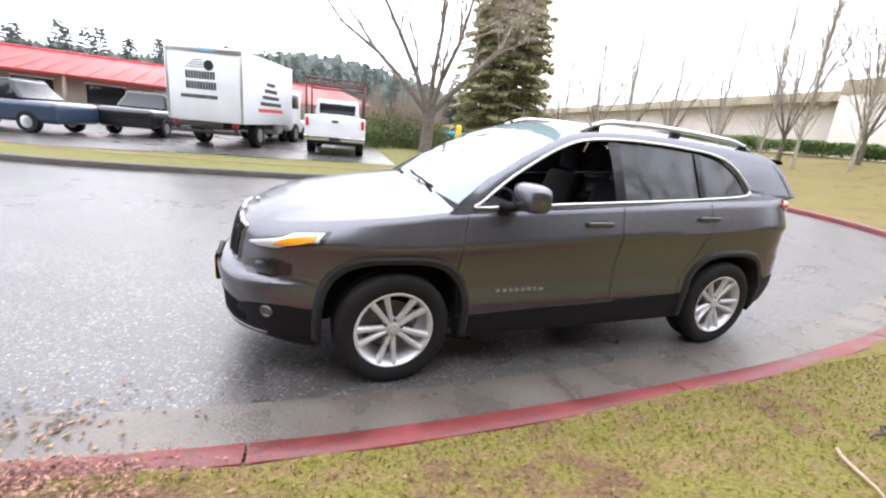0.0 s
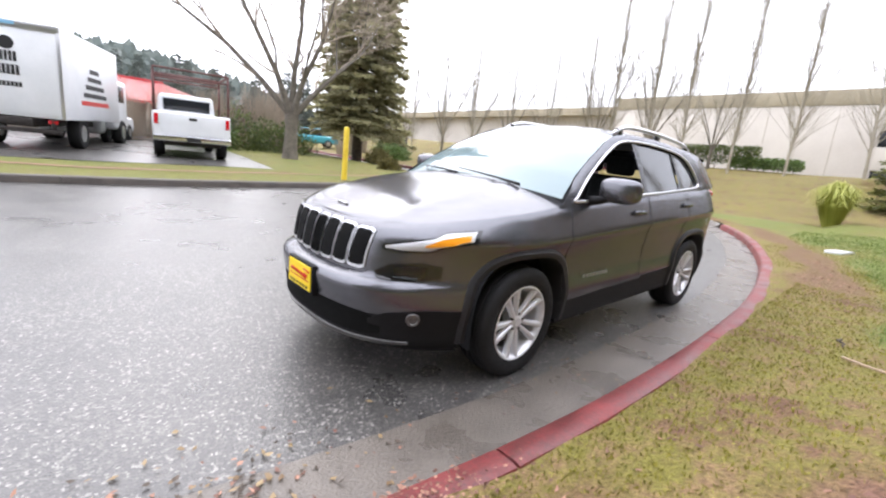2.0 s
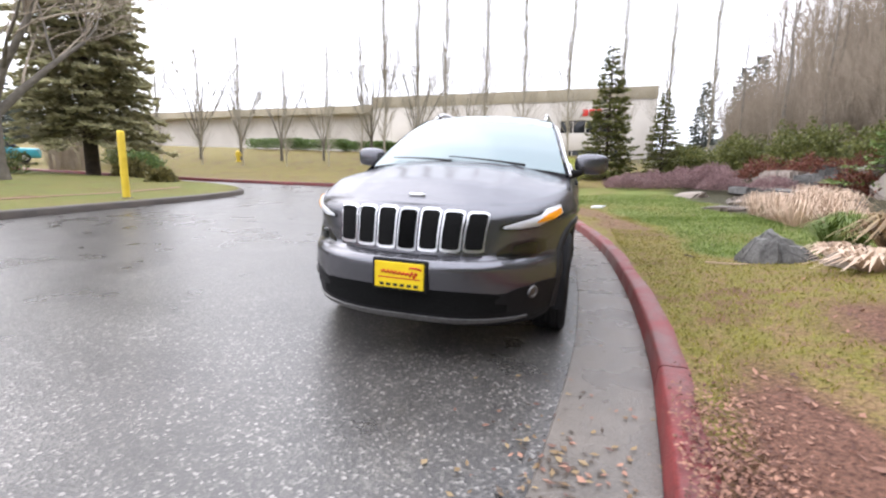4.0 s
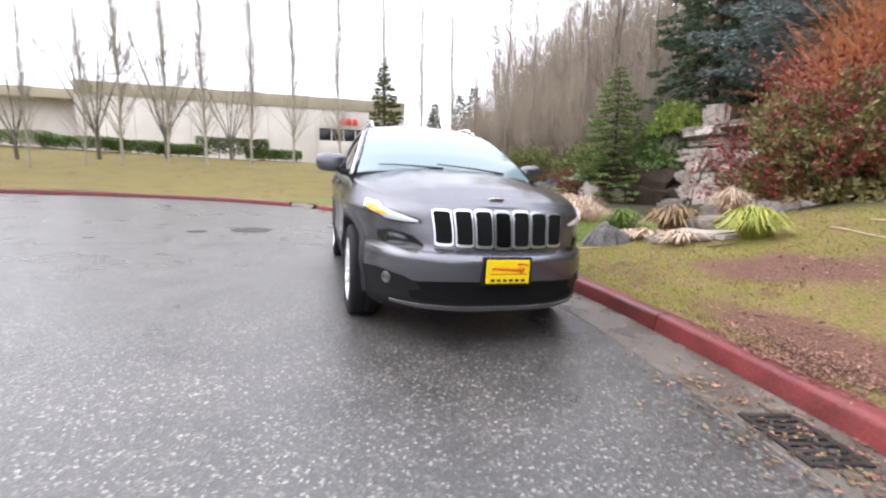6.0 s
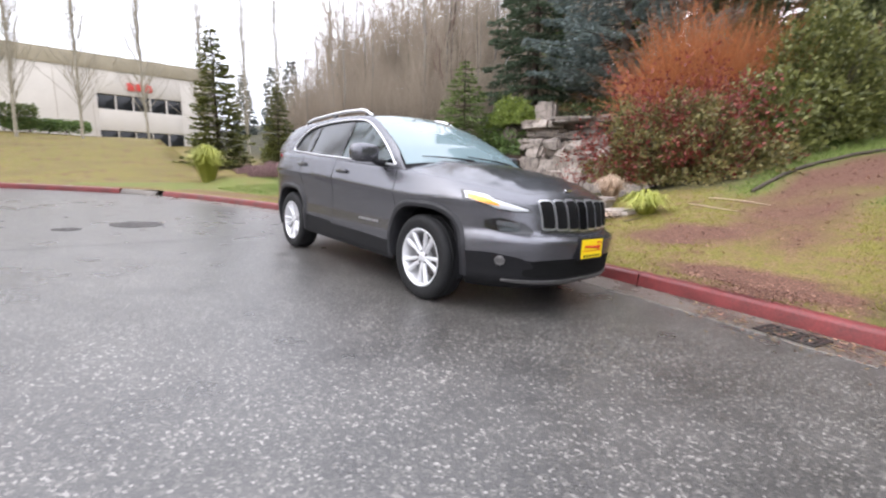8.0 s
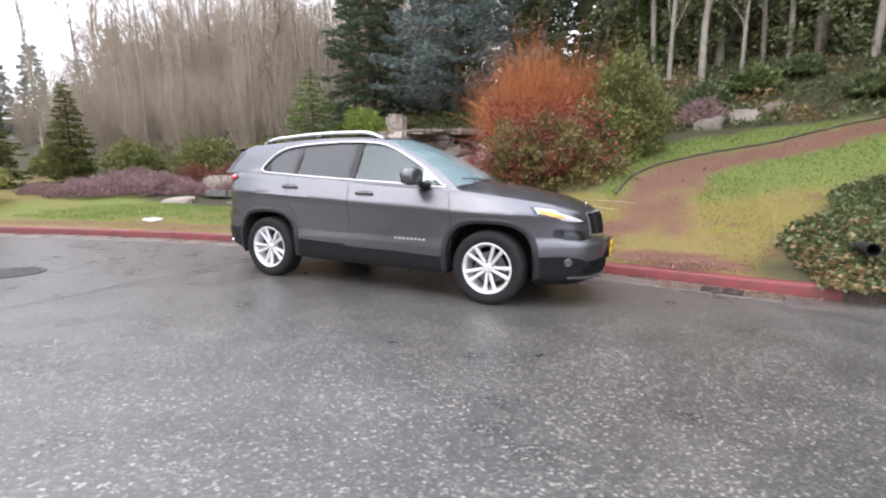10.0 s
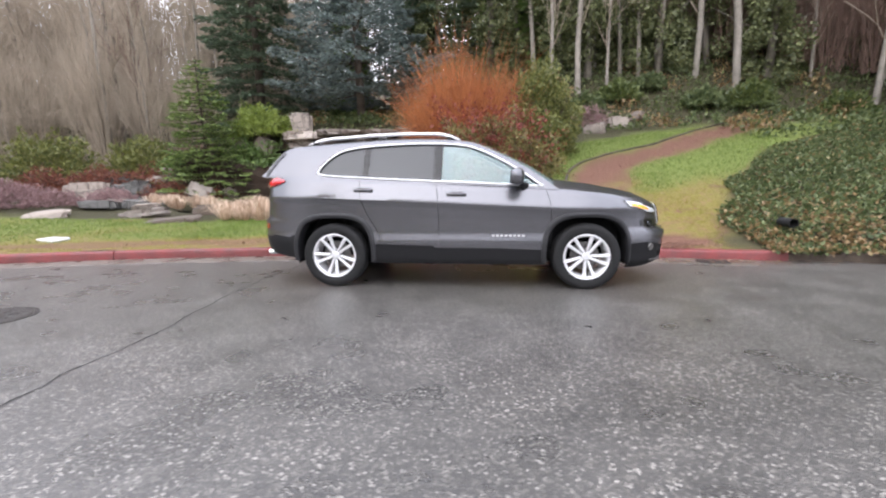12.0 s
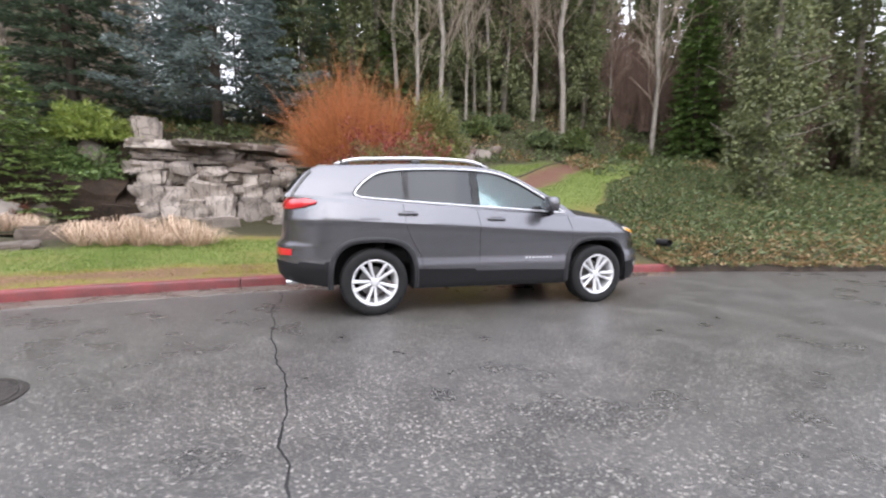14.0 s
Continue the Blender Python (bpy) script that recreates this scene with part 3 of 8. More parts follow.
# road: one wet sheet below kerb height
rv, rf = [], []
RX = list(np.linspace(-150, -16, 12)) + list(np.linspace(-15, 15, 61)) + list(np.linspace(17, 150, 12))
for x in RX:
    for y in RX:
        rv.append((x, y, 0.0))
k = len(RX)
for i in range(k - 1):
    for j in range(k - 1):
        rf.append((i * k + j, (i + 1) * k + j, (i + 1) * k + j + 1, i * k + j + 1))
put("road", as_mesh("road", rv, rf, M_ASPHALT), None, "wet worn grey asphalt road surface", "road", kind="structure")


def strip_mesh(name, line, offs, mat, smooth=True, cap=True, jitter=0.0):
    """Sweeps a profile of (offset, z) rows along a plan line."""
    v, f, n = [], [], len(offs)
    lines = [offset_line(line, o) for o, _ in offs]
    for i in range(len(line)):
        for j, (o, z) in enumerate(offs):
            p = lines[j][i]
            w = jitter * noise.noise(Vector((p.x * 3, p.y * 3, z * 9)))
            v.append((p.x + w, p.y + w, z + w))
    for i in range(len(line) - 1):
        for j in range(n - 1):
            f.append((i * n + j, (i + 1) * n + j, (i + 1) * n + j + 1, i * n + j + 1))
    if cap:
        f.append(tuple(range(n)))
        f.append(tuple(reversed(range((len(line) - 1) * n, len(line) * n))))
    return as_mesh(name, v, [q[::-1] for q in f], mat, smooth, sharp=40)


KPROF = [(0.0, -0.03), (0.012, 0.105), (0.02, 0.124), (0.035, 0.134), (0.13, 0.142), (0.155, 0.136), (0.165, 0.12), (0.17, -0.03)]


def kerb_run(name, line, mat, x_hi, x_lo, length, label, y_lo=-99, prof=KPROF):
    root = thing(name, (0, 0, 0), label, "kerb", kind="structure")
    seg, acc = [], 0.0
    for i, p in enumerate(line):
        if p.x > x_hi or p.x < x_lo or p.y < y_lo:
            continue
        seg.append(p)
        if len(seg) > 1:
            acc += (seg[-1] - seg[-2]).length
        if acc >= length:
            t = (seg[-1] - seg[-2]).normalized()
            cut = seg[:-1] + [seg[-1] - t * 0.012]
            part("kerb_stone", strip_mesh("kerb_stone", cut, prof, mat, jitter=0.006), root)
            seg, acc = [p], 0.0
    if len(seg) > 2:
        part("kerb_stone", strip_mesh("kerb_stone", seg, prof, mat, jitter=0.006), root)


KB = [Vector((p.x, p.y, 0)) for p in KERB_B][::-1]
kerb_run("kerb", KERB_A, M_KERB, 4.75, -10.35, 2.4, "weathered red-painted concrete kerb along the verge")
kerb_run("kerb", KERB_A, M_BARKDK, 40, 4.4, 3.0, "kerb buried under ivy, soil and dead leaves", prof=[(o + 0.006, z * 0.95 if z > 0 else z) for o, z in KPROF])
kerb_run("kerb", KERB_A, M_CONC, -10.0, -11.3, 9.0, "low worn gap in the kerb", prof=[(0.02, -0.03), (0.022, 0.015), (0.10, 0.118), (0.16, 0.124), (0.168, -0.03)])
kerb_run("kerb", [p for p in KERB_A if p.x < -10.9 or p.y < -4], M_KERB, -10.9, -13.5, 3.0, "faded red kerb round the turning circle", y_lo=-40)
kerb_run("kerb", KB, M_KERBGREY, 30, -9, 3.0, "dark damp concrete kerb across the road", y_lo=-30)

# concrete gutter slabs
gut = thing("gutter", (0, 0, 0), "wet grey concrete gutter slabs below the kerb", "gutter", kind="structure")
seg = []
GUT = [p for p in KERB_A if 4.15 > p.x > -10.3]
for i, p in enumerate(GUT):
    seg.append(p)
    if len(seg) == 13 or i == len(GUT) - 1:
        if len(seg) > 2:
            t = (seg[-1] - seg[-2]).normalized()
            s2 = seg[:-1] + [seg[-1] - t * 0.014]
            part("gutter_slab", strip_mesh("gutter_slab", s2, [(-0.44, 0.0), (-0.435, 0.007), (-0.1, 0.006), (-0.002, 0.009)], M_CONC, cap=False), gut)
        seg = [p]

# ---- the parked SUV (x forward, wheelbase 2.70) ----
XC = 1.10          # where the nose begins to round
XR = -1.45         # where the tail begins to round
NF, NR = 2.75, 3.6


def z_low(x):
    """Lower edge of the shell along the car."""
    return interp(x, [-2.3, -2.0, -1.75, -0.95, 0.95, 1.8, 2.3], [0.37, 0.335, 0.30, 0.265, 0.255, 0.215, 0.21])


def xf_at(z):
    return interp(z, [0.2, 0.26, 0.31, 0.40, 0.52, 0.585, 0.61, 0.635, 0.74, 0.84, 0.885, 0.925, 0.97, 1.06], [2.16, 2.29, 2.315, 2.32, 2.345, 2.355, 2.335, 2.265, 2.25, 2.225, 2.195, 2.135, 2.04, 1.90])


def xr_at(z):
    return interp(z, [0.2, 0.3, 0.42, 0.58, 0.72, 0.76, 0.9, 1.1, 1.22], [-2.10, -2.22, -2.31, -2.335, -2.33, -2.29, -2.275, -2.25, -2.20])


def crease_z(x):
    return 0.905 - 0.05 * x


def w_at(z, x=1.0):
    """Half width: widest at a sloping shoulder crease, tucked in above it."""
    c = crease_z(min(1.2, max(-2.0, x)))
    if z >= c:
        return 0.930 - 0.098 * ((z - c) / 0.24)
    return interp(z, [0.2, 0.3, 0.44, 0.5, 0.60, 0.74, c - 0.04, c], [0.845, 0.885, 0.898, 0.905, 0.890, 0.896, 0.912, 0.930])


def ztop(x):
    """Shoulder and bonnet-edge height along the car."""
    return interp(x, [-2.3, -2.0, -1.0, 0.0, 0.8, 1.2, 1.6, 1.9, 2.1, 2.25], [1.22, 1.21, 1.168, 1.12, 1.072, 1.040, 1.003, 0.96, 0.918, 0.88])


def shell(a, z):
    """a: 0 nose, 1 start of side, 2 end of side, 3 tail; the left half."""
    if a <= 1:
        w = w_at(z, XC)
        g = a * math.pi / 2
        x = XC + (xf_at(z) - XC) * math.cos(g) ** (2 / NF) if a < 1 else XC
        y = w * math.sin(g) ** (2 / NF)
        return Vector((x, y * (1 - 0.015 * max(0, x - 1.4)), z))
    if a <= 2:
        x = XC + (XR - XC) * (a - 1)
        return Vector((x, w_at(z, x), z))
    g = (3 - a) * math.pi / 2
    x = XR + (xr_at(z) - XR) * math.cos(g) ** (2 / NR)
    y = w_at(z, max(x, XR)) * math.sin(g) ** (2 / NR)
    return Vector((x, y * (1 - 0.05 * min(1, max(0, -x - 1.5))), z))


def a_front(y, z):
    return math.asin(min(1.0, (abs(y) / w_at(z))) ** (NF / 2)) / (math.pi / 2)


def a_side(x, z):
    if x > XC:
        return math.acos(min(1.0, ((x - XC) / (xf_at(z) - XC))) ** (NF / 2)) / (math.pi / 2)
    if x < XR:
        return 3 - math.acos(min(1.0, ((x - XR) / (xr_at(z) - XR))) ** (NR / 2)) / (math.pi / 2)
    return 1 + (x - XC) / (XR - XC)


def shell_n(a, z):
    d = 0.004
    t = shell(min(a + d, 3), z) - shell(max(a - d, 0), z)
    u = shell(a, z + d) - shell(a, z - d)
    n = t.cross(u).normalized()
    return n if n.dot(shell(a, z) - Vector((0, 0, z))) > 0 else -n


def on_shell(a, z, off, side=1):
    p = shell(a, z) + shell_n(a, z) * off
    return Vector((p.x, p.y * side, p.z))


def patch(rows, off, side=1, nv=4, rim=0.012, bulge=0.0):
    """A thin raised panel on the shell: rows of (a, z low, z high); with returned edges."""
    v, f = [], []
    m = len(rows)
    for i, (a, lo, hi) in enumerate(rows):
        for j in range(nv + 1):
            t = j / nv
            edge = min(1.0, 4 * min(t, 1 - t, i / max(1, m - 1), 1 - i / max(1, m - 1)))
            v.append(on_shell(a, lo + (hi - lo) * t, off + bulge * edge, side))
    base = len(v)
    k = nv + 1
    for i in range(m - 1):
        for j in range(nv):
            q = (i * k + j, (i + 1) * k + j, (i + 1) * k + j + 1, i * k + j + 1)
            f.append(q if side > 0 else q[::-1])
    ring = [i * k for i in range(m)] + [(m - 1) * k + j for j in range(1, k)] + [i * k + nv for i in range(m - 2, -1, -1)] + [j for j in range(nv - 1, 0, -1)]
    for r in ring:
        i, j = divmod(r, k)
        a, lo, hi = rows[i]
        v.append(on_shell(a, lo + (hi - lo) * j / nv, off - rim, side))
    for n_, r in enumerate(ring):
        q = (r, base + n_, base + (n_ + 1) % len(ring), ring[(n_ + 1) % len(ring)])
        f.append(q if side > 0 else q[::-1])
    return v, f


def dense(rows, n=14):
    """Resample patch rows evenly."""
    A = [r[0] for r in rows]
    ts = np.linspace(0, 1, n)
    xs = np.linspace(0, 1, len(rows))
    return [tuple(interp(t, xs, [r[c] for r in rows]) for c in range(3)) for t in ts]


def arch_r(dx, dz):
    """Distance in the squarish wheel-arch measure."""
    n = 3.0 if dz > 0 else 2.0
    return (abs(dx) ** n + abs(dz) ** n) ** (1 / n)


def build_car():
    car = thing("suv", (0, 0, 0), "dark grey metallic SUV with open driver's window at the kerb", "car")
    # lower shell as a grid of columns and rows
    cols = list(np.linspace(0, 1, 46)) + list(np.linspace(1, 2, 92))[1:] + list(np.linspace(2, 3, 40))[1:]
    NV = 34
    HUBS = ((1.35, 0.345), (-1.35, 0.345))
    groups = {}
    WHOLE = ("front_bumper", "rear_bumper", "tailgate", "front_valance", "rear_valance", "nose_panel")

    def zone(x, z, a):
        if x > 1.35 and z < 0.42 + 0.05 * max(0.0, x - 1.9):
            return "front_valance"
        if x < -1.35 and z < 0.56:
            return "rear_valance"
        if abs(x) <= 1.35 and z < 0.445 - 0.035 * x:
            return "sill"
        if a < 0.62 and z < 0.62:
            return "front_bumper"
        if a > 2.55 and z < 0.74:
            return "rear_bumper"
        if a > 2.62:
            return "tailgate"
        if a < 0.40:
            return "nose_panel"
        if x > 0.98:
            return "bumper_corner" if x > 1.35 and z < 0.62 else "front_wing"
        if x > -0.20:
            return "front_door"
        if x > -1.02:
            return "rear_door"
        return "rear_corner" if x < -1.35 and z < 0.74 else "rear_wing"
    for side in (1, -1):
        grid = {}
        for i, a in enumerate(cols):
            zt = ztop(shell(a, 0.9).x)
            for j in range(NV + 1):
                zb = z_low(shell(a, 0.4).x)
                z = zb + (zt - zb) * j / NV
                p = shell(a, z)
                if j == NV:
                    p.y -= 0.012
                grid[i, j] = Vector((p.x, p.y * side, p.z))
        for i in range(len(cols) - 1):
            for j in range(NV):
                q = [grid[i, j], grid[i + 1, j], grid[i + 1, j + 1], grid[i, j + 1]]
                c = sum(q, Vector()) / 4
                if abs(c.y) > 0.5 and any(arch_r(c.x - hx, c.z - hz) < 0.432 for hx, hz in HUBS):
                    continue
                zn = zone(c.x, c.z, (cols[i] + cols[i + 1]) / 2)
                g = groups.setdefault((zn, 0 if zn in WHOLE else side), ([], []))
                b = len(g[0])
                g[0].extend(q)
                g[1].append((b, b + 1, b + 2, b + 3) if side > 0 else (b + 3, b + 2, b + 1, b))
    names = {}
    for (nm, side), (v, f) in groups.items():
        bm = bmesh.new()
        bv = [bm.verts.new(p) for p in v]
        for q in f:
            bm.faces.new([bv[i] for i in q])
        bmesh.ops.remove_doubles(bm, verts=bm.verts[:], dist=0.0005)
        plastic = nm in ("front_valance", "rear_valance", "sill")
        mat = M_PLAST if plastic else M_PAINT
        names[nm, side] = part(nm, bm_mesh(nm, bm, mat, True, 40), car, "black textured plastic" if plastic else "")

    # bonnet: from the shell's top edge in to the middle, with two soft ridges
    rows = [a for a in cols if shell(a, 0.9).x > 0.93]
    v, f, K = [], [], 24
    for a in rows:
        x0 = shell(a, 0.9).x
        zt = ztop(x0)
        p = shell(a, zt)
        p.y -= 0.012
        for k in range(K + 1):
            t = -1 + 2 * k / K
            y = p.y * t
            crown = 0.105 * interp(p.x, [0.9, 1.4, 1.9, 2.1, 2.2], [1.0, 0.95, 0.66, 0.33, 0.0])
            yy = abs(y)
            ridge = 0.016 * math.exp(-((yy - 0.44) / 0.05) ** 2) * interp(p.x, [0.9, 1.9, 2.1], [1, 1, 0])
            dome = 0.012 * sstep(0.40 - yy, 0, 0.1) * interp(p.x, [0.9, 1.8, 2.1], [1, 1, 0])
            v.append((p.x, y, p.z + crown * (1 - abs(t) ** 2.6) + ridge + dome))
    for i in range(len(rows) - 1):
        for k in range(K):
            f.append((i * (K + 1) + k, i * (K + 1) + k + 1, (i + 1) * (K + 1) + k + 1, (i + 1) * (K + 1) + k))
    part("bonnet", as_mesh("bonnet", v, f, M_PAINT, True), car)

    # ---- cabin ----
    def side_y(x, z):
        y = 0.862 - 0.42 * (z - 1.08) - 0.20 * max(0.0, z - 1.40) ** 1.3
        return y - 0.05 * max(0.0, -x - 0.9) ** 1.6 - 0.03 * max(0.0, x - 0.2)
    dlo = [(0.88, 1.085), (0.55, 1.103), (0.2, 1.123), (-0.2, 1.143), (-0.7, 1.168), (-1.2, 1.198), (-1.44, 1.215), (-1.53, 1.24), (-1.525, 1.285), (-1.46, 1.36),
           (-1.36, 1.44), (-1.24, 1.492), (-1.0, 1.528), (-0.6, 1.55), (-0.2, 1.55), (0.08, 1.522), (0.28, 1.455), (0.48, 1.355), (0.68, 1.235), (0.84, 1.118)]
    outer = [(1.02, 1.045), (0.55, 1.078), (0.2, 1.098), (-0.2, 1.118), (-0.7, 1.143), (-1.2, 1.167), (-1.75, 1.19), (-2.19, 1.21), (-2.17, 1.27), (-2.08, 1.39),
             (-1.98, 1.49), (-1.80, 1.545), (-1.0, 1.592), (-0.6, 1.605), (-0.2, 1.598), (0.12, 1.565), (0.30, 1.50), (0.54, 1.385), (0.78, 1.25), (1.0, 1.09)]

    def loop(pts, n=4):
        out = []
        m = len(pts)
        for i in range(m):
            p0, p1, p2, p3 = (Vector(pts[(i + q) % m]) for q in (-1, 0, 1, 2))
            for k in range(n):
                t = k / n
                c = 0.5 * (2 * p1 + (p2 - p0) * t + (2 * p0 - 5 * p1 + 4 * p2 - p3) * t * t + (3 * p1 - p0 - 3 * p2 + p3) * t ** 3)
                out.append(c if (p2 - p1).length < 0.6 else p1.lerp(p2, t))
        return out
    il, ol = loop(dlo), loop(outer)
    n = len(il)
    for side in (1, -1):
        v, f = [], []
        for t in (0.0, 0.04, 0.35, 0.7, 1.0):
            for k in range(n):
                p = il[k].lerp(ol[k], t)
                y = side_y(p.x, p.y) - (0.03 if t == 0 else 0) - (0.016 * (t > 0.9) if p.y > 1.2 else 0)
                v.append((p.x, side * y, p.y))
        for r in range(4):
            for k in range(n):
                q = (r * n + k, r * n + (k + 1) % n, (r + 1) * n + (k + 1) % n, (r + 1) * n + k)
                f.append(q if side < 0 else q[::-1])
        part("cabin_side", as_mesh("cabin_side", v, f, M_PAINT, True, sharp=50), car)
        trim = [(p.x, side * (side_y(p.x, p.y) + 0.003), p.y) for p in il]
        tv, tf = tube(trim + [trim[0], trim[1]], 0.010, 6, False)
        part("window_trim", as_mesh("window_trim", tv, tf, M_SATIN), car, "bright trim round the side windows")
        # panes cut at the pillars
        for nm, xa, xb, mat in (("front_side_window", -0.17, 0.92, M_PANE), ("rear_side_window", -0.97, -0.25, M_TINT), ("quarter_window", -1.6, -1.03, M_TINT)):
            if nm == "front_side_window" and side > 0:
                continue
            bm = bmesh.new()
            vs = [bm.verts.new((p.x, side * (side_y(p.x, p.y) - 0.02), p.y)) for p in il]
            face = bm.faces.new(vs)
            bmesh.ops.triangulate(bm, faces=[face])
            for cut, s in ((xa, -1), (xb, 1)):
                bmesh.ops.bisect_plane(bm, geom=bm.verts[:] + bm.edges[:] + bm.faces[:], plane_co=(cut, 0, 0), plane_no=(s, 0, 0), clear_outer=True)
            bmesh.ops.solidify(bm, geom=bm.faces[:], thickness=0.004)
            ob = part(nm, bm_mesh(nm, bm, mat, True, 30), car, "dark tinted glass" if mat is M_TINT else "clear glass")
            ob.visible_shadow = False
        for xp, wd in ((-0.21, 0.045), (-1.0, 0.03)):
            zb, zt_ = 1.135 - 0.05 * xp, (1.55 if xp > -0.9 else 1.53)
            pil = []
            for sx in (-wd, wd):
                for z in (zb, (zb + zt_) / 2, zt_):
                    pil.append((xp + sx + 0.03 * (z - 1.3), side * (side_y(xp, z) - 0.012), z))
            pf = [(0, 3, 4, 1), (1, 4, 5, 2)]
            bm = bmesh.new()
            bv = [bm.verts.new(p) for p in pil]
            for q in pf:
                bm.faces.new([bv[i] for i in (q if side < 0 else q[::-1])])
            bmesh.ops.solidify(bm, geom=bm.faces[:], thickness=0.03)
            part("window_pillar", bm_mesh("window_pillar", bm, M_GLOSSBLK), car, "gloss black window pillar")

    # dark glass wrapping from the tailgate round the rear pillar
    for side in (1, -1):
        v, f = [], []
        for x, z in ((-2.172, 1.225), (-2.155, 1.27), (-2.12, 1.32), (-2.07, 1.39), (-2.02, 1.45), (-1.985, 1.485)):
            for q in (0.0, 0.5, 1.0):
                xx = x + 0.004 + q * 0.03
                v.append((xx, side * (side_y(xx, z) + 0.002), z))
        for i in range(5):
            for j in range(2):
                q = (3 * i + j, 3 * i + j + 1, 3 * i + j + 4, 3 * i + j + 3)
                f.append(q if side < 0 else q[::-1])
        part("rear_pillar_glass", as_mesh("rear_pillar_glass", v, f, M_GLOSSBLK, True), car, "black glass at the rear pillar")

    # roof, windscreen and rear glass share the cabin's edges
    def edge_half(x):
        """Plan half-width and height of the roof's edge."""
        z = interp(x, [-2.19, -2.17, -2.08, -1.98, -1.80, -1.0, -0.6, -0.2, 0.12, 0.30, 0.54, 0.78, 1.0], [1.21, 1.27, 1.39, 1.49, 1.545, 1.592, 1.605, 1.598, 1.565, 1.50, 1.385, 1.25, 1.09])
        return side_y(x, z) - 0.016, z

    def top_grid(xs, crown, bow, ny=18, zoff=0.0, kin=1.0):
        v, f = [], []
        for x in xs:
            y, z = edge_half(x)
            for k in range(ny + 1):
                t = -1 + 2 * k / ny
                v.append((x + bow(x) * (1 - t * t), y * t * kin, z + zoff + crown(x) * (1 - abs(t) ** 2.4)))
        for i in range(len(xs) - 1):
            for k in range(ny):
                f.append((i * (ny + 1) + k, (i + 1) * (ny + 1) + k, (i + 1) * (ny + 1) + k + 1, i * (ny + 1) + k + 1))
        return v, f
    rc = lambda x: interp(x, [-2.0, -1.6, -0.4, 0.1], [0.045, 0.06, 0.06, 0.05])
    wc = lambda x: interp(x, [0.1, 0.4, 1.0], [0.05, 0.045, 0.05])
    v, f = top_grid(list(np.linspace(-1.98, 0.10, 30)), rc, lambda x: interp(x, [-2, 0.0, 0.10], [0, 0, 0.03]))
    part("roof", as_mesh("roof", v, f, M_PAINT), car)
    v, f = top_grid(list(np.linspace(0.10, 0.99, 22)), wc, lambda x: interp(x, [0.10, 1.0], [0.03, 0.10]), kin=0.985)
    ob = part("windscreen", as_mesh("windscreen", v, f, M_WIND), car, "windscreen glass beaded with rain, sky reflection put into its pale colour")
    ob.visible_shadow = False
    v, f = top_grid(list(np.linspace(-2.17, -1.99, 10)), lambda x: 0.045, lambda x: -0.045, kin=0.90, zoff=0.004)
    part("rear_window", as_mesh("rear_window", v, f, M_TINT), car, "dark tinted glass")
    # tailgate spoiler
    v, f = [], []
    for i, (x, z0) in enumerate([(-1.93, 1.52), (-2.06, 1.515), (-2.13, 1.50), (-2.12, 1.48), (-1.98, 1.47)]):
        for k in range(13):
            t = -1 + k / 6
            v.append((x + 0.03 * t * t, 0.60 * t, z0 + 0.05 * (1 - t * t)))
    for i in range(4):
        for k in range(12):
            f.append((i * 13 + k, i * 13 + k + 1, (i + 1) * 13 + k + 1, (i + 1) * 13 + k))
    part("roof_spoiler", as_mesh("roof_spoiler", v, f, M_PAINT), car)
    v, f = top_grid(list(np.linspace(0.80, 1.06, 6)), lambda x: 0.03, lambda x: 0.09, zoff=-0.045)
    part("scuttle_panel", as_mesh("scuttle_panel", v, f, M_PLAST), car, "black plastic panel below the windscreen")
    # wipers
    for ya, yb in ((0.50, -0.12), (-0.08, -0.62)):
        pts = []
        for k in range(9):
            t = k / 8
            y = ya + (yb - ya) * t
            xe = 0.985 - 0.05 * t
            hw_, ze = edge_half(xe)
            q = min(1.0, abs(y) / hw_)
            pts.append((xe + interp(xe, [0.10, 1.0], [0.03, 0.10]) * (1 - q * q) + 0.008, y, ze + wc(xe) * (1 - q ** 2.4) + 0.016))
        wv, wf = tube(pts, [0.012, 0.01, 0.008, 0.008, 0.007, 0.006, 0.006, 0.005, 0.004], 6)
        part("wiper", as_mesh("wiper", wv, wf, M_PLAST), car, "black wiper arm and blade")
    # roof rails
    for side in (1, -1):
        xs = list(np.linspace(-1.72, 0.02, 20))
        pts, rad = [], []
        for i, x in enumerate(xs):
            y, z = edge_half(x)
            e = min(1, min(i, 19 - i) / 2.5)
            pts.append((x, side * (y - 0.055), z + 0.012 + 0.055 * e ** 0.6))
            rad.append(0.018)
        rv_, rf_ = tube(pts, rad, 8)
        rail = part("roof_rail", as_mesh("roof_rail", rv_, rf_, M_SATIN), car, "bright silver roof rail")
        for x in (-1.62, -0.85, -0.08):
            y, z = edge_half(x)
            part("rail_foot", bm_mesh("rail_foot", box_bm(x - 0.05, x + 0.05, side * (y - 0.055) - 0.016, side * (y - 0.055) + 0.016, z - 0.01, z + 0.055, 0.01), M_GLOSSBLK, True), rail)

    # ---- face ----
    # grille slots follow the nose's bend
    def slot_rows(yc, hw, zl, zh, side):
        out = []
        for q in np.linspace(-1, 1, 7):
            c = 0.010 * (1 - math.sqrt(max(0, 1 - min(1, abs(q)) ** 6)))
            out.append((a_front(max(0.0005, yc + hw * q), 0.79), zl + c, zh - c))
        return out
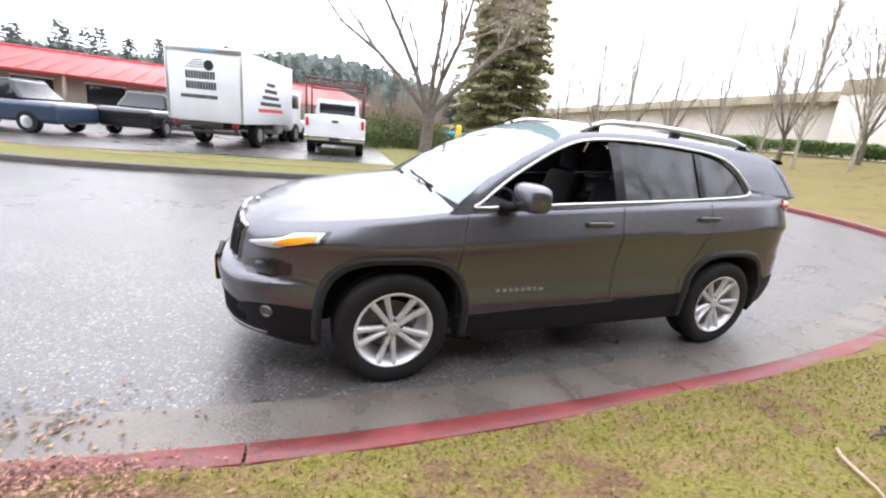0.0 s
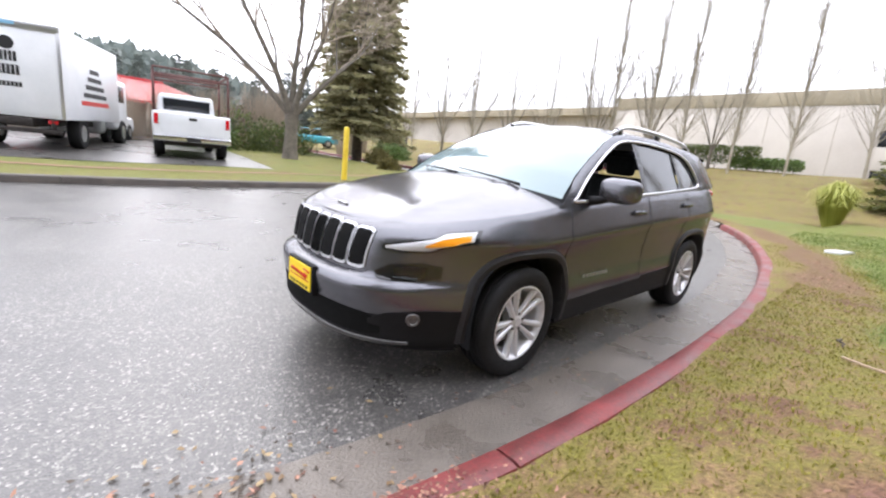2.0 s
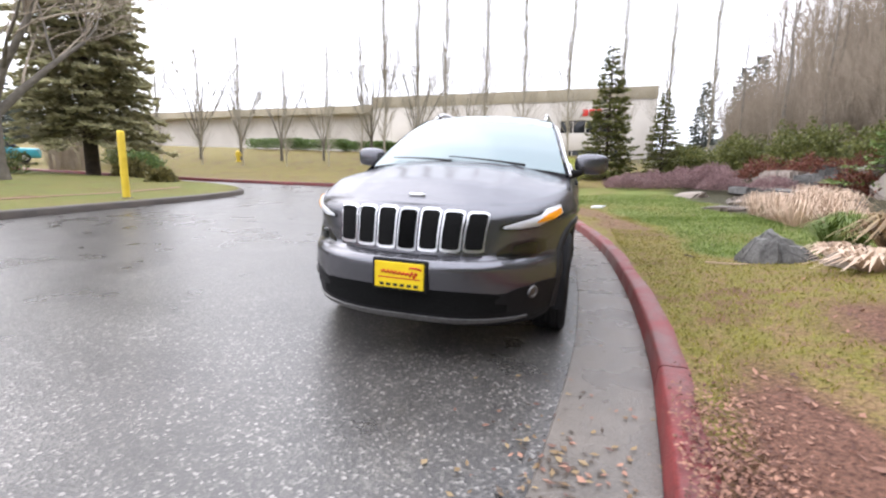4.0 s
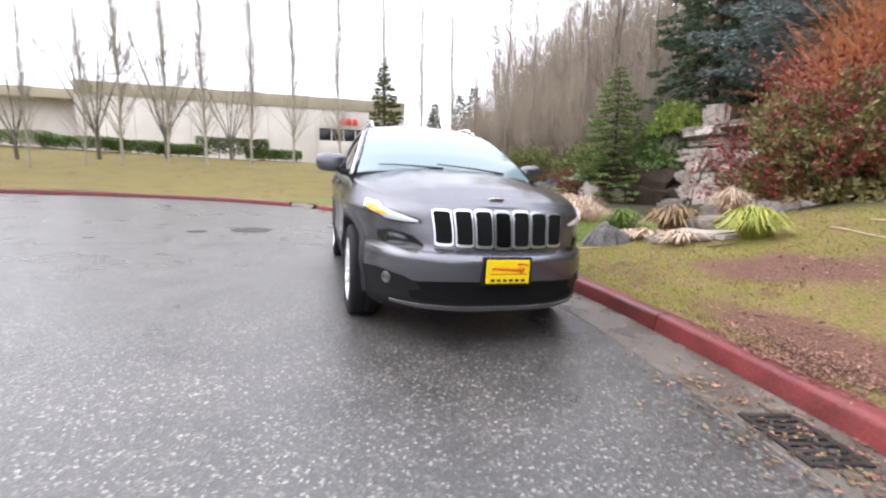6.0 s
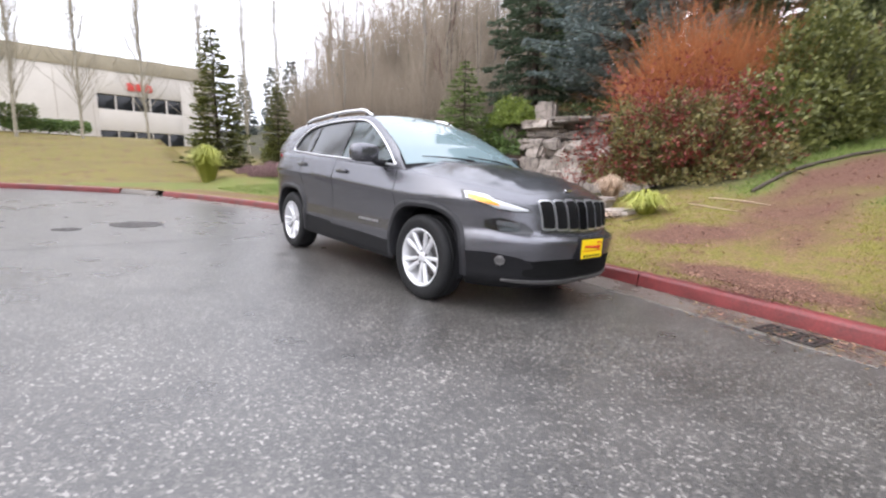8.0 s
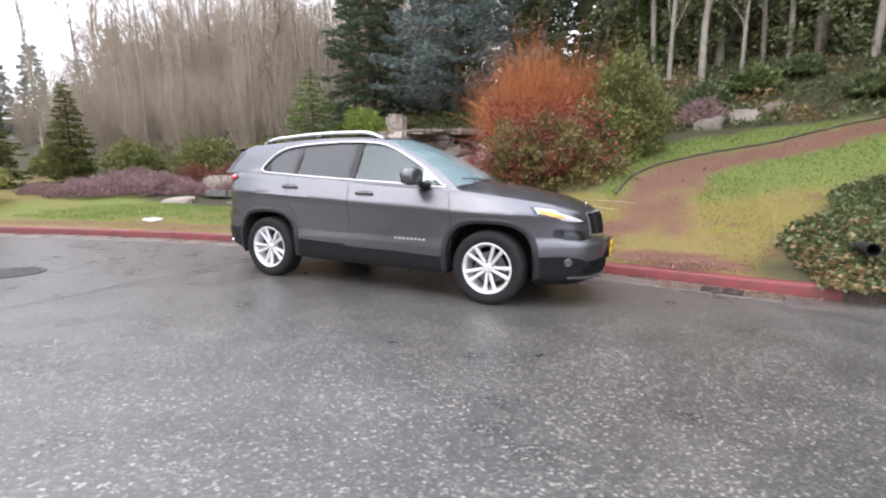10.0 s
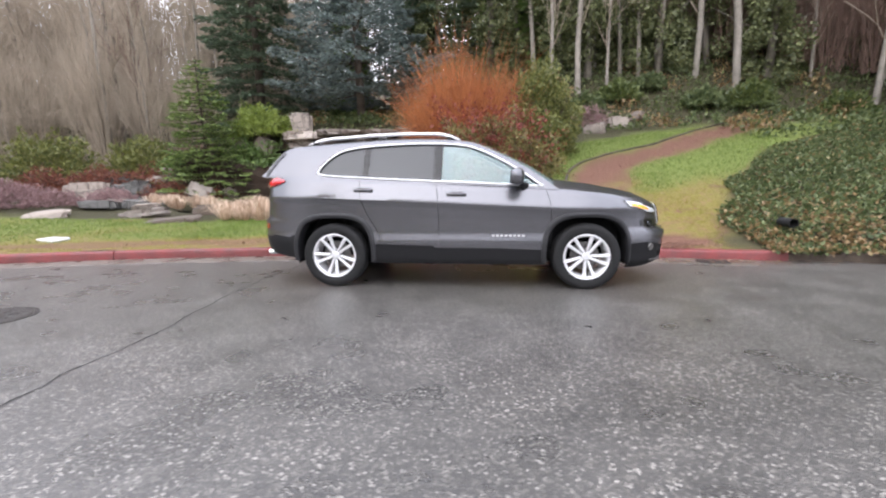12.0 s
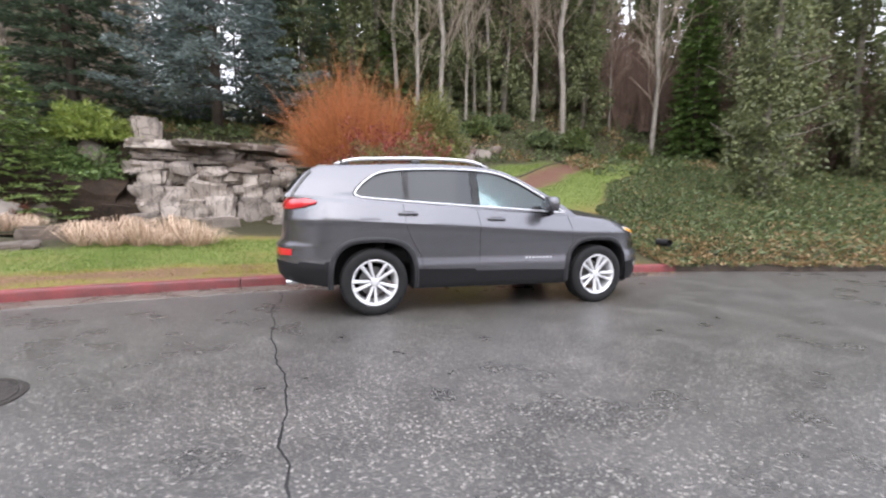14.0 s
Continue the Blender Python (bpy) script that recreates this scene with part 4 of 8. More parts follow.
    for i in range(7):
        y = (i - 3) * 0.128
        hw = 0.058
        side = 1 if y >= 0 else -1
        taper = 0.012 * abs(i - 3)
        if i == 3:
            # the middle slot spans both halves
            for (off, hw2, zl, zh, M, nm) in ((0.010, hw, 0.648, 0.890, M_SATIN, "grille_surround"), (0.016, hw - 0.009, 0.664, 0.876, M_BLKGRILLE, "grille_mesh")):
                bm = bmesh.new()
                rows = []
                for q in np.linspace(-1, 1, 7):
                    yy = hw2 * q
                    c = 0.010 * abs(q) ** 6
                    rows.append([bm.verts.new((xf_at(z) + off - 0.05 * yy * yy, yy, z)) for z in np.linspace(zl + c, zh - c, 6)])
                for p in range(6):
                    for r in range(5):
                        bm.faces.new((rows[p][r], rows[p + 1][r], rows[p + 1][r + 1], rows[p][r + 1]))
                bmesh.ops.solidify(bm, geom=bm.faces[:], thickness=0.02)
                part(nm, bm_mesh(nm, bm, M, True, 40), car, "chrome slot surround" if nm == "grille_surround" else "black grille insert")
            continue
        yc = abs(y)
        v, f = patch(slot_rows(yc, hw, 0.648 + taper * 0.35, 0.890 - taper * 0.3, side), 0.010, side, 5)
        part("grille_surround", as_mesh("grille_surround", v, f, M_SATIN, True, sharp=40), car, "chrome slot surround")
        v, f = patch(slot_rows(yc, hw - 0.009, 0.664 + taper * 0.35, 0.876 - taper * 0.3, side), 0.016, side, 5)
        part("grille_mesh", as_mesh("grille_mesh", v, f, M_BLKGRILLE, True, sharp=40), car, "black grille insert")
    for side in (1, -1):
        # slim upper lamp with amber outer end
        hl = [(a_front(0.53, 0.82), 0.796, 0.808), (a_front(0.62, 0.84), 0.794, 0.838), (a_front(0.72, 0.85), 0.806, 0.868), (a_side(1.92, 0.87), 0.832, 0.900), (a_side(1.76, 0.9), 0.868, 0.918)]
        v, f = patch(dense(hl, 16), 0.006, side, 4, bulge=0.006)
        lamp = part("headlight", as_mesh("headlight", v, f, M_LAMP, True, sharp=45), car, "slim white daytime lamp")
        hb = [(a_front(0.51, 0.82), 0.788, 0.812), (a_front(0.62, 0.84), 0.782, 0.846), (a_front(0.72, 0.85), 0.794, 0.876), (a_side(1.92, 0.87), 0.820, 0.908), (a_side(1.735, 0.9), 0.862, 0.926)]
        v, f = patch(dense(hb, 16), 0.003, side, 4)
        part("lamp_housing", as_mesh("lamp_housing", v, f, M_GLOSSBLK, True, sharp=45), lamp, "black lamp surround")
        am = [(a_side(2.0, 0.84), 0.826, 0.838), (a_side(1.93, 0.86), 0.838, 0.868), (a_side(1.86, 0.87), 0.851, 0.884), (a_side(1.79, 0.89), 0.868, 0.896)]
        v, f = patch(dense(am, 10), 0.0145, side, 3)
        part("turn_signal", as_mesh("turn_signal", v, f, M_AMBER, True, sharp=45), lamp, "amber lens")
        # main lamp pocket in the bumper
        pk = [(a_front(0.50, 0.68), 0.632, 0.665), (a_front(0.56, 0.68), 0.628, 0.715), (a_front(0.68, 0.68), 0.628, 0.738), (a_side(2.02, 0.68), 0.634, 0.742), (a_side(1.92, 0.68), 0.662, 0.722)]
        v, f = patch(dense(pk, 14), 0.005, side, 4)
        pocket = part("lamp_pocket", as_mesh("lamp_pocket", v, f, M_GLOSSBLK, True, sharp=45), car, "smoked headlight pocket in the bumper")
        pl = [(a_front(0.585, 0.68), 0.65, 0.70), (a_front(0.64, 0.68), 0.643, 0.717), (a_front(0.70, 0.68), 0.65, 0.715)]
        v, f = patch(dense(pl, 9), 0.009, side, 4, bulge=0.008)
        part("projector_lens", as_mesh("projector_lens", v, f, M_GLASS, True, sharp=45), pocket, "clear projector lens")
        # fog lamp in its black corner pocket
        fp = [(a_front(0.52, 0.42), 0.385, 0.41), (a_front(0.60, 0.42), 0.372, 0.462), (a_front(0.74, 0.42), 0.375, 0.492), (a_front(0.82, 0.42), 0.405, 0.48)]
        v, f = patch(dense(fp, 12), 0.004, side, 3)
        part("fog_pocket", as_mesh("fog_pocket", v, f, M_PLAST, True, sharp=45), car, "black plastic")
        c = on_shell(a_front(0.70, 0.42), 0.435, 0.0, side)
        nn = shell_n(a_front(0.70, 0.42), 0.435)
        nn.y *= side
        fm = Matrix.Translation(c) @ nn.to_track_quat("Z", "Y").to_matrix().to_4x4()
        v, f = revolve([(0.0, 0.012), (0.022, 0.01), (0.026, 0.016), (0.036, 0.014), (0.04, 0.0)], 20, axis="z")
        part("fog_lamp", as_mesh("fog_lamp", v, f, M_STEEL, True, sharp=40), car, "round chrome-ringed fog lamp", fm)
        # bright lower lip and bumper ledge
        lip = [(a_front(0.001, 0.3), 0.268, 0.298), (a_front(0.3, 0.3), 0.268, 0.296), (a_front(0.55, 0.3), 0.275, 0.298), (a_front(0.68, 0.3), 0.285, 0.298)]
        v, f = patch(dense(lip, 12), 0.012, side, 2)
        part("bumper_lip", as_mesh("bumper_lip", v, f, M_STEEL, True, sharp=45), car, "silver skid lip")
        lo = [(a_front(0.001, 0.4), 0.315, 0.455), (a_front(0.3, 0.4), 0.315, 0.455), (a_front(0.5, 0.4), 0.318, 0.445), (a_front(0.58, 0.4), 0.33, 0.41)]
        v, f = patch(dense(lo, 12), 0.003, side, 3)
        part("lower_intake", as_mesh("lower_intake", v, f, M_BLKGRILLE, True, sharp=45), car, "black lower intake")
        # tail lamp wraps the rear corner
        tl = [(a_side(-1.92, 1.14), 1.145, 1.168), (a_side(-2.03, 1.14), 1.105, 1.195), (a_side(-2.14, 1.14), 1.088, 1.20), (a_side(-2.21, 1.14), 1.09, 1.195), (2.80, 1.10, 1.175)]
        v, f = patch(dense(tl, 16), 0.016, side, 4, bulge=0.022)
        part("tail_lamp", as_mesh("tail_lamp", v, f, M_REDLENS, True, sharp=45), car, "red tail lamp")
        rr = [(a_side(-2.16, 0.66), 0.63, 0.69), (2.72, 0.625, 0.70), (2.80, 0.63, 0.69)]
        v, f = patch(dense(rr, 8), 0.006, side, 2)
        part("reflector", as_mesh("reflector", v, f, M_REDLENS, True, sharp=45), car, "red bumper reflector")
        # wheel-arch lips
        for hx in (1.35, -1.35):
            v, f = [], []
            seq = [g for g in np.linspace(-8, 188, 34)]
            prof = [(0.412, -0.16), (0.413, 0.006), (0.418, 0.016), (0.448, 0.018), (0.456, 0.012), (0.466, 0.006), (0.469, -0.008)]
            for g in seq:
                for r, o in prof:
                    r = r / arch_r(math.cos(radians(g)), math.sin(radians(g)))
                    x, z = hx + r * math.cos(radians(g)), 0.345 + r * math.sin(radians(g))
                    z = max(0.262, z)
                    p = on_shell(a_side(x, min(z, 0.95)), min(z, 0.95), 0, side)
                    v.append((x, p.y + side * o, z))
            k = len(prof)
            for i in range(len(seq) - 1):
                for j in range(k - 1):
                    q = (i * k + j, i * k + j + 1, (i + 1) * k + j + 1, (i + 1) * k + j)
                    f.append(q if side < 0 else q[::-1])
            part("arch_lip", as_mesh("arch_lip", v, f, M_FLARE, True, sharp=30), car, "dark grey plastic wheel-arch lip")
            v, f = [], []
            for g in np.linspace(-12, 192, 22):
                rl = 0.425 / arch_r(math.cos(radians(g)), math.sin(radians(g)))
                for o in (0.50, 0.87):
                    v.append((hx + rl * math.cos(radians(g)), side * o, max(0.25, 0.345 + rl * math.sin(radians(g)))))
            for i in range(21):
                f.append((2 * i, 2 * i + 1, 2 * i + 3, 2 * i + 2))
            c = len(v)
            v.append((hx, side * 0.50, 0.345))
            for i in range(21):
                f.append((2 * i, 2 * i + 2, c))
            part("wheel_liner", as_mesh("wheel_liner", v, f, M_PLAST, False), car, "black plastic")
        # door handles
        for hx, hz in ((0.0, 1.005), (-1.0, 1.055)):
            b0 = on_shell(a_side(hx, hz), hz, 0, side)
            bm = box_bm(hx - 0.11, hx + 0.10, -0.012, 0.012, hz - 0.016, hz + 0.016, 0.009, 3)
            for vt in bm.verts:
                vt.co.y += b0.y + side * (0.034 - 2.2 * (vt.co.x - hx) ** 2)
            h = part("door_handle", bm_mesh("door_handle", bm, M_PAINT, True), car)
            # flat black plate painted as the shade in the handle's hollow
            bm = box_bm(hx - 0.075, hx + 0.065, b0.y - 0.003, b0.y + 0.003, hz - 0.03, hz + 0.024, 0.002)
            part("handle_recess", bm_mesh("handle_recess", bm, M_GLOSSBLK), h, "black plate standing in for the shaded hollow")
        # model badge bar, its letters not spelled out
        for t in range(8):
            x0 = 0.71 - t * 0.045
            v, f = patch([(a_side(x0, 0.57), 0.560, 0.580), (a_side(x0 - 0.030, 0.57), 0.560, 0.580)], 0.004, side, 1)
            part("badge_letter", as_mesh("badge_letter", v, f, M_BADGE, False), names.get(("front_door", side), car), "chrome badge bar")
        # mirror
        bm = bmesh.new()
        bmesh.ops.create_uvsphere(bm, u_segments=20, v_segments=12, radius=1)
        for vt in bm.verts:
            c_ = vt.co
            s_ = lambda q, e: math.copysign(abs(q) ** e, q)
            vt.co = Vector((0.075 * s_(c_.x, 0.75) - 0.03 * abs(c_.y + side) * 0.5, side * 0.135 * s_(c_.y * side, 0.7), 0.085 * s_(c_.z, 0.6)))
            if c_.x < -0.2:
                vt.co.x = -0.035
            vt.co += Vector((0.63, side * 1.0, 1.18))
        mir = part("door_mirror", bm_mesh("door_mirror", bm, M_PAINT, True, 50), car, "glossy dark mirror housing")
        bm = box_bm(0.584, 0.592, side * 1.0 - 0.105, side * 1.0 + 0.105, 1.12, 1.24, 0.003)
        part("mirror_glass", bm_mesh("mirror_glass", bm, M_CHROME), mir, "mirror glass")
        v, f = tube([(0.72, side * 0.84, 1.09), (0.67, side * 0.9, 1.105), (0.64, side * 0.96, 1.135)], [0.035, 0.03, 0.028], 8)
        part("mirror_arm", as_mesh("mirror_arm", v, f, M_PLAST), mir, "black mirror foot")
        # shut lines
        for line in ([(0.975, 0.47), (0.985, 0.7), (0.97, 0.9), (0.93, 1.04)], [(-0.20, 0.46), (-0.195, 0.7), (-0.20, 0.95), (-0.225, 1.12)], [(-0.83, 0.48), (-0.86, 0.62), (-0.97, 0.80), (-1.03, 0.95), (-1.05, 1.155)],
                     [(0.975, 0.415), (0.4, 0.434), (-0.2, 0.455), (-0.83, 0.477)]):
            pts = []
            for q in range(len(line) - 1):
                for t in np.linspace(0, 1, 8):
                    x = line[q][0] + (line[q + 1][0] - line[q][0]) * t
                    z = line[q][1] + (line[q + 1][1] - line[q][1]) * t
                    p = on_shell(a_side(x, z), z, 0.0, side)
                    pts.append((p.x, p.y - side * 0.0005, p.z))
            v, f = tube(pts, 0.0035, 4)
            part("shut_line", as_mesh("shut_line", v, f, M_BLACKINK), car, "dark panel gap")
    # fuel flap on the right-hand rear wing
    fl = [(a_side(-1.30, 0.95), 0.90, 1.03), (a_side(-1.50, 0.95), 0.90, 1.03)]
    v, f = patch(dense(fl, 6), 0.0015, -1, 3)
    part("fuel_flap", as_mesh("fuel_flap", v, f, M_PAINT, True, sharp=40), car)
    # number-plate holder with dealer plate
    ph = box("plate_holder", car, M_PLAST, 2.330, 2.362, -0.160, 0.160, 0.44, 0.615, 0.006, "black plate frame")
    pl = part("dealer_plate", bm_mesh("dealer_plate", box_bm(2.358, 2.368, -0.143, 0.143, 0.455, 0.60, 0.003), M_YELLOW), ph, "bright yellow dealer plate with red script bars")
    pts = [(2.3695, 0.105 - 0.21 * q / 60, 0.536 + (0.017 if q < 12 else 0.009) * math.sin(q * 0.95) + 0.012 * q / 60) for q in range(61)]
    part("script_line", as_mesh("script_line", *tube(pts, 0.0042, 5), M_REDINK), pl, "red unreadable script")
    part("script_line", as_mesh("script_line", *tube([(2.3695, 0.13, 0.567), (2.3695, 0.10, 0.576), (2.3695, 0.06, 0.574)], 0.005, 5), M_REDINK), pl, "red script flourish")
    box("script_stroke", pl, M_REDINK, 2.368, 2.3695, -0.12, 0.125, 0.510, 0.516, 0)
    for k in range(6):
        box("small_bar", pl, M_BLACKINK, 2.368, 2.3695, 0.10 - k * 0.04 - 0.013, 0.10 - k * 0.04 + 0.013, 0.466, 0.482, 0)
    # bonnet emblem
    bm = box_bm(2.095, 2.112, -0.05, 0.05, 0.945, 0.962, 0.004)
    part("bonnet_emblem", bm_mesh("bonnet_emblem", bm, M_CHROME, True), car, "small chrome emblem bar")
    # floor pan and engine bay block light
    box("floor_pan", car, M_PLAST, -1.9, 1.9, -0.48, 0.48, 0.29, 0.38, 0.02, "black underbody")
    box("floor_pan", car, M_PLAST, -0.92, 0.92, -0.80, 0.80, 0.275, 0.40, 0.02, "black underbody")
    v, f = tube([(-1.8, -0.5, 0.33), (-2.1, -0.62, 0.35), (-2.22, -0.64, 0.35)], 0.03, 10, False)
    part("exhaust_tip", as_mesh("exhaust_tip", v, f, M_CHROME), car, "bright exhaust tip")
    box("firewall", car, M_PLAST, 0.80, 0.84, -0.74, 0.74, 0.34, 1.04, 0.01, "black bulkhead")
    # ---- interior ----
    bm = box_bm(0.42, 0.86, -0.72, 0.72, 0.80, 1.07, 0.06, 3)
    dash = part("dashboard", bm_mesh("dashboard", bm, M_SEAT, True), car, "black dashboard")
    v, f = revolve([(0.175, -0.014), (0.19, 0.0), (0.175, 0.014), (0.16, 0.0)], 24, closed=True, axis="z")
    part("steering_wheel", as_mesh("steering_wheel", v, f, M_SEAT), car, "black steering wheel", pose(0.36, 0.36, 0.98, 0, -65, 0))
    for sx, rear in ((0.36, 0), (-0.36, 0), (0.40, 1), (-0.40, 1)):
        x0 = -0.18 if not rear else -1.0
        seat = part("seat", bm_mesh("seat", box_bm(x0 - 0.28, x0 + 0.25, sx - 0.25, sx + 0.25, 0.50, 0.68, 0.06, 3), M_SEAT, True), car, "black cloth seat")
        bm = box_bm(-0.07, 0.07, sx - 0.24, sx + 0.24, 0.0, 0.62, 0.06, 3)
        bmesh.ops.rotate(bm, verts=bm.verts[:], cent=(0, 0, 0), matrix=Matrix.Rotation(radians(-18), 3, "Y"))
        bmesh.ops.translate(bm, verts=bm.verts[:], vec=(x0 - 0.24, 0, 0.64))
        part("backrest", bm_mesh("backrest", bm, M_SEAT, True), seat)
        bm = box_bm(x0 - 0.52, x0 - 0.40, sx - 0.13, sx + 0.13, 1.26, 1.43, 0.04, 3)
        part("headrest", bm_mesh("headrest", bm, M_SEAT, True), seat)
    box("parcel_floor", car, M_SEAT, -2.1, -1.2, -0.7, 0.7, 0.78, 0.82, 0.01, "black load floor")
    box("headlining", car, pmat("grey_headlining", (0.3, 0.29, 0.27), (0.36, 0.35, 0.33), 30), -1.9, 0.1, -0.54, 0.54, 1.54, 1.555, 0.005, "pale grey headlining")

    # ---- wheels ----
    tyre = [(0.222, -0.085), (0.245, -0.105), (0.30, -0.113), (0.335, -0.104), (0.347, -0.088), (0.350, -0.06), (0.343, -0.056), (0.343, -0.048), (0.351, -0.044), (0.352, -0.018),
            (0.344, -0.014), (0.344, 0.014), (0.352, 0.018), (0.351, 0.044), (0.343, 0.048), (0.343, 0.056), (0.350, 0.06), (0.347, 0.088), (0.335, 0.104), (0.30, 0.113), (0.245, 0.105), (0.222, 0.085)]
    tv, tf = revolve(tyre, 48)
    tyre_me = as_mesh("tyre", tv, tf, M_RUBBER, True, sharp=50)
    rim = [(0.222, 0.09), (0.236, 0.098), (0.24, 0.106), (0.232, 0.108), (0.222, 0.100), (0.214, 0.085), (0.205, 0.05), (0.20, -0.08)]
    rv_, rf_ = revolve(rim, 48)
    rim_me = as_mesh("rim", rv_, rf_, M_ALLOY, True, sharp=45)
    hv, hf = revolve([(0.0, 0.082), (0.028, 0.082), (0.032, 0.078), (0.055, 0.073), (0.062, 0.06), (0.05, 0.0)], 24)
    hub_me = as_mesh("hub", hv, hf, M_ALLOY, True, sharp=45)
    dv, df = revolve([(0.0, 0.0), (0.15, 0.0), (0.15, -0.02), (0.0, -0.02)], 32)
    disc_me = as_mesh("brake_disc", dv, df, M_STEEL, False)
    bm = bmesh.new()
    # one forked spoke
    prof = [(0.045, 0.030, 0.078), (0.10, 0.033, 0.086), (0.16, 0.036, 0.094), (0.222, 0.046, 0.104)]
    for sgn in (-1, 1):
        rings = []
        for r, w, o in prof:
            lean = sgn * (0.014 + 0.22 * max(0, r - 0.06))
            rings.append([bm.verts.new((lean + dx * w * 0.5, o - dz, r)) for dx, dz in ((-1, 0.028), (-0.8, 0.004), (-0.45, 0.0), (0.45, 0.0), (0.8, 0.004), (1, 0.028))])
        for p in range(3):
            for q in range(5):
                bm.faces.new((rings[p][q], rings[p][q + 1], rings[p + 1][q + 1], rings[p + 1][q]))
    bmesh.ops.recalc_face_normals(bm, faces=bm.faces[:])
    spoke_me = bm_mesh("spoke", bm, M_ALLOY, True, 50)
    nut_me = as_mesh("wheel_nut", *revolve([(0.0, 0.082), (0.008, 0.082), (0.010, 0.06)], 8), M_STEEL, True, sharp=40)
    for hx in (1.35, -1.35):
        for side in (1, -1):
            base = Matrix.Translation((hx, side * 0.785, 0.345)) @ Matrix.Rotation(0 if side > 0 else math.pi, 4, "Z") @ Matrix.Rotation(radians(20 * hx * side), 4, "Y")
            wheel = part("wheel", tyre_me, car, "black tyre on a silver ten-spoke alloy wheel", base)
            part("rim", rim_me, wheel, "silver alloy rim")
            part("hub", hub_me, wheel, "silver hub cap")
            part("brake_disc", disc_me, wheel, "grey steel brake disc")
            for k in range(5):
                part("spoke", spoke_me, wheel, "silver alloy spoke", Matrix.Rotation(radians(72 * k), 4, "Y"))
            for k in range(5):
                g = radians(72 * k + 36)
                part("wheel_nut", nut_me, wheel, "dark wheel nut", Matrix.Translation((0.052 * math.sin(g), 0, 0.052 * math.cos(g))))
    return car


build_car()

# ---- planting: builders ----
RNG = np.random.default_rng(7)


def fast_mesh(name, V, F, mats, smooth=False, idx=None):
    """Mesh from arrays; F is (n, 3) or (n, 4)."""
    V = np.asarray(V, dtype=np.float32)
    F = np.asarray(F, dtype=np.int32)
    me = bpy.data.meshes.new(name)
    me.vertices.add(len(V))
    me.vertices.foreach_set("co", V.ravel())
    me.loops.add(F.size)
    me.loops.foreach_set("vertex_index", F.ravel())
    me.polygons.add(len(F))
    me.polygons.foreach_set("loop_start", np.arange(0, F.size, F.shape[1], dtype=np.int32))
    for m in (mats if isinstance(mats, (list, tuple)) else [mats]):
        me.materials.append(m)
    if idx is not None:
        me.polygons.foreach_set("material_index", np.asarray(idx, dtype=np.int32))
    me.update(calc_edges=True)
    if smooth:
        me.shade_smooth()
    return me


def unit(a):
    return a / np.maximum(np.linalg.norm(a, axis=-1, keepdims=True), 1e-9)


def blades(base, along, across, tip=0.15, bend=None):
    """Leaf quads: base (n,3), along (n,3) to the tip, across (n,3) half width."""
    n = len(base)
    mid = base + along * 0.45
    end = base + along
    if bend is not None:
        end = end + bend
    V = np.stack([base - across * tip, mid - across, end, mid + across], 1).reshape(-1, 3)
    F = np.arange(4 * n).reshape(n, 4)
    return V, F


def merge(parts_):
    V, F, o = [], [], 0
    for v, f in parts_:
        V.append(v)
        F.append(f + o)
        o += len(v)
    return np.concatenate(V), np.concatenate(F)


def rand_dirs(n):
    return unit(RNG.normal(size=(n, 3)))


def tubes_np(segs, n=4):
    """Many tapering tubes: each (P (k,3), R (k)) -> quads."""
    Vs, Fs = [], []
    for P, R in segs:
        P = np.asarray(P, float)
        k = len(P)
        T = unit(np.gradient(P, axis=0))
        A = np.cross(T, [0.31, 0.17, 0.93])
        A = unit(A)
        B = np.cross(T, A)
        g = np.arange(n) * 2 * math.pi / n
        ring = np.cos(g)[None, :, None] * A[:, None, :] + np.sin(g)[None, :, None] * B[:, None, :]
        V = P[:, None, :] + ring * np.asarray(R)[:, None, None]
        idx = np.arange(k * n).reshape(k, n)
        F = np.stack([idx[:-1], np.roll(idx[:-1], -1, 1), np.roll(idx[1:], -1, 1), idx[1:]], -1).reshape(-1, 4)
        Vs.append(V.reshape(-1, 3))
        Fs.append(F)
    return merge(list(zip(Vs, Fs)))


def grow(segs, p, d, length, radius, depth, spread, up, kids, rng, wig=0.08, floor=0.004):
    """Recursive bare branching."""
    k = 6 if depth > 1 else 4
    P, R = [p.copy()], [radius]
    q, dd = p.copy(), d.copy()
    for i in range(1, k):
        dd = unit(dd + rng.normal(size=3) * wig + np.array([0, 0, up]) * 0.12)
        q = q + dd * length / (k - 1)
        P.append(q.copy())
        R.append(max(floor, radius * (1 - 0.62 * i / (k - 1))))
    segs.append((np.array(P), R))
    if depth == 0:
        return
    n = kids[min(depth, len(kids) - 1)]
    for j in range(n):
        t = rng.uniform(0.35, 1.0) if j else 1.0
        i = min(k - 1, int(round(t * (k - 1))))
        base = P[i]
        dirn = unit(np.array(P[i]) - np.array(P[i - 1]))
        side = unit(np.cross(dirn, rng.normal(size=3)))
        ang = rng.uniform(0.6, 1.2) * spread * (0.55 if j == 0 else 1)
        nd = unit(dirn * math.cos(ang) + side * math.sin(ang) + np.array([0, 0, up * 0.3]))
        grow(segs, np.array(base), nd, length * rng.uniform(0.55, 0.82), max(floor, R[i] * (0.75 if j == 0 else 0.55)), depth - 1, spread, up, kids, rng, wig, floor)


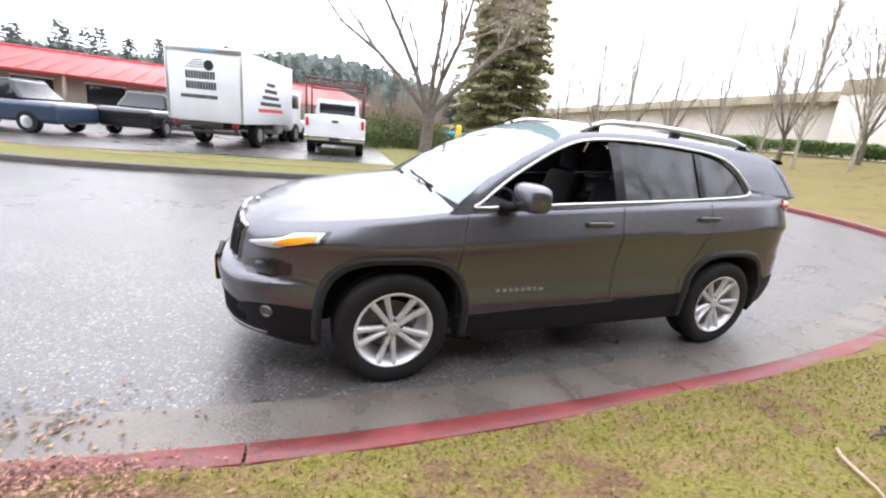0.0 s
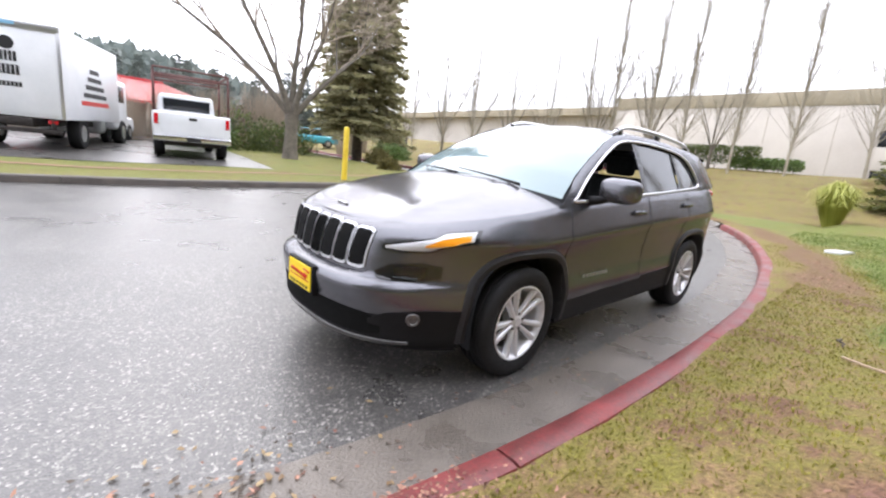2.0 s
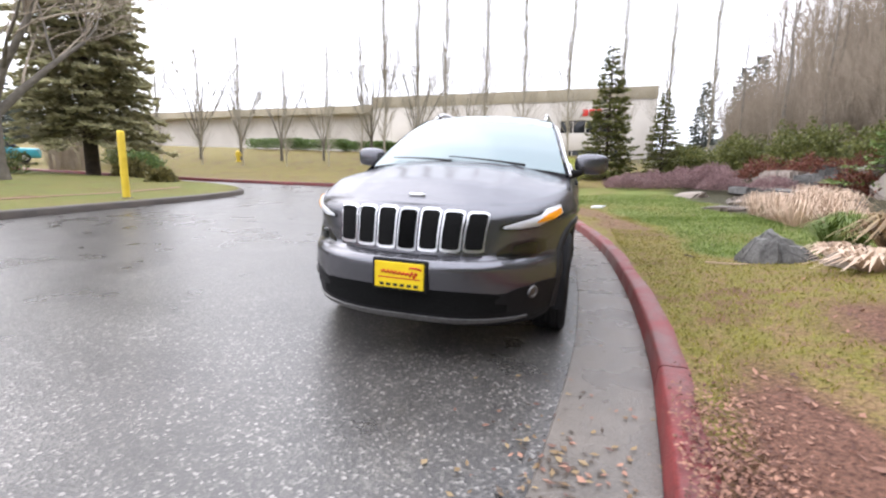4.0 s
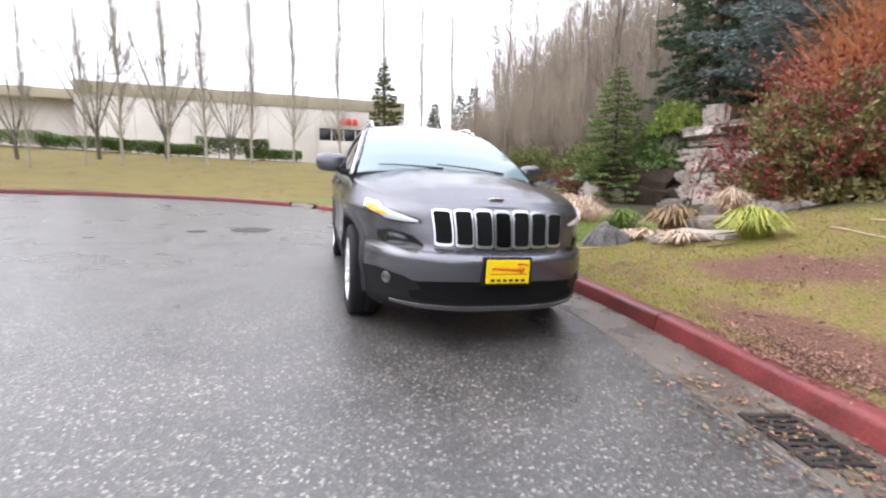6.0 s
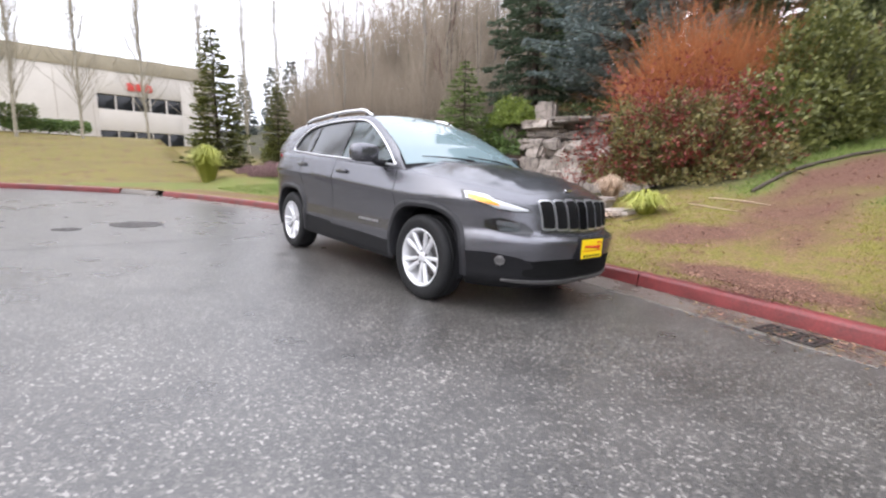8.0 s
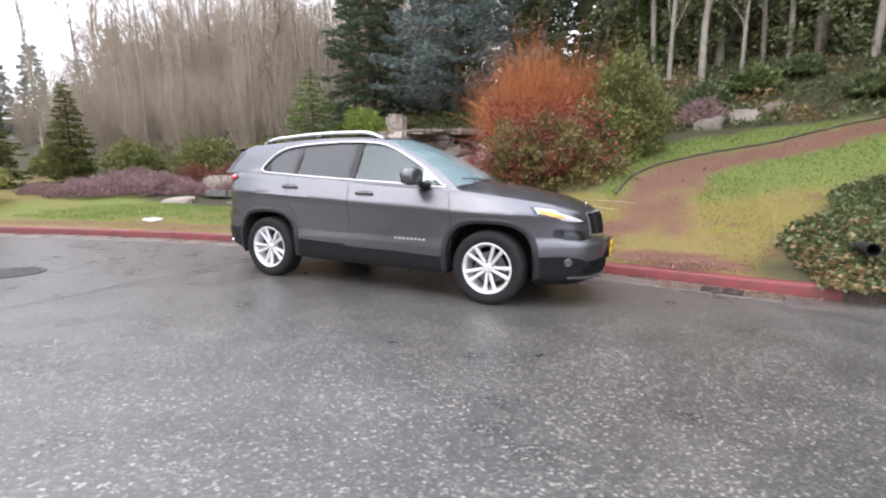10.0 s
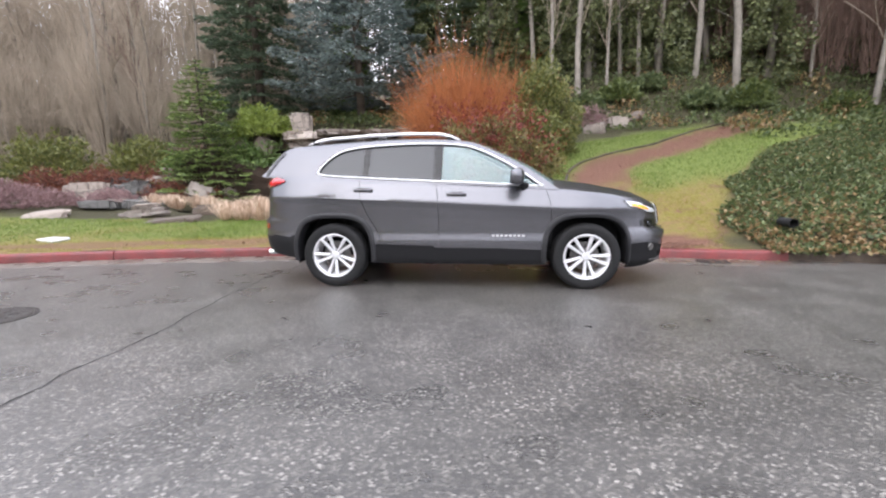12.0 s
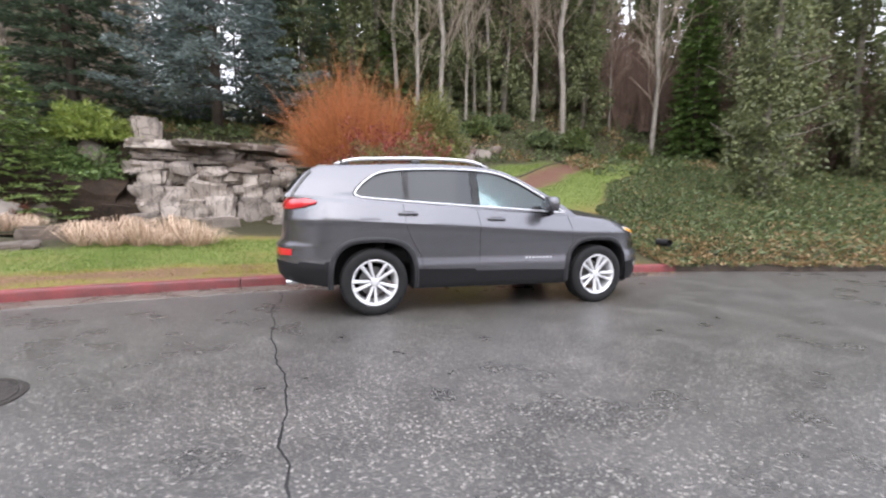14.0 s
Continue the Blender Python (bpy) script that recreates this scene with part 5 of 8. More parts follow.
def bare_tree_meshes(seed, height_, radius, kind):
    rng = np.random.default_rng(seed)
    big, fine = [], []
    if kind == "poplar":
        n = 10
        zs = np.linspace(0, height_, n)
        P = np.stack([np.cumsum(rng.normal(0, 0.04, n)), np.cumsum(rng.normal(0, 0.04, n)), zs], 1)
        big.append((P, list(radius * (1 - 0.88 * zs / height_))))
        for z in np.arange(1.2, height_ * 0.97, 0.06):
            b = np.array([np.interp(z, zs, P[:, 0]), np.interp(z, zs, P[:, 1]), z])
            g = rng.uniform(0, 2 * math.pi)
            steep = rng.uniform(0.22, 0.5) if z > 4.0 else rng.uniform(0.4, 0.9)
            d = np.array([math.cos(g) * steep, math.sin(g) * steep, 1.0])
            L = rng.uniform(0.5, 1.1) * (2.4 if z < 4.0 else 1.7 * (1 - 0.6 * z / height_)) * height_ / 13
            grow(fine, b, unit(d), L, 0.018, 1, 0.4, 0.5, [0, 3, 3], rng, 0.06, 0.007)
    elif kind == "maple":
        big.append((np.array([[0, 0, -0.1], [0.02, 0, 0.5], [0.0, 0.02, 1.1], [0.03, 0.03, 1.8]]), [radius * 1.35, radius, radius * 0.92, radius * 1.0]))
        for g, lean, L in ((5.45, 0.95, 5.2), (2.3, 0.8, 4.2), (4.2, 0.25, 5.2), (1.2, 0.4, 4.6), (5.9, 0.4, 5.0)):
            d = unit(np.array([math.cos(g) * lean, math.sin(g) * lean, 1.0]))
            grow(big, np.array([0.03, 0.03, 1.7]), d, L, radius * 0.5, 1, 0.55, 0.5, [0, 3], rng, 0.12, 0.018)
        for P, R in list(big[1:]):
            for t in range(7):
                i = rng.integers(1, len(P))
                d = unit(np.array(P[i]) - np.array(P[i - 1]) + rng.normal(size=3) * 0.7 + np.array([0, 0, 0.35]))
                grow(fine, np.array(P[i]), d, rng.uniform(1.4, 2.6), max(0.014, R[i] * 0.5), 2, 0.6, 0.3, [0, 4, 3], rng, 0.14, 0.008)
    elif kind == "vase":
        big.append((np.array([[0, 0, -0.1], [0.02, 0.01, 0.6], [0.0, 0.0, 1.3]]), [radius * 1.1, radius * 0.9, radius * 0.85]))
        for q in range(7):
            g = 0.9 * q + rng.uniform(-0.3, 0.3)
            lean = rng.uniform(0.12, 0.5)
            d = unit(np.array([math.cos(g) * lean, math.sin(g) * lean, 1.0]))
            grow(big, np.array([0, 0, rng.uniform(0.9, 1.3)]), d, height_ * rng.uniform(0.55, 0.8), radius * 0.4, 0, 0.4, 0.5, [0], rng, 0.07, 0.012)
        for P, R in list(big[1:]):
            for t in range(9):
                i = rng.integers(1, len(P))
                d = unit(np.array(P[i]) - np.array(P[i - 1]) + rng.normal(size=3) * 0.45)
                grow(fine, np.array(P[i]), d, rng.uniform(0.7, 1.5), 0.014, 1, 0.5, 0.4, [0, 4], rng, 0.10, 0.007)
    else:
        n = 9
        zs = np.linspace(0, height_, n)
        P = np.stack([np.cumsum(rng.normal(0, 0.10, n)), np.cumsum(rng.normal(0, 0.10, n)), zs], 1)
        big.append((P, list(radius * (1 - 0.85 * zs / height_))))
        for z in np.arange(height_ * 0.15, height_ * 0.98, 0.40):
            b = np.array([np.interp(z, zs, P[:, 0]), np.interp(z, zs, P[:, 1]), z])
            g = rng.uniform(0, 2 * math.pi)
            d = np.array([math.cos(g), math.sin(g), rng.uniform(0.9, 2.2)])
            grow(fine, b, unit(d), rng.uniform(1.0, 2.6) * (1.15 - 0.7 * z / height_), 0.024, 2 if rng.uniform() < 0.4 else 1, 0.55, 0.4, [0, 4, 3], rng, 0.10, 0.014)
    V, F = tubes_np(big, 7)
    v2, f2 = tubes_np(fine, 3)
    return (V, F), (v2, f2)


def bare_tree(name, seed, height_, radius, kind, bark, twig, label, group=""):
    (V, F), (v2, f2) = bare_tree_meshes(seed, height_, radius, kind)
    root = thing(name, (0, 0, -60), label, "tree", group)
    part("trunk", fast_mesh("trunk", V, F, bark, True), root, "bare trunk and limbs")
    part("crown", fast_mesh("crown", v2, f2, twig, False), root, "leafless twigs")
    return root


def conifer_mesh(seed, H, R, gap=0.30, density=1.0, droop=0.25, first=0.5, needle=0.16, wide=0.028, lift=0.0):
    """Whorls of boughs set with many flat needle sprays."""
    rng = np.random.default_rng(seed)
    segs, base, along, across = [], [], [], []
    for z in np.arange(first, H - 0.1, gap):
        u = (z - first) / (H - first)
        r = R * (1 - u) ** 0.85 * rng.uniform(0.82, 1.12) + 0.08
        nb = max(5, int(11 * (1 - 0.5 * u)))
        ph = rng.uniform(0, 6.28)
        for b in range(nb):
            g = ph + 2 * math.pi * (b + rng.uniform(-0.3, 0.3)) / nb
            L = r * rng.uniform(0.72, 1.12)
            out = np.array([math.cos(g), math.sin(g), 0])
            k = 5
            t = np.linspace(0, 1, k)
            zz = z + lift * L * t - droop * L * t ** 1.5 + 0.12 * L * t ** 4 + rng.uniform(-0.1, 0.1)
            P = np.stack([out[0] * L * t, out[1] * L * t, zz], 1)
            segs.append((P, list(0.018 * (1 - 0.8 * t) + 0.003)))
            m = max(5, int(L / 0.045 * density))
            ts = np.sqrt(rng.uniform(0.06, 1, m))
            bp = np.stack([np.interp(ts, t, P[:, i]) for i in range(3)], 1)
            side = np.array([-out[1], out[0], 0])
            sg = rng.choice([-1, 1], m)[:, None]
            reach = (1.15 - ts)[:, None] * L * 0.42 * rng.uniform(0, 1, (m, 1))
            bp = bp + side * sg * reach + np.array([0, 0, -0.16]) * reach + rng.normal(0, 0.012, (m, 3))
            d = unit(out * 0.8 + side * sg * 0.75 + rng.normal(0, 0.3, (m, 3)) + np.array([0, 0, 0.05]))
            ln = needle * rng.uniform(0.6, 1.3, (m, 1))
            ac = unit(np.cross(d, np.array([0, 0, 1.0]) + rng.normal(0, 0.45, (m, 3))))
            base.append(bp)
            along.append(d * ln)
            across.append(ac * wide * rng.uniform(0.7, 1.3, (m, 1)))
    b, a, c = np.concatenate(base), np.concatenate(along), np.concatenate(across)
    foliage = blades(b, a, c, 0.3)
    tz = np.linspace(-0.2, H, 8)
    trunk = tubes_np([(np.stack([0 * tz, 0 * tz, tz], 1), list(0.022 * H * 0.55 * (1 - 0.93 * np.clip(tz, 0, H) / H) + 0.01))], 9)
    return trunk, tubes_np(segs, 3), foliage


def conifer(name, seed, H, R, mat, label, group="", boughs=True, **kw):
    trunk, limbs, fol = conifer_mesh(seed, H, R, **kw)
    root = thing(name, (0, 0, -60), label, "tree", group)
    V, F = merge([trunk, limbs]) if boughs else trunk
    part("trunk", fast_mesh("trunk", V, F, M_BARKDK, True), root, "brown trunk and boughs")
    part("crown", fast_mesh("crown", *fol, mat), root, "needle foliage")
    return root


def leaf_cloud(seed, n, rx, ry, rz, leaf=0.06, wide=0.02, lump=0.35, shell_=0.45, up=0.3):
    """Leaves on a lumpy mound standing on z = 0."""
    rng = np.random.default_rng(seed)
    d = unit(rng.normal(size=(n, 3)))
    d[:, 2] = np.abs(d[:, 2]) * 1.0 - 0.12
    d = unit(d)
    off = rng.uniform(0, 40, 3)
    lum = np.array([noise.noise(Vector(q * 2.6 + off)) + 0.5 * noise.noise(Vector(q * 6 + off)) for q in d])
    r = (1 + lump * lum) * (1 - shell_ * rng.uniform(0, 1, n) ** 1.7)
    p = d * r[:, None] * np.array([rx, ry, rz])
    p[:, 2] = np.maximum(p[:, 2] + 0.12 * rz, 0.02 + 0.1 * rng.uniform(0, 1, n))
    a = unit(d * 0.6 + rng.normal(0, 0.6, (n, 3)) + np.array([0, 0, up])) * leaf * rng.uniform(0.6, 1.4, (n, 1))
    c = unit(np.cross(a, rng.normal(size=(n, 3)))) * wide * rng.uniform(0.7, 1.3, (n, 1))
    return blades(p, a, c, 0.2)


def stems(seed, n, rx, ry, rz, r=0.006, lean=0.8, kids=2):
    rng = np.random.default_rng(seed)
    out = []
    for i in range(n):
        g = rng.uniform(0, 2 * math.pi)
        s = math.sqrt(rng.uniform(0, 1))
        b = np.array([math.cos(g) * s * rx * 0.35, math.sin(g) * s * ry * 0.35, 0])
        d = np.array([math.cos(g) * s * rx * lean, math.sin(g) * s * ry * lean, rz * (1.02 - 0.35 * s * s) * rng.uniform(0.6, 1.05)])
        w = rng.normal(0, 0.04 * rz, 3)
        P = np.array([b, b + d * 0.35 + w * 0.5, b + d * 0.7 + w, b + d + w * 1.3])
        out.append((P, [r, r * 0.8, r * 0.55, r * 0.25]))
        for k in range(kids):
            t = rng.uniform(0.35, 0.85)
            q = b + d * t + w * t
            e = d * rng.uniform(0.2, 0.4) + rng.normal(0, 0.10 * rz, 3)
            out.append((np.array([q, q + e * 0.5 + [0, 0, 0.02], q + e]), [r * 0.6, r * 0.45, r * 0.2]))
    return tubes_np(out, 3)


def shrub(name, label, m, leaves, leafm, stem=None, stemm=None, extra=()):
    root = thing(name, m, label, "shrub")
    if leaves is not None:
        part("foliage", fast_mesh("foliage", *leaves, leafm), root)
    for mesh_, mat, lab in extra:
        part("foliage", fast_mesh("foliage", *mesh_, mat), root, lab)
    if stem is not None:
        part("stem", fast_mesh("stem", *stem, stemm or M_BARKDK, False), root, "woody stems")
    return root


def tuft(seed, n, r, h, w=0.008, arch=0.8):
    """Arching grass blades in two bent pieces each."""
    rng = np.random.default_rng(seed)
    g = rng.uniform(0, 2 * math.pi, n)
    s = rng.uniform(0.15, 1.0, n)
    o = np.stack([np.cos(g), np.sin(g), 0 * g], 1)
    base = o * (s * r * 0.25)[:, None]
    hh = h * rng.uniform(0.6, 1.1, n)
    mid = base + o * (s * r * 0.45)[:, None] + np.array([0, 0, 1]) * (hh * (1 - 0.2 * s))[:, None]
    end = base + o * (s * r)[:, None] + np.array([0, 0, 1]) * (hh * (1 - arch * s))[:, None]
    ac = np.stack([-np.sin(g), np.cos(g), 0 * g], 1) * w
    V = np.stack([base - ac, base + ac, mid + ac, mid - ac, end], 1).reshape(-1, 3)
    i = np.arange(n)[:, None] * 5
    F = np.concatenate([i + [0, 1, 2, 3], i + [3, 2, 4, 4]], 0)
    q = np.concatenate([i + [0, 1, 2], i + [0, 2, 3], i + [3, 2, 4]], 0)
    return V, q


def rock_mesh(seed, sx, sy, sz, mat, n=2, rough=0.22, flat=0.0):
    """A broken block: sliced, subdivided and noised box."""
    rng = np.random.default_rng(seed)
    bm = bmesh.new()
    bmesh.ops.create_cube(bm, size=1)
    for v in bm.verts:
        v.co += Vector(rng.uniform(-0.16, 0.16, 3)) * (1 - flat)
    bmesh.ops.bevel(bm, geom=bm.edges[:], offset=0.13, segments=2, affect="EDGES")
    bmesh.ops.subdivide_edges(bm, edges=bm.edges[:], cuts=n - 1, use_grid_fill=True)
    o = Vector(rng.uniform(0, 50, 3))
    for v in bm.verts:
        q = noise.noise(v.co * 2.2 + o)
        q2 = noise.noise(v.co * 5 + o)
        v.co *= 1 + rough * q + rough * 0.4 * q2
        v.co = Vector((v.co.x * sx, v.co.y * sy, v.co.z * sz))
    return bm_mesh("rock", bm, mat, True, 28)

# ---- planting: placed ----
def gz(x, y, dz=0.0):
    return height(x, y) + dz


# tall spruces behind the waterfall
t = conifer("spruce_tree", 11, 15.0, 3.8, M_BLUE, "tall blue-grey spruce behind the stone waterfall", gap=0.62, density=5.2, droop=0.16, first=1.4, needle=0.2, wide=0.04)
t.matrix_basis = upright(-5.1, 13.8, gz(-5.1, 13.8) - 0.2)
t = conifer("spruce_tree", 12, 16.0, 2.6, M_SPRUCE, "tall dark green spruce beside the blue spruce", gap=0.55, density=4.4, droop=0.30, first=0.6, needle=0.21, wide=0.042)
t.matrix_basis = upright(-9.9, 14.4, gz(-9.9, 14.4) - 0.2)
t2 = copy_thing(t, upright(-2.2, 17.5, gz(-2.2, 17.5) - 0.2, 70, 1.05))
t = conifer("fir_tree", 13, 5.0, 2.15, M_FIRPALE, "young green fir above the rock garden", gap=0.2, density=2.4, droop=0.16, first=0.2, needle=0.15, wide=0.03)
t.matrix_basis = upright(-9.9, 10.0, gz(-9.9, 10.0) - 0.1)
t = conifer("young_conifer", 14, 6.2, 1.45, M_CYP, "young dark conifer with a thin leader", gap=0.22, density=2.4, droop=0.18, first=0.2, needle=0.19, wide=0.045)
t.matrix_basis = upright(-18.0, 2.3, gz(-18.0, 2.3))
t2 = copy_thing(t, upright(-16.2, 4.4, gz(-16.2, 4.4), 80, 0.62))

# big shrubs on the slope
dog = thing("dogwood_shrub", upright(-0.35, 9.0, gz(-0.35, 9.0)), "leafless shrub with a dense fan of orange stems", "shrub")
for q, (dx, dy, n_, rx, rz) in enumerate(((0.0, 0.0, 560, 1.75, 3.9), (-0.55, 0.2, 330, 1.3, 3.5), (0.75, 0.1, 330, 1.4, 3.45), (0.1, -0.6, 300, 1.45, 3.2))):
    part("stem_clump", fast_mesh("stem_clump", *stems(21 + 100 * q, n_, rx, rx * 0.85, rz, 0.010, 0.85, 4), M_ORANGE), dog, "upright orange stems", pose(dx, dy, 0, 0, 0, 70 * q))
shrub("nandina_shrub", "shrub with red and olive leaves on the slope", upright(0.35, 6.2, gz(0.35, 6.0) - 0.05), leaf_cloud(22, 21000, 1.6, 1.05, 1.5, 0.085, 0.022, 0.6), M_OLIVE,
      stems(23, 140, 1.3, 0.9, 1.6, 0.008), M_BARKDK,
      [(leaf_cloud(24, 10500, 1.5, 1.0, 1.75, 0.08, 0.020, 0.8, 0.4), M_REDLEAF, "red upper leaves")])
shrub("cypress_shrub", "rounded olive-green evergreen shrub", upright(2.0, 8.6, gz(2.0, 8.6) - 0.1), leaf_cloud(25, 16000, 1.1, 1.1, 2.35, 0.11, 0.024, 0.45), M_CYP, stems(26, 60, 0.8, 0.8, 2.2, 0.012), M_BARKDK)
shrub("low_laurel", "low yellow-green evergreen shrub", upright(1.5, 7.3, gz(1.5, 7.3) - 0.1), leaf_cloud(27, 6000, 0.85, 0.7, 1.35, 0.11, 0.03, 0.5), M_CYP, stems(28, 40, 0.5, 0.5, 1.1, 0.01), M_BARKDK)
shrub("juniper_shrub", "spreading yellow-green juniper above the rocks", upright(-8.4, 11.2, gz(-8.4, 11.6) - 0.2), leaf_cloud(29, 7000, 1.15, 0.8, 0.85, 0.13, 0.022, 0.6, 0.5), M_JUNI, stems(30, 40, 0.9, 0.7, 0.8, 0.012), M_BARKDK)
for k, (x, y, s, mat, lab) in enumerate(((-12.8, 10.5, 1.2, M_CYP, "olive evergreen shrub at the wood's edge"), (-15.5, 9.2, 1.3, M_CYP, "olive evergreen shrub at the wood's edge"),
                                         (-18.5, 8.0, 1.1, M_CYP, "dark green shrub at the wood's edge"), (-11.6, 11.6, 1.0, M_TWIGRED, "dark red-brown shrub above the stream"), (-21.5, 6.5, 1.0, M_CYP, "olive evergreen shrub at the wood's edge"))):
    shrub("evergreen_shrub", lab, upright(x, y, gz(x, y) - 0.1), leaf_cloud(40 + k, 6000, 1.1 * s, 1.0 * s, 1.15 * s, 0.13, 0.035, 0.5), mat, stems(50 + k, 30, 0.7, 0.7, 0.9 * s, 0.012), M_BARKDK)
# ferns and low growth under the wood
for k, (x, y, s) in enumerate(((4.4, 13.4, 0.7), (5.8, 14.0, 0.8), (8.8, 13.2, 0.8), (10.4, 13.0, 0.95), (7.2, 14.6, 0.7), (13.2, 12.2, 0.7))):
    shrub("fern_clump", "bright green fern clump at the wood's edge", upright(x, y, gz(x, y) - 0.05), leaf_cloud(60 + k, 2200, 0.9 * s, 0.8 * s, 0.8 * s, 0.16, 0.04, 0.5), M_LAUREL if k % 2 else M_IVY, stems(70 + k, 20, 0.6, 0.6, 0.6, 0.008), M_BARKDK)

# heather mounds
heath = [(-12.9, 2.8, 0.9), (-13.7, 3.7, 1.15), (-12.7, 4.3, 1.1), (-13.0, 5.4, 1.2), (-11.6, 5.5, 0.95), (-14.8, 5.0, 1.1), (-14.6, 2.6, 0.7), (-10.8, 6.6, 0.9), (-15.8, 6.3, 1.1)]
proto = None
for k, (x, y, s) in enumerate(heath):
    m = upright(x, y, gz(x, y) - 0.03, 40 * k, s)
    if proto is None:
        proto = shrub("heather_mound", "low mound of mauve winter heather", m, leaf_cloud(80, 4500, 0.85, 0.75, 0.48, 0.07, 0.014, 0.4, 0.35, 0.8), M_HEATH, stems(81, 30, 0.5, 0.5, 0.35, 0.006), M_BARKDK)
        tagged(proto, group="heather mounds")
    else:
        copy_thing(proto, m)
# rusty low growth and dark spreading boughs among the upper rocks
for k, (x, y, s_) in enumerate(((-10.4, 8.3, 0.9), (-11.6, 9.2, 1.1), (-9.6, 8.9, 0.8), (-12.6, 8.2, 1.0), (-13.6, 7.2, 1.0))):
    shrub("rusty_shrub", "low rust-red winter shrub among the rocks", upright(x, y, gz(x, y) - 0.05), leaf_cloud(180 + k, 2600, 0.85 * s_, 0.7 * s_, 0.6 * s_, 0.09, 0.02, 0.5), M_RUST, stems(190 + k, 20, 0.5, 0.5, 0.4, 0.008), M_BARKDK)
for k, (x, y, z, s_) in enumerate(((-8.6, 10.9, 1.9, 1.0), (-10.6, 10.6, 1.6, 0.9), (-11.8, 10.0, 1.2, 0.8))):
    shrub("spreading_juniper", "dark green juniper hanging over the rocks", upright(x, y, z), leaf_cloud(196 + k, 4500, 1.5 * s_, 0.9 * s_, 0.8 * s_, 0.14, 0.03, 0.7, 0.5, -0.1), M_FIR, stems(199 + k, 24, 1.0, 0.7, 0.5, 0.014), M_BARKDK)
# pink heather by the upper rocks
shrub("heather_mound", "pale mauve heather beside boulders on the slope", upright(4.2, 12.2, gz(4.2, 12.2)), leaf_cloud(82, 3500, 0.8, 0.6, 0.75, 0.07, 0.014), M_HEATH, stems(83, 20, 0.5, 0.4, 0.5, 0.006), M_BARKDK)


def grass_clump(name, label, x, y, n, r, h, mat, seed, w=0.008, arch=0.8):
    v, q = tuft(seed, n, r, h, w, arch)
    root = thing(name, upright(x, y, gz(x, y) - 0.01), label, "grass")
    part("foliage", fast_mesh("foliage", v, q, mat), root)
    return root


grass_clump("ornamental_grass", "yellow-green tussock of arching grass", 1.15, 3.45, 420, 0.42, 0.36, M_YGRASS, 91)
grass_clump("ornamental_grass", "tall yellow-green upright grass by the bank", -13.2, 0.75, 1500, 0.72, 1.3, M_YGRASS, 92, 0.006, 0.4)
grass_clump("ornamental_grass", "small tan dried tussock", 0.05, 4.4, 380, 0.34, 0.5, M_STRAW, 93, 0.007, 0.5)
grass_clump("ornamental_grass", "greyish tall grass beside a boulder", -1.5, 3.9, 600, 0.5, 0.5, M_GRASS, 94, 0.006, 0.4)
for k, (x, y) in enumerate(((0.62, 3.05), (-0.25, 3.3), (-0.9, 3.6))):
    grass_clump("dried_iris", "flattened dry iris leaves on the verge", x, y, 110, 0.40, 0.17, M_STRAW, 95 + k, 0.014, 0.95)
grass_clump("fern_clump", "brown withered fern clump", -0.2, 3.7, 260, 0.5, 0.42, M_IVYBRN, 99, 0.014, 0.75)
for k in range(16):
    a = k / 15
    grass_clump("cattail_clump", "dry straw-coloured cattails at the pond's edge", -6.3 + 2.3 * a, 5.0 + 0.5 * math.sin(k * 2.1), 130, 0.6 + 0.15 * math.sin(k * 5.1), 0.46 + 0.14 * math.sin(k * 3.3), M_STRAW, 110 + k, 0.0055, 0.7)
for k in range(7):
    grass_clump("cattail_clump", "dry straw-coloured cattails at the pond's edge", -9.7 + 0.32 * k, 6.9 + 0.25 * math.sin(k * 1.7), 110, 0.5, 0.42, M_STRAW, 130 + k, 0.0055, 0.7)

# ---- ivy bed on the bank ----
n = 120000
px = 3.8 + RNG.uniform(0, 1, n * 2) ** 1.35 * 18.0
py = RNG.uniform(-1.6, 12.0, n * 2)
ok = np.array([ivy_d(a, b) > 0.05 + 0.3 * noise.noise(Vector((a, b, 1))) and b > kerb_y(a) - 0.12 + 0.2 * noise.noise(Vector((a * 2, b, 5))) and path_d(a, b) > 1.2 for a, b in zip(px, py)])
px, py = px[ok][:n], py[ok][:n]
pz = np.array([height(a, b) for a, b in zip(px, py)])
k = len(px)
mound = np.array([0.055 + 0.06 * noise.noise(Vector((a * 1.7, b * 1.7, 2))) for a, b in zip(px, py)])
edge = np.array([min(1.0, max(0.15, (b - kerb_y(a)) / 0.5)) for a, b in zip(px, py)])
p = np.stack([px, py, pz + mound * edge * RNG.uniform(0.2, 1.25, k) + 0.02], 1)
a = unit(RNG.normal(0, 0.6, (k, 3)) + np.array([0, -0.5, 0.05])) * 0.066 * RNG.uniform(0.6, 1.4, (k, 1)) * (1 + 0.07 * np.maximum(0, px - 8))[:, None]
c = unit(np.cross(a, RNG.normal(0, 0.5, (k, 3)) + np.array([0, 0.3, 1.0]))) * 0.028 * (1 + 0.07 * np.maximum(0, px - 8))[:, None] * RNG.uniform(0.7, 1.3, (k, 1))
v, f = blades(p, a, c, 0.35)
brown = (RNG.uniform(0, 1, k) < np.clip(0.62 - 0.24 * (py - np.array([kerb_y(q) for q in px])) + 0.5 * np.array([noise.noise(Vector((q * 1.3, w_ * 2.6, 8))) for q, w_ in zip(px, py)]), 0.08, 0.75)).astype(np.int32)
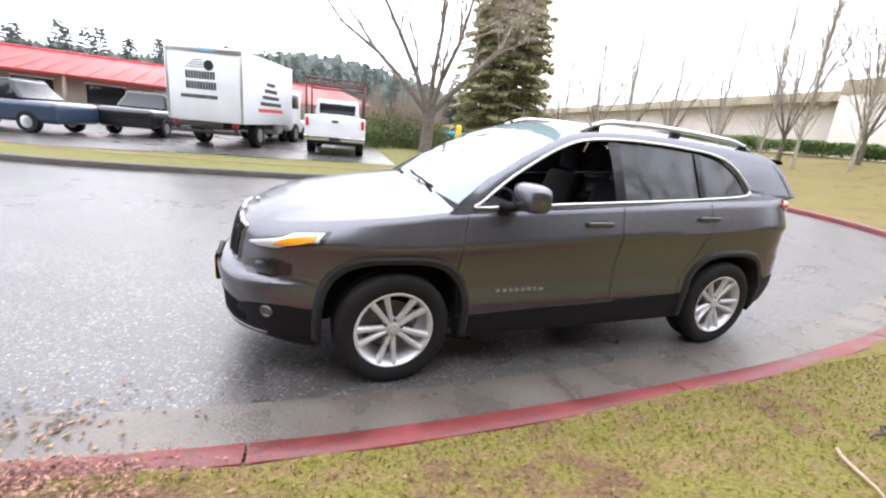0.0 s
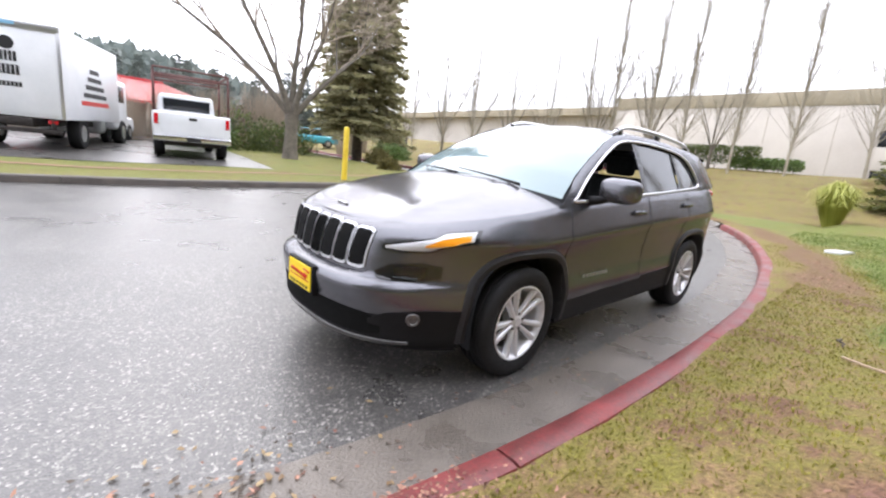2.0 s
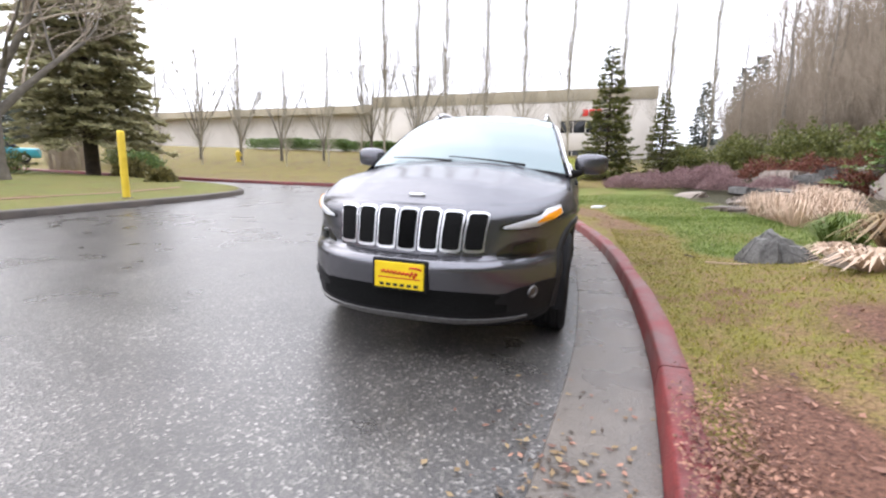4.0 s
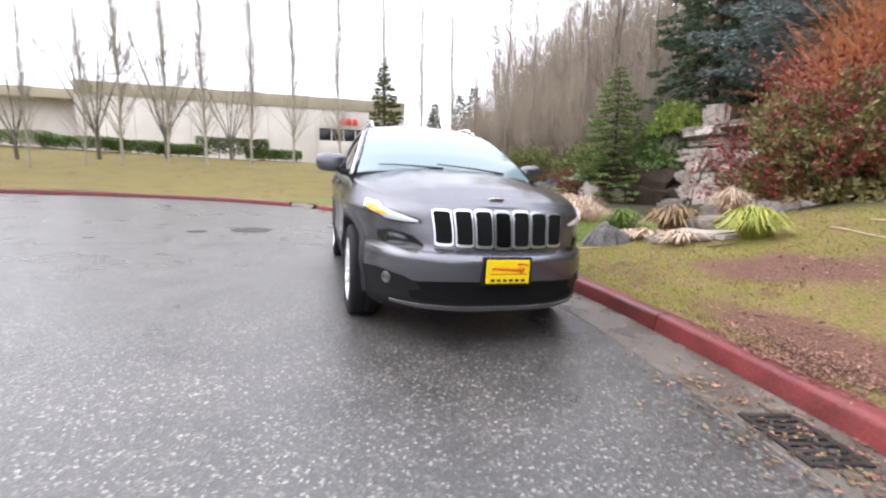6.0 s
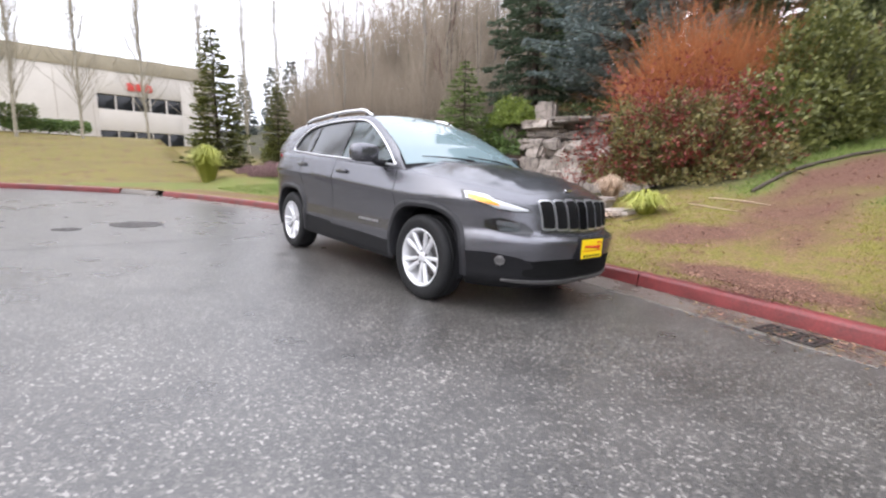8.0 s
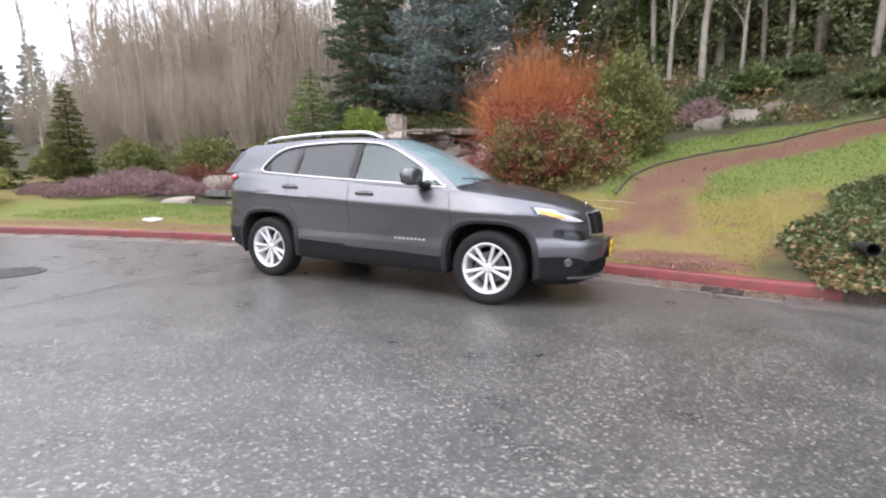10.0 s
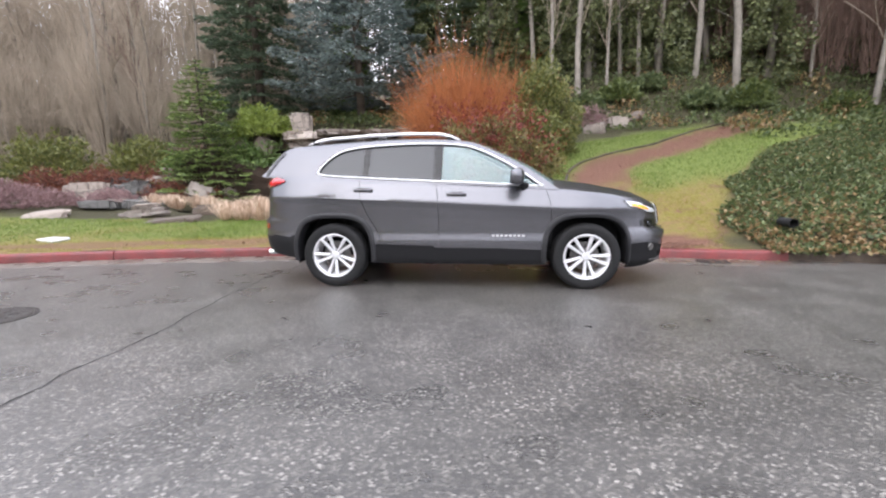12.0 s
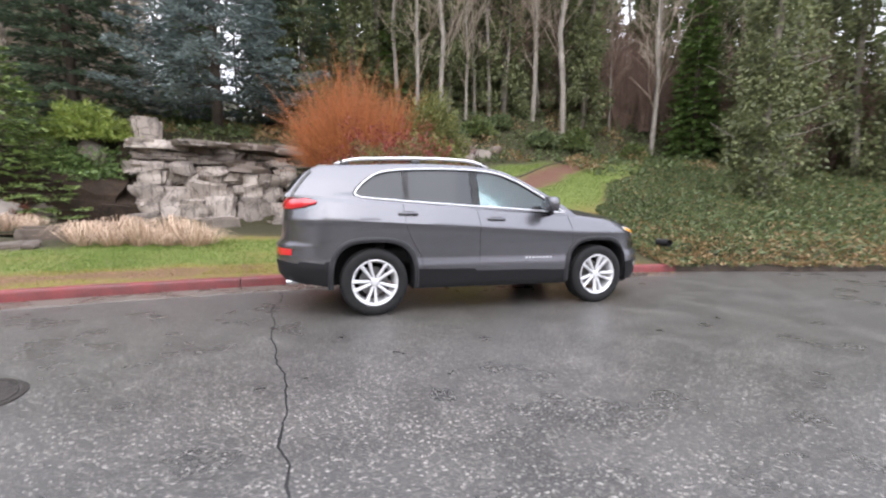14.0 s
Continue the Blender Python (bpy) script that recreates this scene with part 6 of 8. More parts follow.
put("ivy_bed", fast_mesh("ivy_bed", v, f, [M_IVY, M_IVYBRN], idx=brown), None, "dense ivy ground cover with dead leaves along the kerb", "ivy", kind="stuff")

# ---- moss tips and grass on the near verge ----
n = 42000
px = np.concatenate([RNG.uniform(-5.5, 4.4, n), RNG.uniform(2.0, 9.0, n), RNG.uniform(-11.0, -4.5, n // 2)])
py = np.concatenate([1.55 + RNG.uniform(0, 1, n) ** 1.4 * 4.2, RNG.uniform(2.2, 11.0, n), RNG.uniform(0.5, 4.8, n // 2)])
ok = np.array([b > kerb_y(a) + 0.17 and path_d(a, b) > 0.45 + 0.3 * RNG.uniform() and ivy_d(a, b) < 0.15 and cover(a, b)[0] < 0.5 and cover(a, b)[2] < 0.5 for a, b in zip(px, py)])
px, py = px[ok], py[ok]
k = len(px)
pz = np.array([height(a, b) for a, b in zip(px, py)])
fresh = np.array([cover(a, b)[1] > RNG.uniform(0.25, 0.75) for a, b in zip(px, py)])
p = np.stack([px, py, pz - 0.003], 1)
tall = np.where(fresh, 0.055, 0.026)[:, None] * RNG.uniform(0.5, 1.4, (k, 1))
a = unit(RNG.normal(0, 0.55, (k, 3)) + np.array([0, 0, 0.9])) * tall
c = unit(np.cross(a, RNG.normal(size=(k, 3)))) * 0.0045 * (1 + 0.12 * np.maximum(0, py - 2.5))[:, None]
v, f = blades(p, a, c, 0.8)
put("lawn_blades", fast_mesh("lawn_blades", v, f, [M_MOSSBL, M_GRASS], idx=fresh.astype(np.int32)), None, "short moss and grass blades on the verge", "grass", kind="stuff")

# bark chips on path and bare patches, litter on the verge
n = 26000
px = RNG.uniform(-6.0, 9.5, n)
py = RNG.uniform(1.3, 11.0, n)
keep = np.array([(cover(a, b)[0] > 0.55 or (RNG.uniform() < 0.05 and b < 4)) and b > kerb_y(a) + 0.18 for a, b in zip(px, py)])
px, py = px[keep], py[keep]
k = len(px)
p = np.stack([px, py, np.array([height(a, b) for a, b in zip(px, py)]) + 0.008], 1)
a = unit(RNG.normal(0, 1, (k, 3)) * np.array([1, 1, 0.25])) * RNG.uniform(0.02, 0.06, (k, 1))
c = unit(np.cross(a, RNG.normal(0, 0.3, (k, 3)) + np.array([0, 0, 1]))) * RNG.uniform(0.005, 0.013, (k, 1))
v, f = blades(p, a, c, 0.9)
put("bark_chips", fast_mesh("bark_chips", v, f, M_CHIP), None, "reddish bark chips and litter on path and verge", "bark chips", kind="stuff")
# dead leaves and grit on the asphalt by the kerb
n = 4200
s = RNG.integers(0, len(KERB_A) - 1, n)
line = np.array([(q.x, q.y) for q in KERB_A])[s]
off = np.where(RNG.uniform(0, 1, n) < 0.4, -0.45 + RNG.normal(0, 0.035, n), -RNG.uniform(0, 1, n) ** 1.6 * 0.9)
p = np.stack([line[:, 0] + RNG.uniform(-0.15, 0.15, n), line[:, 1] + off, np.full(n, 0.011)], 1)
p = p[(p[:, 0] > -8) & (p[:, 0] < 6)]
k = len(p)
a = unit(RNG.normal(0, 1, (k, 3)) * np.array([1, 1, 0.06])) * RNG.uniform(0.008, 0.035, (k, 1))
c = unit(np.cross(a, np.array([0, 0, 1.0]) + RNG.normal(0, 0.1, (k, 3)))) * RNG.uniform(0.004, 0.010, (k, 1))
v, f = blades(p, a, c, 0.6)
put("leaf_litter", fast_mesh("leaf_litter", v, f, [M_IVYBRN, M_CHIP], idx=RNG.integers(0, 2, k)), None, "wet dead leaves scattered in the gutter", "leaf litter", kind="stuff")

# dirt and leaves lodged round the drain grates
n = 900
p = np.stack([RNG.normal(3.75, 0.55, n), RNG.normal(0.95, 0.16, n), np.full(n, 0.016)], 1)
a = unit(RNG.normal(0, 1, (n, 3)) * np.array([1, 1, 0.1])) * RNG.uniform(0.012, 0.05, (n, 1))
c = unit(np.cross(a, np.array([0, 0, 1.0]) + RNG.normal(0, 0.15, (n, 3)))) * RNG.uniform(0.005, 0.014, (n, 1))
v, f = blades(p, a, c, 0.6)
put("leaf_litter", fast_mesh("leaf_litter", v, f, [M_IVYBRN, M_CHIP, M_BARKDK], idx=RNG.integers(0, 3, n)), None, "sodden leaves and dirt round the drain grates", "leaf litter", kind="stuff")

n = 2600
g_ = RNG.normal(0, 1, (n, 2))
px, py = 3.05 + 0.34 * g_[:, 0], 1.46 + 0.10 * g_[:, 1] - 0.08 * 0.34 * g_[:, 0]
ok = np.array([b > kerb_y(a) + 0.03 for a, b in zip(px, py)])
px, py = px[ok], py[ok]
n = len(px)
p = np.stack([px, py, np.maximum(0.142, np.array([height(a, b) for a, b in zip(px, py)])) + RNG.uniform(0, 0.035, n)], 1)
a = unit(RNG.normal(0, 1, (n, 3)) * np.array([1, 1, 0.4])) * RNG.uniform(0.008, 0.028, (n, 1))
c = unit(np.cross(a, np.array([0, 0, 1.0]) + RNG.normal(0, 0.4, (n, 3)))) * RNG.uniform(0.004, 0.009, (n, 1))
put("leaf_litter", fast_mesh("leaf_litter", *blades(p, a, c, 0.6), M_CHIP), None, "reddish leaf mould heaped over the kerb top", "leaf litter", kind="stuff")

# ---- trees ----
pops = [bare_tree("poplar_tree", 201 + k, 13.5, 0.075, "poplar", M_TWIGPOP, M_TWIGPOP, "tall leafless poplar in a row before the building", "row of poplars") for k in range(3)]
row = [(-20.8, -8.3), (-21.4, -6.7), (-22.3, -4.6), (-17.2, -24.0), (-17.4, -21.0), (-17.6, -18.2), (-17.9, -15.4), (-18.4, -12.9), (-19.2, -11.2), (-19.8, -9.9), (-23.0, -2.3), (-24.0, 0.4), (-25.5, 3.4), (-27.5, 6.4), (-30, 9.5), (-17.0, -28)]
for k, (x, y) in enumerate(row):
    m = upright(x, y, gz(x, y) - 0.05, 67 * k, (0.92 if k < 3 else 1.0) * (0.5 + 0.05 * (k % 3) if y < -10.5 else 1.0))
    if k < 3:
        pops[k].matrix_basis = m
    else:
        copy_thing(pops[k % 3], m)
vase = bare_tree("vase_tree", 231, 6.2, 0.10, "vase", M_BARK, M_TWIGPOP, "small leafless street tree before the building", "trees by the building")
for k, (x, y) in enumerate(((-18.6, -26.5), (-18.9, -22.6), (-19.1, -19.6), (-19.4, -16.8), (-19.9, -14.1), (-21.0, -11.4), (-22.2, -8.8), (-18.4, -30.0), (-23.2, -5.8))):
    m_ = upright(x, y, gz(x, y) - 0.05, 71 * k, 1.0 if k == 0 else 0.85 + 0.25 * ((k * 3) % 4) / 3)
    if k == 0:
        vase.matrix_basis = m_
    else:
        copy_thing(vase, m_)
m = bare_tree("maple_tree", 211, 9, 0.27, "maple", M_BARK, M_TWIG, "large leafless tree forking low on the far lawn")
m.matrix_basis = upright(-4.2, -15.4, gz(-4.2, -15.4) - 0.05, 25)
t = conifer("cedar_tree", 15, 22, 2.75, M_CEDAR, "broad olive-green columnar cedar on the far lawn", gap=0.30, density=3.8, droop=0.42, first=2.0, needle=0.26, wide=0.065)
t.matrix_basis = upright(-9.5, -19.0, gz(-9.4, -19) - 0.1)

# winter wood on the hillside: pale trunks and twig crowns
woods = [bare_tree("alder_tree", 221 + k, 15, 0.12, "alder", M_BIRCH if k < 2 else M_BARK, M_TWIGRED if k == 3 else M_TWIG, "slender leafless alder in the hillside wood", "hillside wood") for k in range(4)]
spots = []
rng = np.random.default_rng(5)
for k in range(105):
    x, y = rng.uniform(-46, 30), 0
    y = rng.uniform(15.5, 34) if x > -14 else rng.uniform(12.5, 30) - 0.12 * (x + 14)
    if abs(x + 5) < 3 and y < 17:
        continue
    spots.append((x, y))
spots += [(9.4, 15.2), (6.3, 15.6), (7.6, 16.6), (4.6, 16.2), (2.6, 16.8), (13.5, 14.5), (15.8, 13.8), (17.5, 12.6), (19.5, 11.5), (12.0, 16.0), (21, 13), (-14.2, 12.6), (-15.9, 12.4), (-17.0, 13.2), (-19.6, 11.4), (-12.6, 13.4), (-22.0, 10.8), (-24.5, 11.2), (-27, 10.4), (-13.2, 15.2), (4.2, 14.8), (5.6, 14.9), (10.6, 14.2), (3.2, 15.2), (14.6, 12.6)]
for k, (x, y) in enumerate(spots):
    m = upright(x, y, gz(x, y) - 0.15, 61 * k, 0.75 + 0.5 * ((k * 37) % 10) / 10)
    if k < 4:
        woods[k].matrix_basis = m
    else:
        copy_thing(woods[(0 if y < 13.5 else (k % 2) * 2) if x < -8 else (k % 2 if y < 15.3 else k % 4)], m)
# ivy-clad and evergreen trees in the wood to the right
t = conifer("cedar_tree", 16, 15, 2.2, M_FIR, "dark evergreen in the hillside wood", "wood evergreens", gap=0.45, density=1.0, droop=0.5, first=0.6, needle=0.36, wide=0.10)
# the last two stand out of view, added to block sky light
ever = [(3.0, 18.5), (5.6, 19.5), (8.2, 19.0), (10.8, 18.2), (6.9, 22), (1.0, 21), (13.6, 19.5), (-3.5, 20), (16.2, 11.6), (19, 18), (-13, 20), (-7, 19), (23, 15), (4.4, 24), (9.6, 24.5), (12.6, 24), (15.6, 25), (18.4, 22.5), (0, 25), (21.5, 20), (25, 19), (7, 27), (12, 28), (17, 28), (27, 12), (29, 6), (31, 2)]
for k, (x, y) in enumerate(ever):
    m = upright(x, y, gz(x, y) - 0.2, 50 * k, (0.8 if k < 13 else 1.25) + 0.35 * ((k * 7) % 5) / 5)
    if k == 0:
        t.matrix_basis = m
    else:
        copy_thing(t, m)
# far conifer skyline, haze put into the pale needle colour
t = conifer("far_conifer", 17, 14, 2.8, M_FARHAZE, "distant conifer on the skyline, paled for haze", "skyline conifers", boughs=False, gap=0.75, density=0.28, droop=0.3, first=0.8, needle=0.9, wide=0.3)
first = True
rng = np.random.default_rng(9)
for k in range(70):
    if k < 52:
        x, y, z = -42 + 92 * k / 51 + rng.uniform(-1, 1), rng.uniform(-88, -68), 1.2
        sc = rng.uniform(0.6, 0.95)
    else:
        x, y = rng.uniform(-75, -48), rng.uniform(14, 50)
        z = gz(x, y)
        sc = rng.uniform(0.6, 1.0)
    m = upright(x, y, z - 0.4, 77 * k, sc)
    if first:
        t.matrix_basis, first = m, False
    else:
        copy_thing(t, m)

# ---- undergrowth and thickets of the hillside wood ----
n = 46000
px, py = RNG.uniform(-14, 24, n), RNG.uniform(8.6, 20, n)
ok = np.array([(path_d(a, b) > 1.35 or a > 8.3) and (b > 11.4 or a > 7.5 or a < -9) and not (-3 < a < 2.5 and b < 12) and ivy_d(a, b) < 7 for a, b in zip(px, py)])
px, py = px[ok], py[ok]
k = len(px)
pz = np.array([height(a, b) for a, b in zip(px, py)])
clump = np.array([max(0.0, 0.25 + 0.5 * noise.noise(Vector((a * 0.9, b * 0.9, 6)))) for a, b in zip(px, py)])
p = np.stack([px, py, pz + clump * RNG.uniform(0, 1, k)], 1)
a = unit(RNG.normal(0, 0.6, (k, 3)) + np.array([0, -0.4, 0.5])) * 0.14 * RNG.uniform(0.6, 1.4, (k, 1))
c = unit(np.cross(a, RNG.normal(0, 0.6, (k, 3)) + np.array([0, 0, 1.0]))) * 0.042
v, f = blades(p, a, c, 0.3)
mix_ = np.array([(2 if noise.noise(Vector((q * 0.5, w_ * 0.5, 3))) > 0.12 else 0) for q, w_ in zip(px, py)])
mix_ = np.where(RNG.uniform(0, 1, k) < 0.25, 1, mix_)
put("undergrowth", fast_mesh("undergrowth", v, f, [M_IVY, M_LAUREL, M_IVYBRN], idx=mix_), None, "ivy, fern and dead leaves on the wood floor", "undergrowth", kind="stuff")


def ivy_column(seed, h, r, n_):
    """Ivy hung round a trunk in drooping clumps."""
    rng = np.random.default_rng(seed)
    m_ = 90
    cz = rng.uniform(0.02, 1, m_) * h
    cg = rng.uniform(0, 2 * math.pi, m_)
    cr = r * (1.05 - 0.45 * cz / h) * rng.uniform(0.3, 1.0, m_)
    k = rng.integers(0, m_, n_)
    d = unit(rng.normal(size=(n_, 3))) * rng.uniform(0, 1, (n_, 1)) ** 0.5 * np.array([0.55, 0.55, 0.7])
    p = np.stack([np.cos(cg[k]) * cr[k], np.sin(cg[k]) * cr[k], cz[k]], 1) + d
    p[:, 2] = np.maximum(p[:, 2] - 0.25 * np.linalg.norm(p[:, :2], axis=1), 0.02)
    a = unit(unit(p * np.array([1, 1, 0])) * 0.7 + rng.normal(0, 0.55, (n_, 3)) + np.array([0, 0, -0.5])) * 0.17 * rng.uniform(0.6, 1.3, (n_, 1))
    c = unit(np.cross(a, rng.normal(size=(n_, 3)))) * 0.055
    return blades(p, a, c, 0.35)


def ivy_tree(seed, label):
    root = thing("ivy_clad_tree", (0, 0, -60), label, "tree", "ivy-clad trees")
    rng = np.random.default_rng(seed)
    z = np.linspace(-0.3, 13, 8)
    segs = [(np.stack([np.cumsum(rng.normal(0, 0.08, 8)), np.cumsum(rng.normal(0, 0.08, 8)), z], 1), list(0.2 * (1 - 0.06 * z)))]
    for q in range(9):
        g = rng.uniform(0, 6.28)
        b = np.array([0, 0, rng.uniform(2, 11)])
        d = np.array([math.cos(g), math.sin(g), rng.uniform(-0.1, 0.9)])
        segs.append((np.array([b, b + d * 1.2, b + d * 2.4 + [0, 0, 0.2]]), [0.05, 0.035, 0.015]))
    part("trunk", fast_mesh("trunk", *tubes_np(segs, 6), M_BARK, True), root, "grey trunk and bare limbs")
    part("crown", fast_mesh("crown", *ivy_column(seed, 12.5, 1.3, 13000), M_IVYDARK), root, "dark ivy foliage")
    return root


M_IVYDARK = leafmat("dark_ivy", (0.055, 0.068, 0.028), (0.20, 0.22, 0.09))
# the six from (22, 4) on are unseen, added to block sky over the road
cols = [(3.8, 16.6), (5.4, 17.2), (6.9, 16.4), (8.3, 17.4), (10.2, 16.2), (2.0, 17.8), (11.9, 14.6), (5.0, 16.0), (8.0, 15.8), (17.4, 12.4), (11.3, 4.5), (16.4, 7.4), (11.8, 17.6), (0.2, 18.6), (13.8, 16.2), (16.8, 9.0), (18.5, 13.5), (-2.0, 16.5), (21, 10), (24.5, 11.5), (26, 8.8), (22.5, 15.5), (9.2, 21), (12.2, 21.5), (15.2, 18.6), (6.0, 20.4), (2.6, 22), (15.0, 22.5), (18.4, 17.4), (20.5, 7.2), (22, 4), (25, 2.5), (28, 1.0), (24, 6.5), (31, -1.5), (27, 5)]
tr = [ivy_tree(301, "ivy-clad tree with pale bare limbs at the wood's edge"), ivy_tree(302, "ivy-clad tree with pale bare limbs at the wood's edge")]
for k, (x, y) in enumerate(cols):
    m = upright(x, y, gz(x, y) - 0.1, 73 * k, 0.85 + 0.3 * ((k * 3) % 5) / 5)
    if k < 2:
        tr[k].matrix_basis = m
    else:
        copy_thing(tr[k % 2], m)
tk = [thing("thicket", (0, 0, -60), "tall leafless reddish-brown thicket in the wood", "thicket", "wood thickets"), thing("thicket", (0, 0, -60), "tall leafless beige thicket in the wood", "thicket", "wood thickets")]
for j, mt in enumerate((M_TWIGRED, M_TWIG)):
    for q in range(3):
        part("stem_clump", fast_mesh("stem_clump", *stems(311 + 10 * j + q, 60, 1.5, 1.2, 6.8 - 0.4 * j, 0.017, 0.8, 4), mt), tk[j], "", pose(1.0 * math.cos(2.1 * q), 0.9 * math.sin(2.1 * q), 0, 0, 0, 40 * q))
red = [(9.4, 19.0), (10.6, 16.8), (13.6, 15.6), (15.0, 14.6), (16.8, 13.8), (19.2, 12.2), (18.2, 9.0), (13.4, 20.0), (17.5, 17.6), (20.2, 10.6), (7.6, 21.8), (10.0, 22), (19.5, 15.5), (22, 8.5), (4.6, 19.5), (24, 10), (26.5, 12), (23.5, 13.5), (27, 8), (29, 15), (25, 5.5), (30, 10)]
tan = [(-13.5, 13.5), (-16.5, 13), (-19.5, 12), (-22.5, 11.5), (-15, 17), (-19, 16), (-24, 15), (-12, 18), (-27, 11.5), (-31, 12.5), (-28, 17), (-35, 14), (-17.5, 20.5), (-22, 20), (-39, 16), (-33, 19), (-44, 15)]
tall_tan = [(-14, 26), (-18, 25), (-22, 24), (-26, 22), (-30, 21), (-34, 23), (-20, 29), (-27, 27), (-11, 24), (-36, 19)]
for x, y, q in ((-3.0, -22.0, 0.5), (-5.6, -22.8, 0.55), (-7.6, -25.5, 0.6), (-1.2, -22.4, 0.42), (-12.8, -25.5, 0.6), (-15.2, -28.5, 0.65), (0.6, -21.6, 0.36)):
    copy_thing(tk[1], upright(x, y, gz(x, y) - 0.05, 47 * x, q))
for x, y in tall_tan:
    copy_thing(tk[1], upright(x, y, gz(x, y) - 0.2, 31 * x, 1.9))
for j, spots_ in enumerate((red, tan)):
    for k, (x, y) in enumerate(spots_):
        m = upright(x, y, gz(x, y) - 0.1, 57 * k, 0.85 + 0.35 * ((k * 3) % 4) / 4)
        if k == 0:
            tk[j].matrix_basis = m
        else:
            copy_thing(tk[j], m)

# ---- stone waterfall and rock garden ----
rw = np.random.default_rng(31)
# wet brown rock, its colour darkened further for the shade it sits in
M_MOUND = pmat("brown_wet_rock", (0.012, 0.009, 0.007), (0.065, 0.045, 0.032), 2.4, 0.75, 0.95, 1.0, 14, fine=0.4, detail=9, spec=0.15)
wall = thing("stone_wall", (0, 0, 0), "stacked natural stone waterfall wall above the pond", "stone wall", kind="structure")


def wall_face(z):
    return 9.95 + 0.3 * (z - 0.4) + (0.12 if z > 2.2 else 0.0)


# dark backing sheet added behind the stones to fill their gaps
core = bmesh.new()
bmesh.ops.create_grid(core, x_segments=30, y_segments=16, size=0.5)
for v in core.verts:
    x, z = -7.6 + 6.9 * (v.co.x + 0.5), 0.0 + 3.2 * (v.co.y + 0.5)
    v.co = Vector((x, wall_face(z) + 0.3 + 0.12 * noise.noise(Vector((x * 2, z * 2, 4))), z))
part("core", bm_mesh("core", core, M_MOUND, True), wall, "dark backing sheet in the gaps between the stones")
zc = 0.15
while zc < 3.0:
    upper = zc > 1.95
    hgt = rw.uniform(0.16, 0.30) if upper else rw.uniform(0.36, 0.62)
    x = (-7.5 if upper else -7.1) + rw.uniform(0, 0.4)
    while x < -0.9:
        wd = rw.uniform(0.45, 1.5) if upper else rw.uniform(0.45, 1.15)
        dp = rw.uniform(0.7, 0.9)
        hh = hgt * rw.uniform(0.8, 1.35)
        light = rw.uniform() < (0.7 if upper else 0.95)
        out = -0.35 if 1.95 < zc < 2.3 else (-0.12 if upper else 0.0)
        part("stone", rock_mesh(int(rw.integers(1e6)), wd * 1.10, dp, hh * 1.12, M_ROCKWALL if light else M_ROCKDK, 4, 0.26, 0.0), wall, "",
             pose(x + wd / 2, wall_face(zc) + dp / 2 + rw.uniform(-0.14, 0.10) + out, zc + hgt / 2 + rw.uniform(-0.09, 0.09), rw.uniform(-9, 9), rw.uniform(-9, 9), rw.uniform(-14, 14)))
        if not upper and rw.uniform() < 0.35:
            sm_ = rw.uniform(0.18, 0.32)
            part("stone", rock_mesh(int(rw.integers(1e6)), sm_ * 1.3, 0.5, sm_, M_ROCKWALL, 3, 0.26, 0.0), wall, "",
                 pose(x + wd, wall_face(zc) + 0.22, zc + rw.uniform(0.0, hgt), rw.uniform(-20, 20), rw.uniform(-30, 30), rw.uniform(-20, 20)))
        x += wd
    zc += hgt
for x, y, z, sx, sy, sz, mt in ((-5.2, 11.0, 3.12, 1.5, 1.4, 0.2, M_ROCKWALL), (-3.6, 11.1, 3.1, 1.5, 1.3, 0.24, M_ROCKDK),
                                (-2.1, 10.9, 2.98, 1.4, 1.2, 0.26, M_ROCKDK), (-6.7, 11.2, 3.05, 1.3, 1.2, 0.3, M_ROCKWALL)):
    part("cap_slab", rock_mesh(int(abs(x * 97 + y * 13)), sx, sy, sz, mt, 3, 0.12, 0.4), wall, "", pose(x, y - 0.25, z + 0.05, 2, 3, x * 11))
put("boulder", rock_mesh(401, 0.85, 0.7, 0.8, M_ROCKWALL, 4, 0.10), pose(-6.85, 11.4, 3.62, 6, -8, 20), "pale angular boulder on top of the waterfall", "boulder")
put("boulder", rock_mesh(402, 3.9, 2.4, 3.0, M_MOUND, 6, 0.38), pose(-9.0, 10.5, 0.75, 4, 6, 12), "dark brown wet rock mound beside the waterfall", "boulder")
